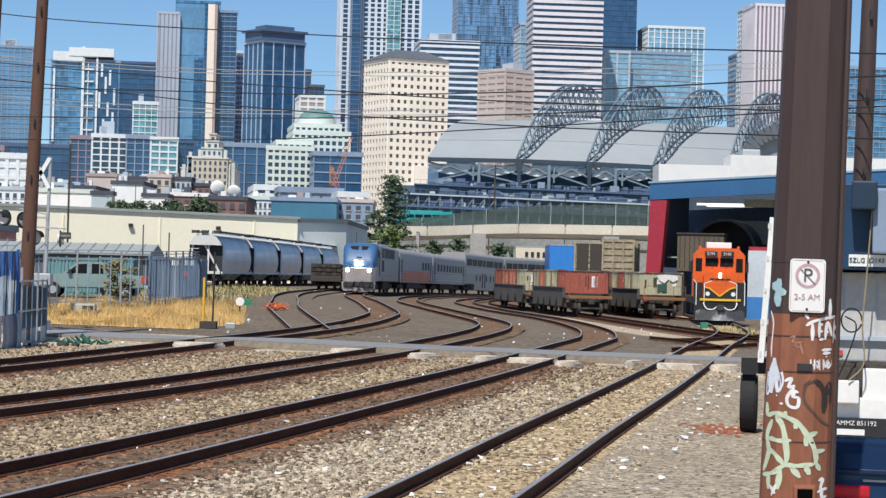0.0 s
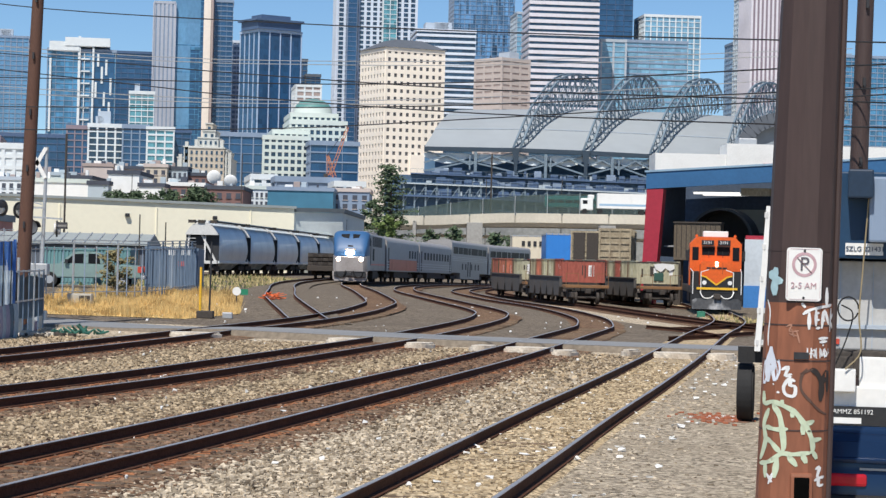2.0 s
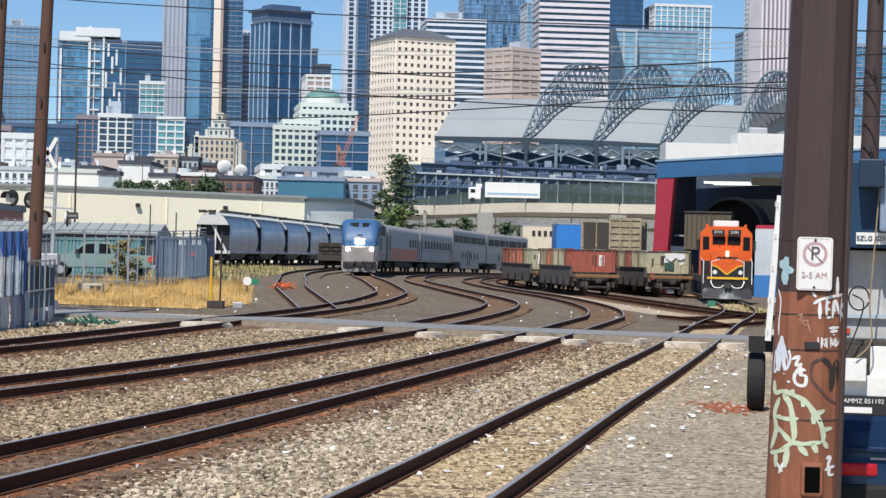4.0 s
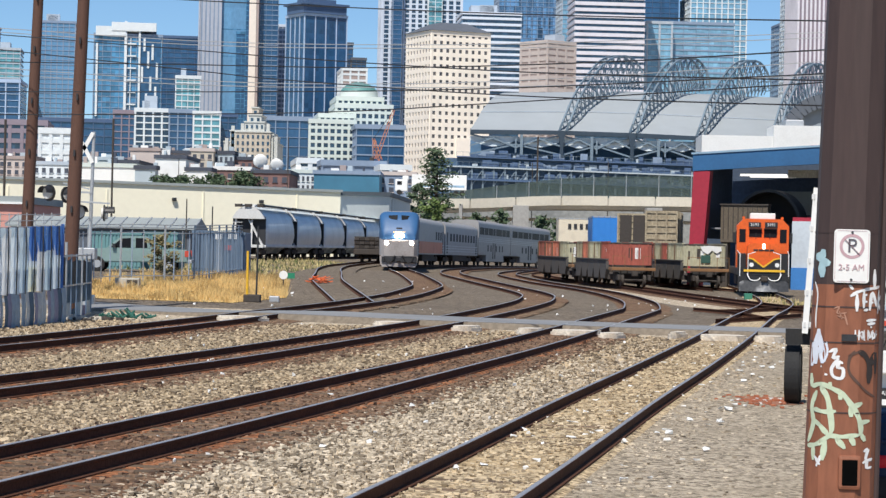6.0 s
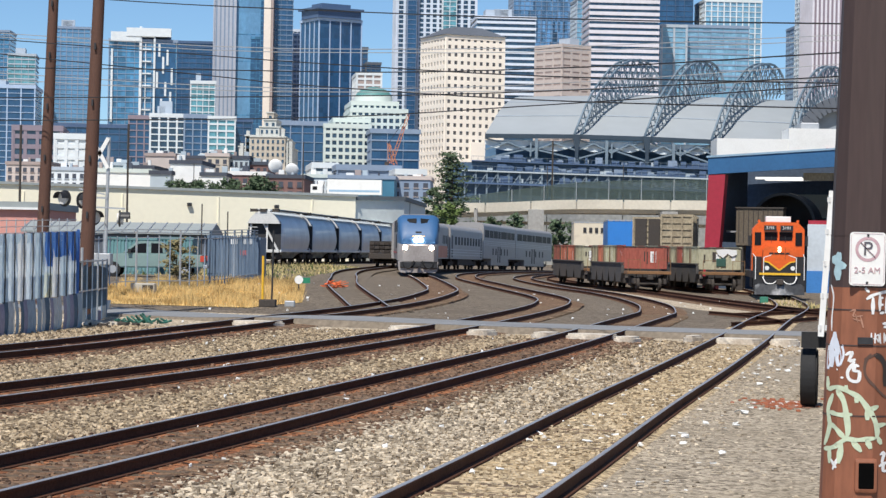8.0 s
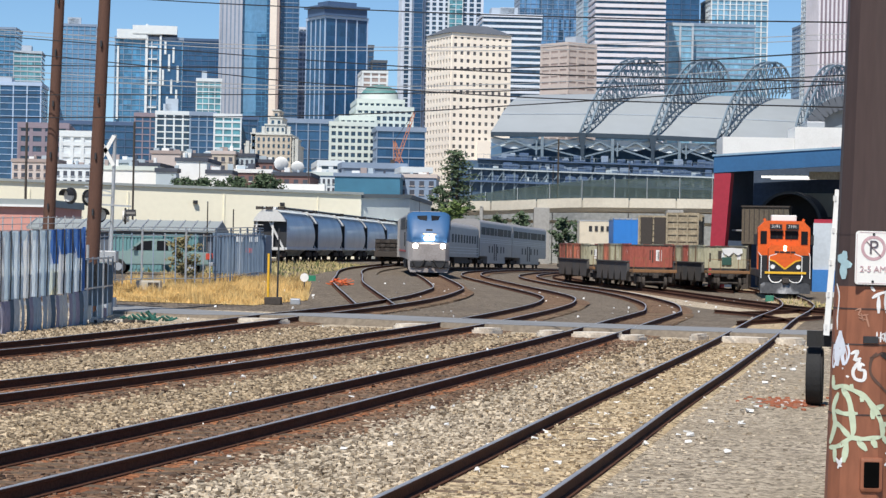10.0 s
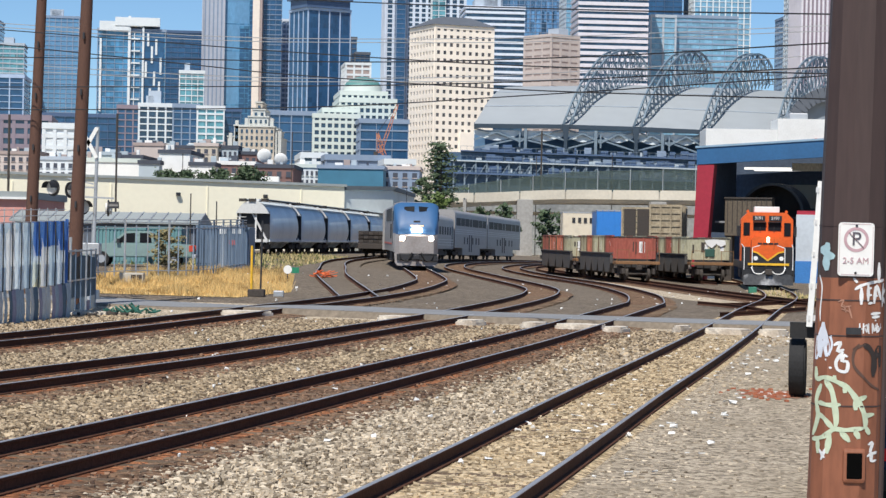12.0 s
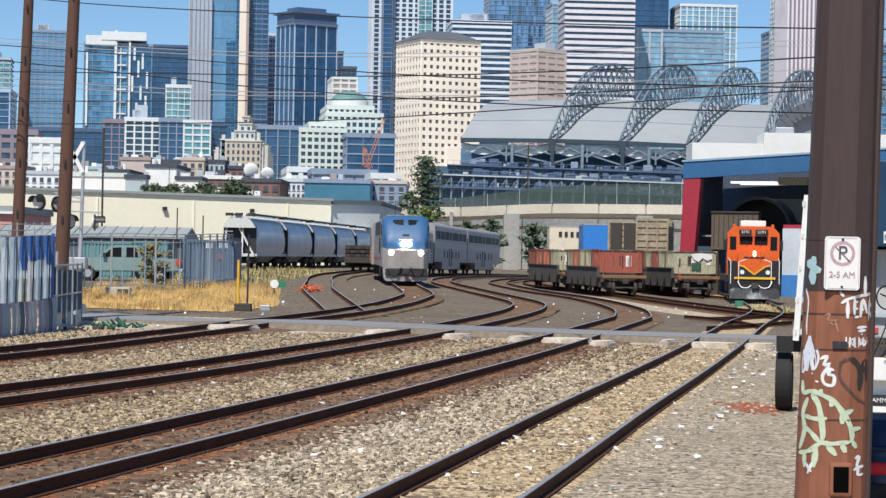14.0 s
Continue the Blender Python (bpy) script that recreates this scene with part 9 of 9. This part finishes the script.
def box_truck():
    root = thing("semi_truck", "white semi truck with a long box trailer on the overpass", "truck")
    boxpart("trailer_box", root, WHITEP, -3.6, -1.3, 1.1, 7.0, 1.3, 4.0, 0.05)
    boxpart("cab", root, WHITEP, -6.8, -1.2, 0.7, -4.4, 1.2, 3.0, 0.2)
    boxpart("wind_deflector", root, WHITEP, -5.4, -1.1, 2.9, -4.2, 1.1, 3.7, 0.2)
    boxpart("side_window", root, TRAINGLASS, -6.4, -1.22, 1.9, -5.5, -1.18, 2.6)
    boxpart("side_stripe", root, mat("pale_blue_stripe", (0.3, 0.45, 0.6), 0.5), -3.2, -1.32, 1.6, 6.6, -1.29, 2.0)
    for a in (-6.0, -3.0, 5.0, 6.2):
        bm = bmesh.new()
        rod(bm, (a, -1.2, 0.5), (a, 1.2, 0.5), 0.5, seg=16)
        part("wheel", bm, BLACK, root)
    return root


BUS, TRUCK = city_bus(), box_truck()


ties()

# ---- motion ----
NOSE = [(0.0, 195.0), (1.0, 191.0), (2.0, 187.0), (3.0, 183.0), (4.0, 179.0), (5.0, 174.8), (6.0, 170.6), (7.0, 166.4), (8.0, 162.4), (9.0, 158.6), (10.0, 155.0), (11.0, 151.6), (12.0, 148.4), (13.0, 145.5), (14.0, 143.0)]


BUSWAY = [
    (0.0, (-4.84, 449, 12.57)),
    (1.0, (11.19, 449, 13.56)),
    (2.0, (27.23, 449, 14.09)),
    (3.0, (43.17, 449, 14.18)),
    (4.0, (56.65, 449, 14.07)),
    (5.0, (61.14, 449, 14.08)),
    (14.0, (61.37, 449, 14.08)),
]
TRUCKWAY = [(0.0, (57.8, 438, 13.08)), (1.0, (45.8, 438, 13.08)), (2.0, (33.9, 438, 13.08)), (3.0, (21.88, 438, 12.81)), (4.0, (10.2, 438, 12.65)),
            (5.3, (-2.9, 438, 12.53)), (6.0, (-10.9, 438, 12.44)), (6.5, (-17.4, 438, 12.43)), (7.5, (-26.5, 438, 12.31)),
            (9.0, (-37.0, 438, 11.01)), (11.0, (-46.0, 438, 10.42)), (14.0, (-49.0, 438, 10.33))]


def motions():
    """The train rolls towards the crossing: distance along its track of the nose, second by second."""
    start = s_at("A", NOSE[0][1])
    rows = {ob: [] for ob, _, _ in TRAIN}
    for t, y in NOSE:
        s = start - (NOSE[0][1] - y) * 1.002
        for ob, length, half in TRAIN:
            rows[ob].append((t, car_pose("A", s + length / 2, half)))
            s += length + 0.2
    for ob, r in rows.items():
        walk(ob, r)
    # the bus drives east, the truck west, on the overpass
    walk(BUS, [(t, pose(*p)) for t, p in BUSWAY])
    walk(TRUCK, [(t, pose(*p)) for t, p in TRUCKWAY])


motions()
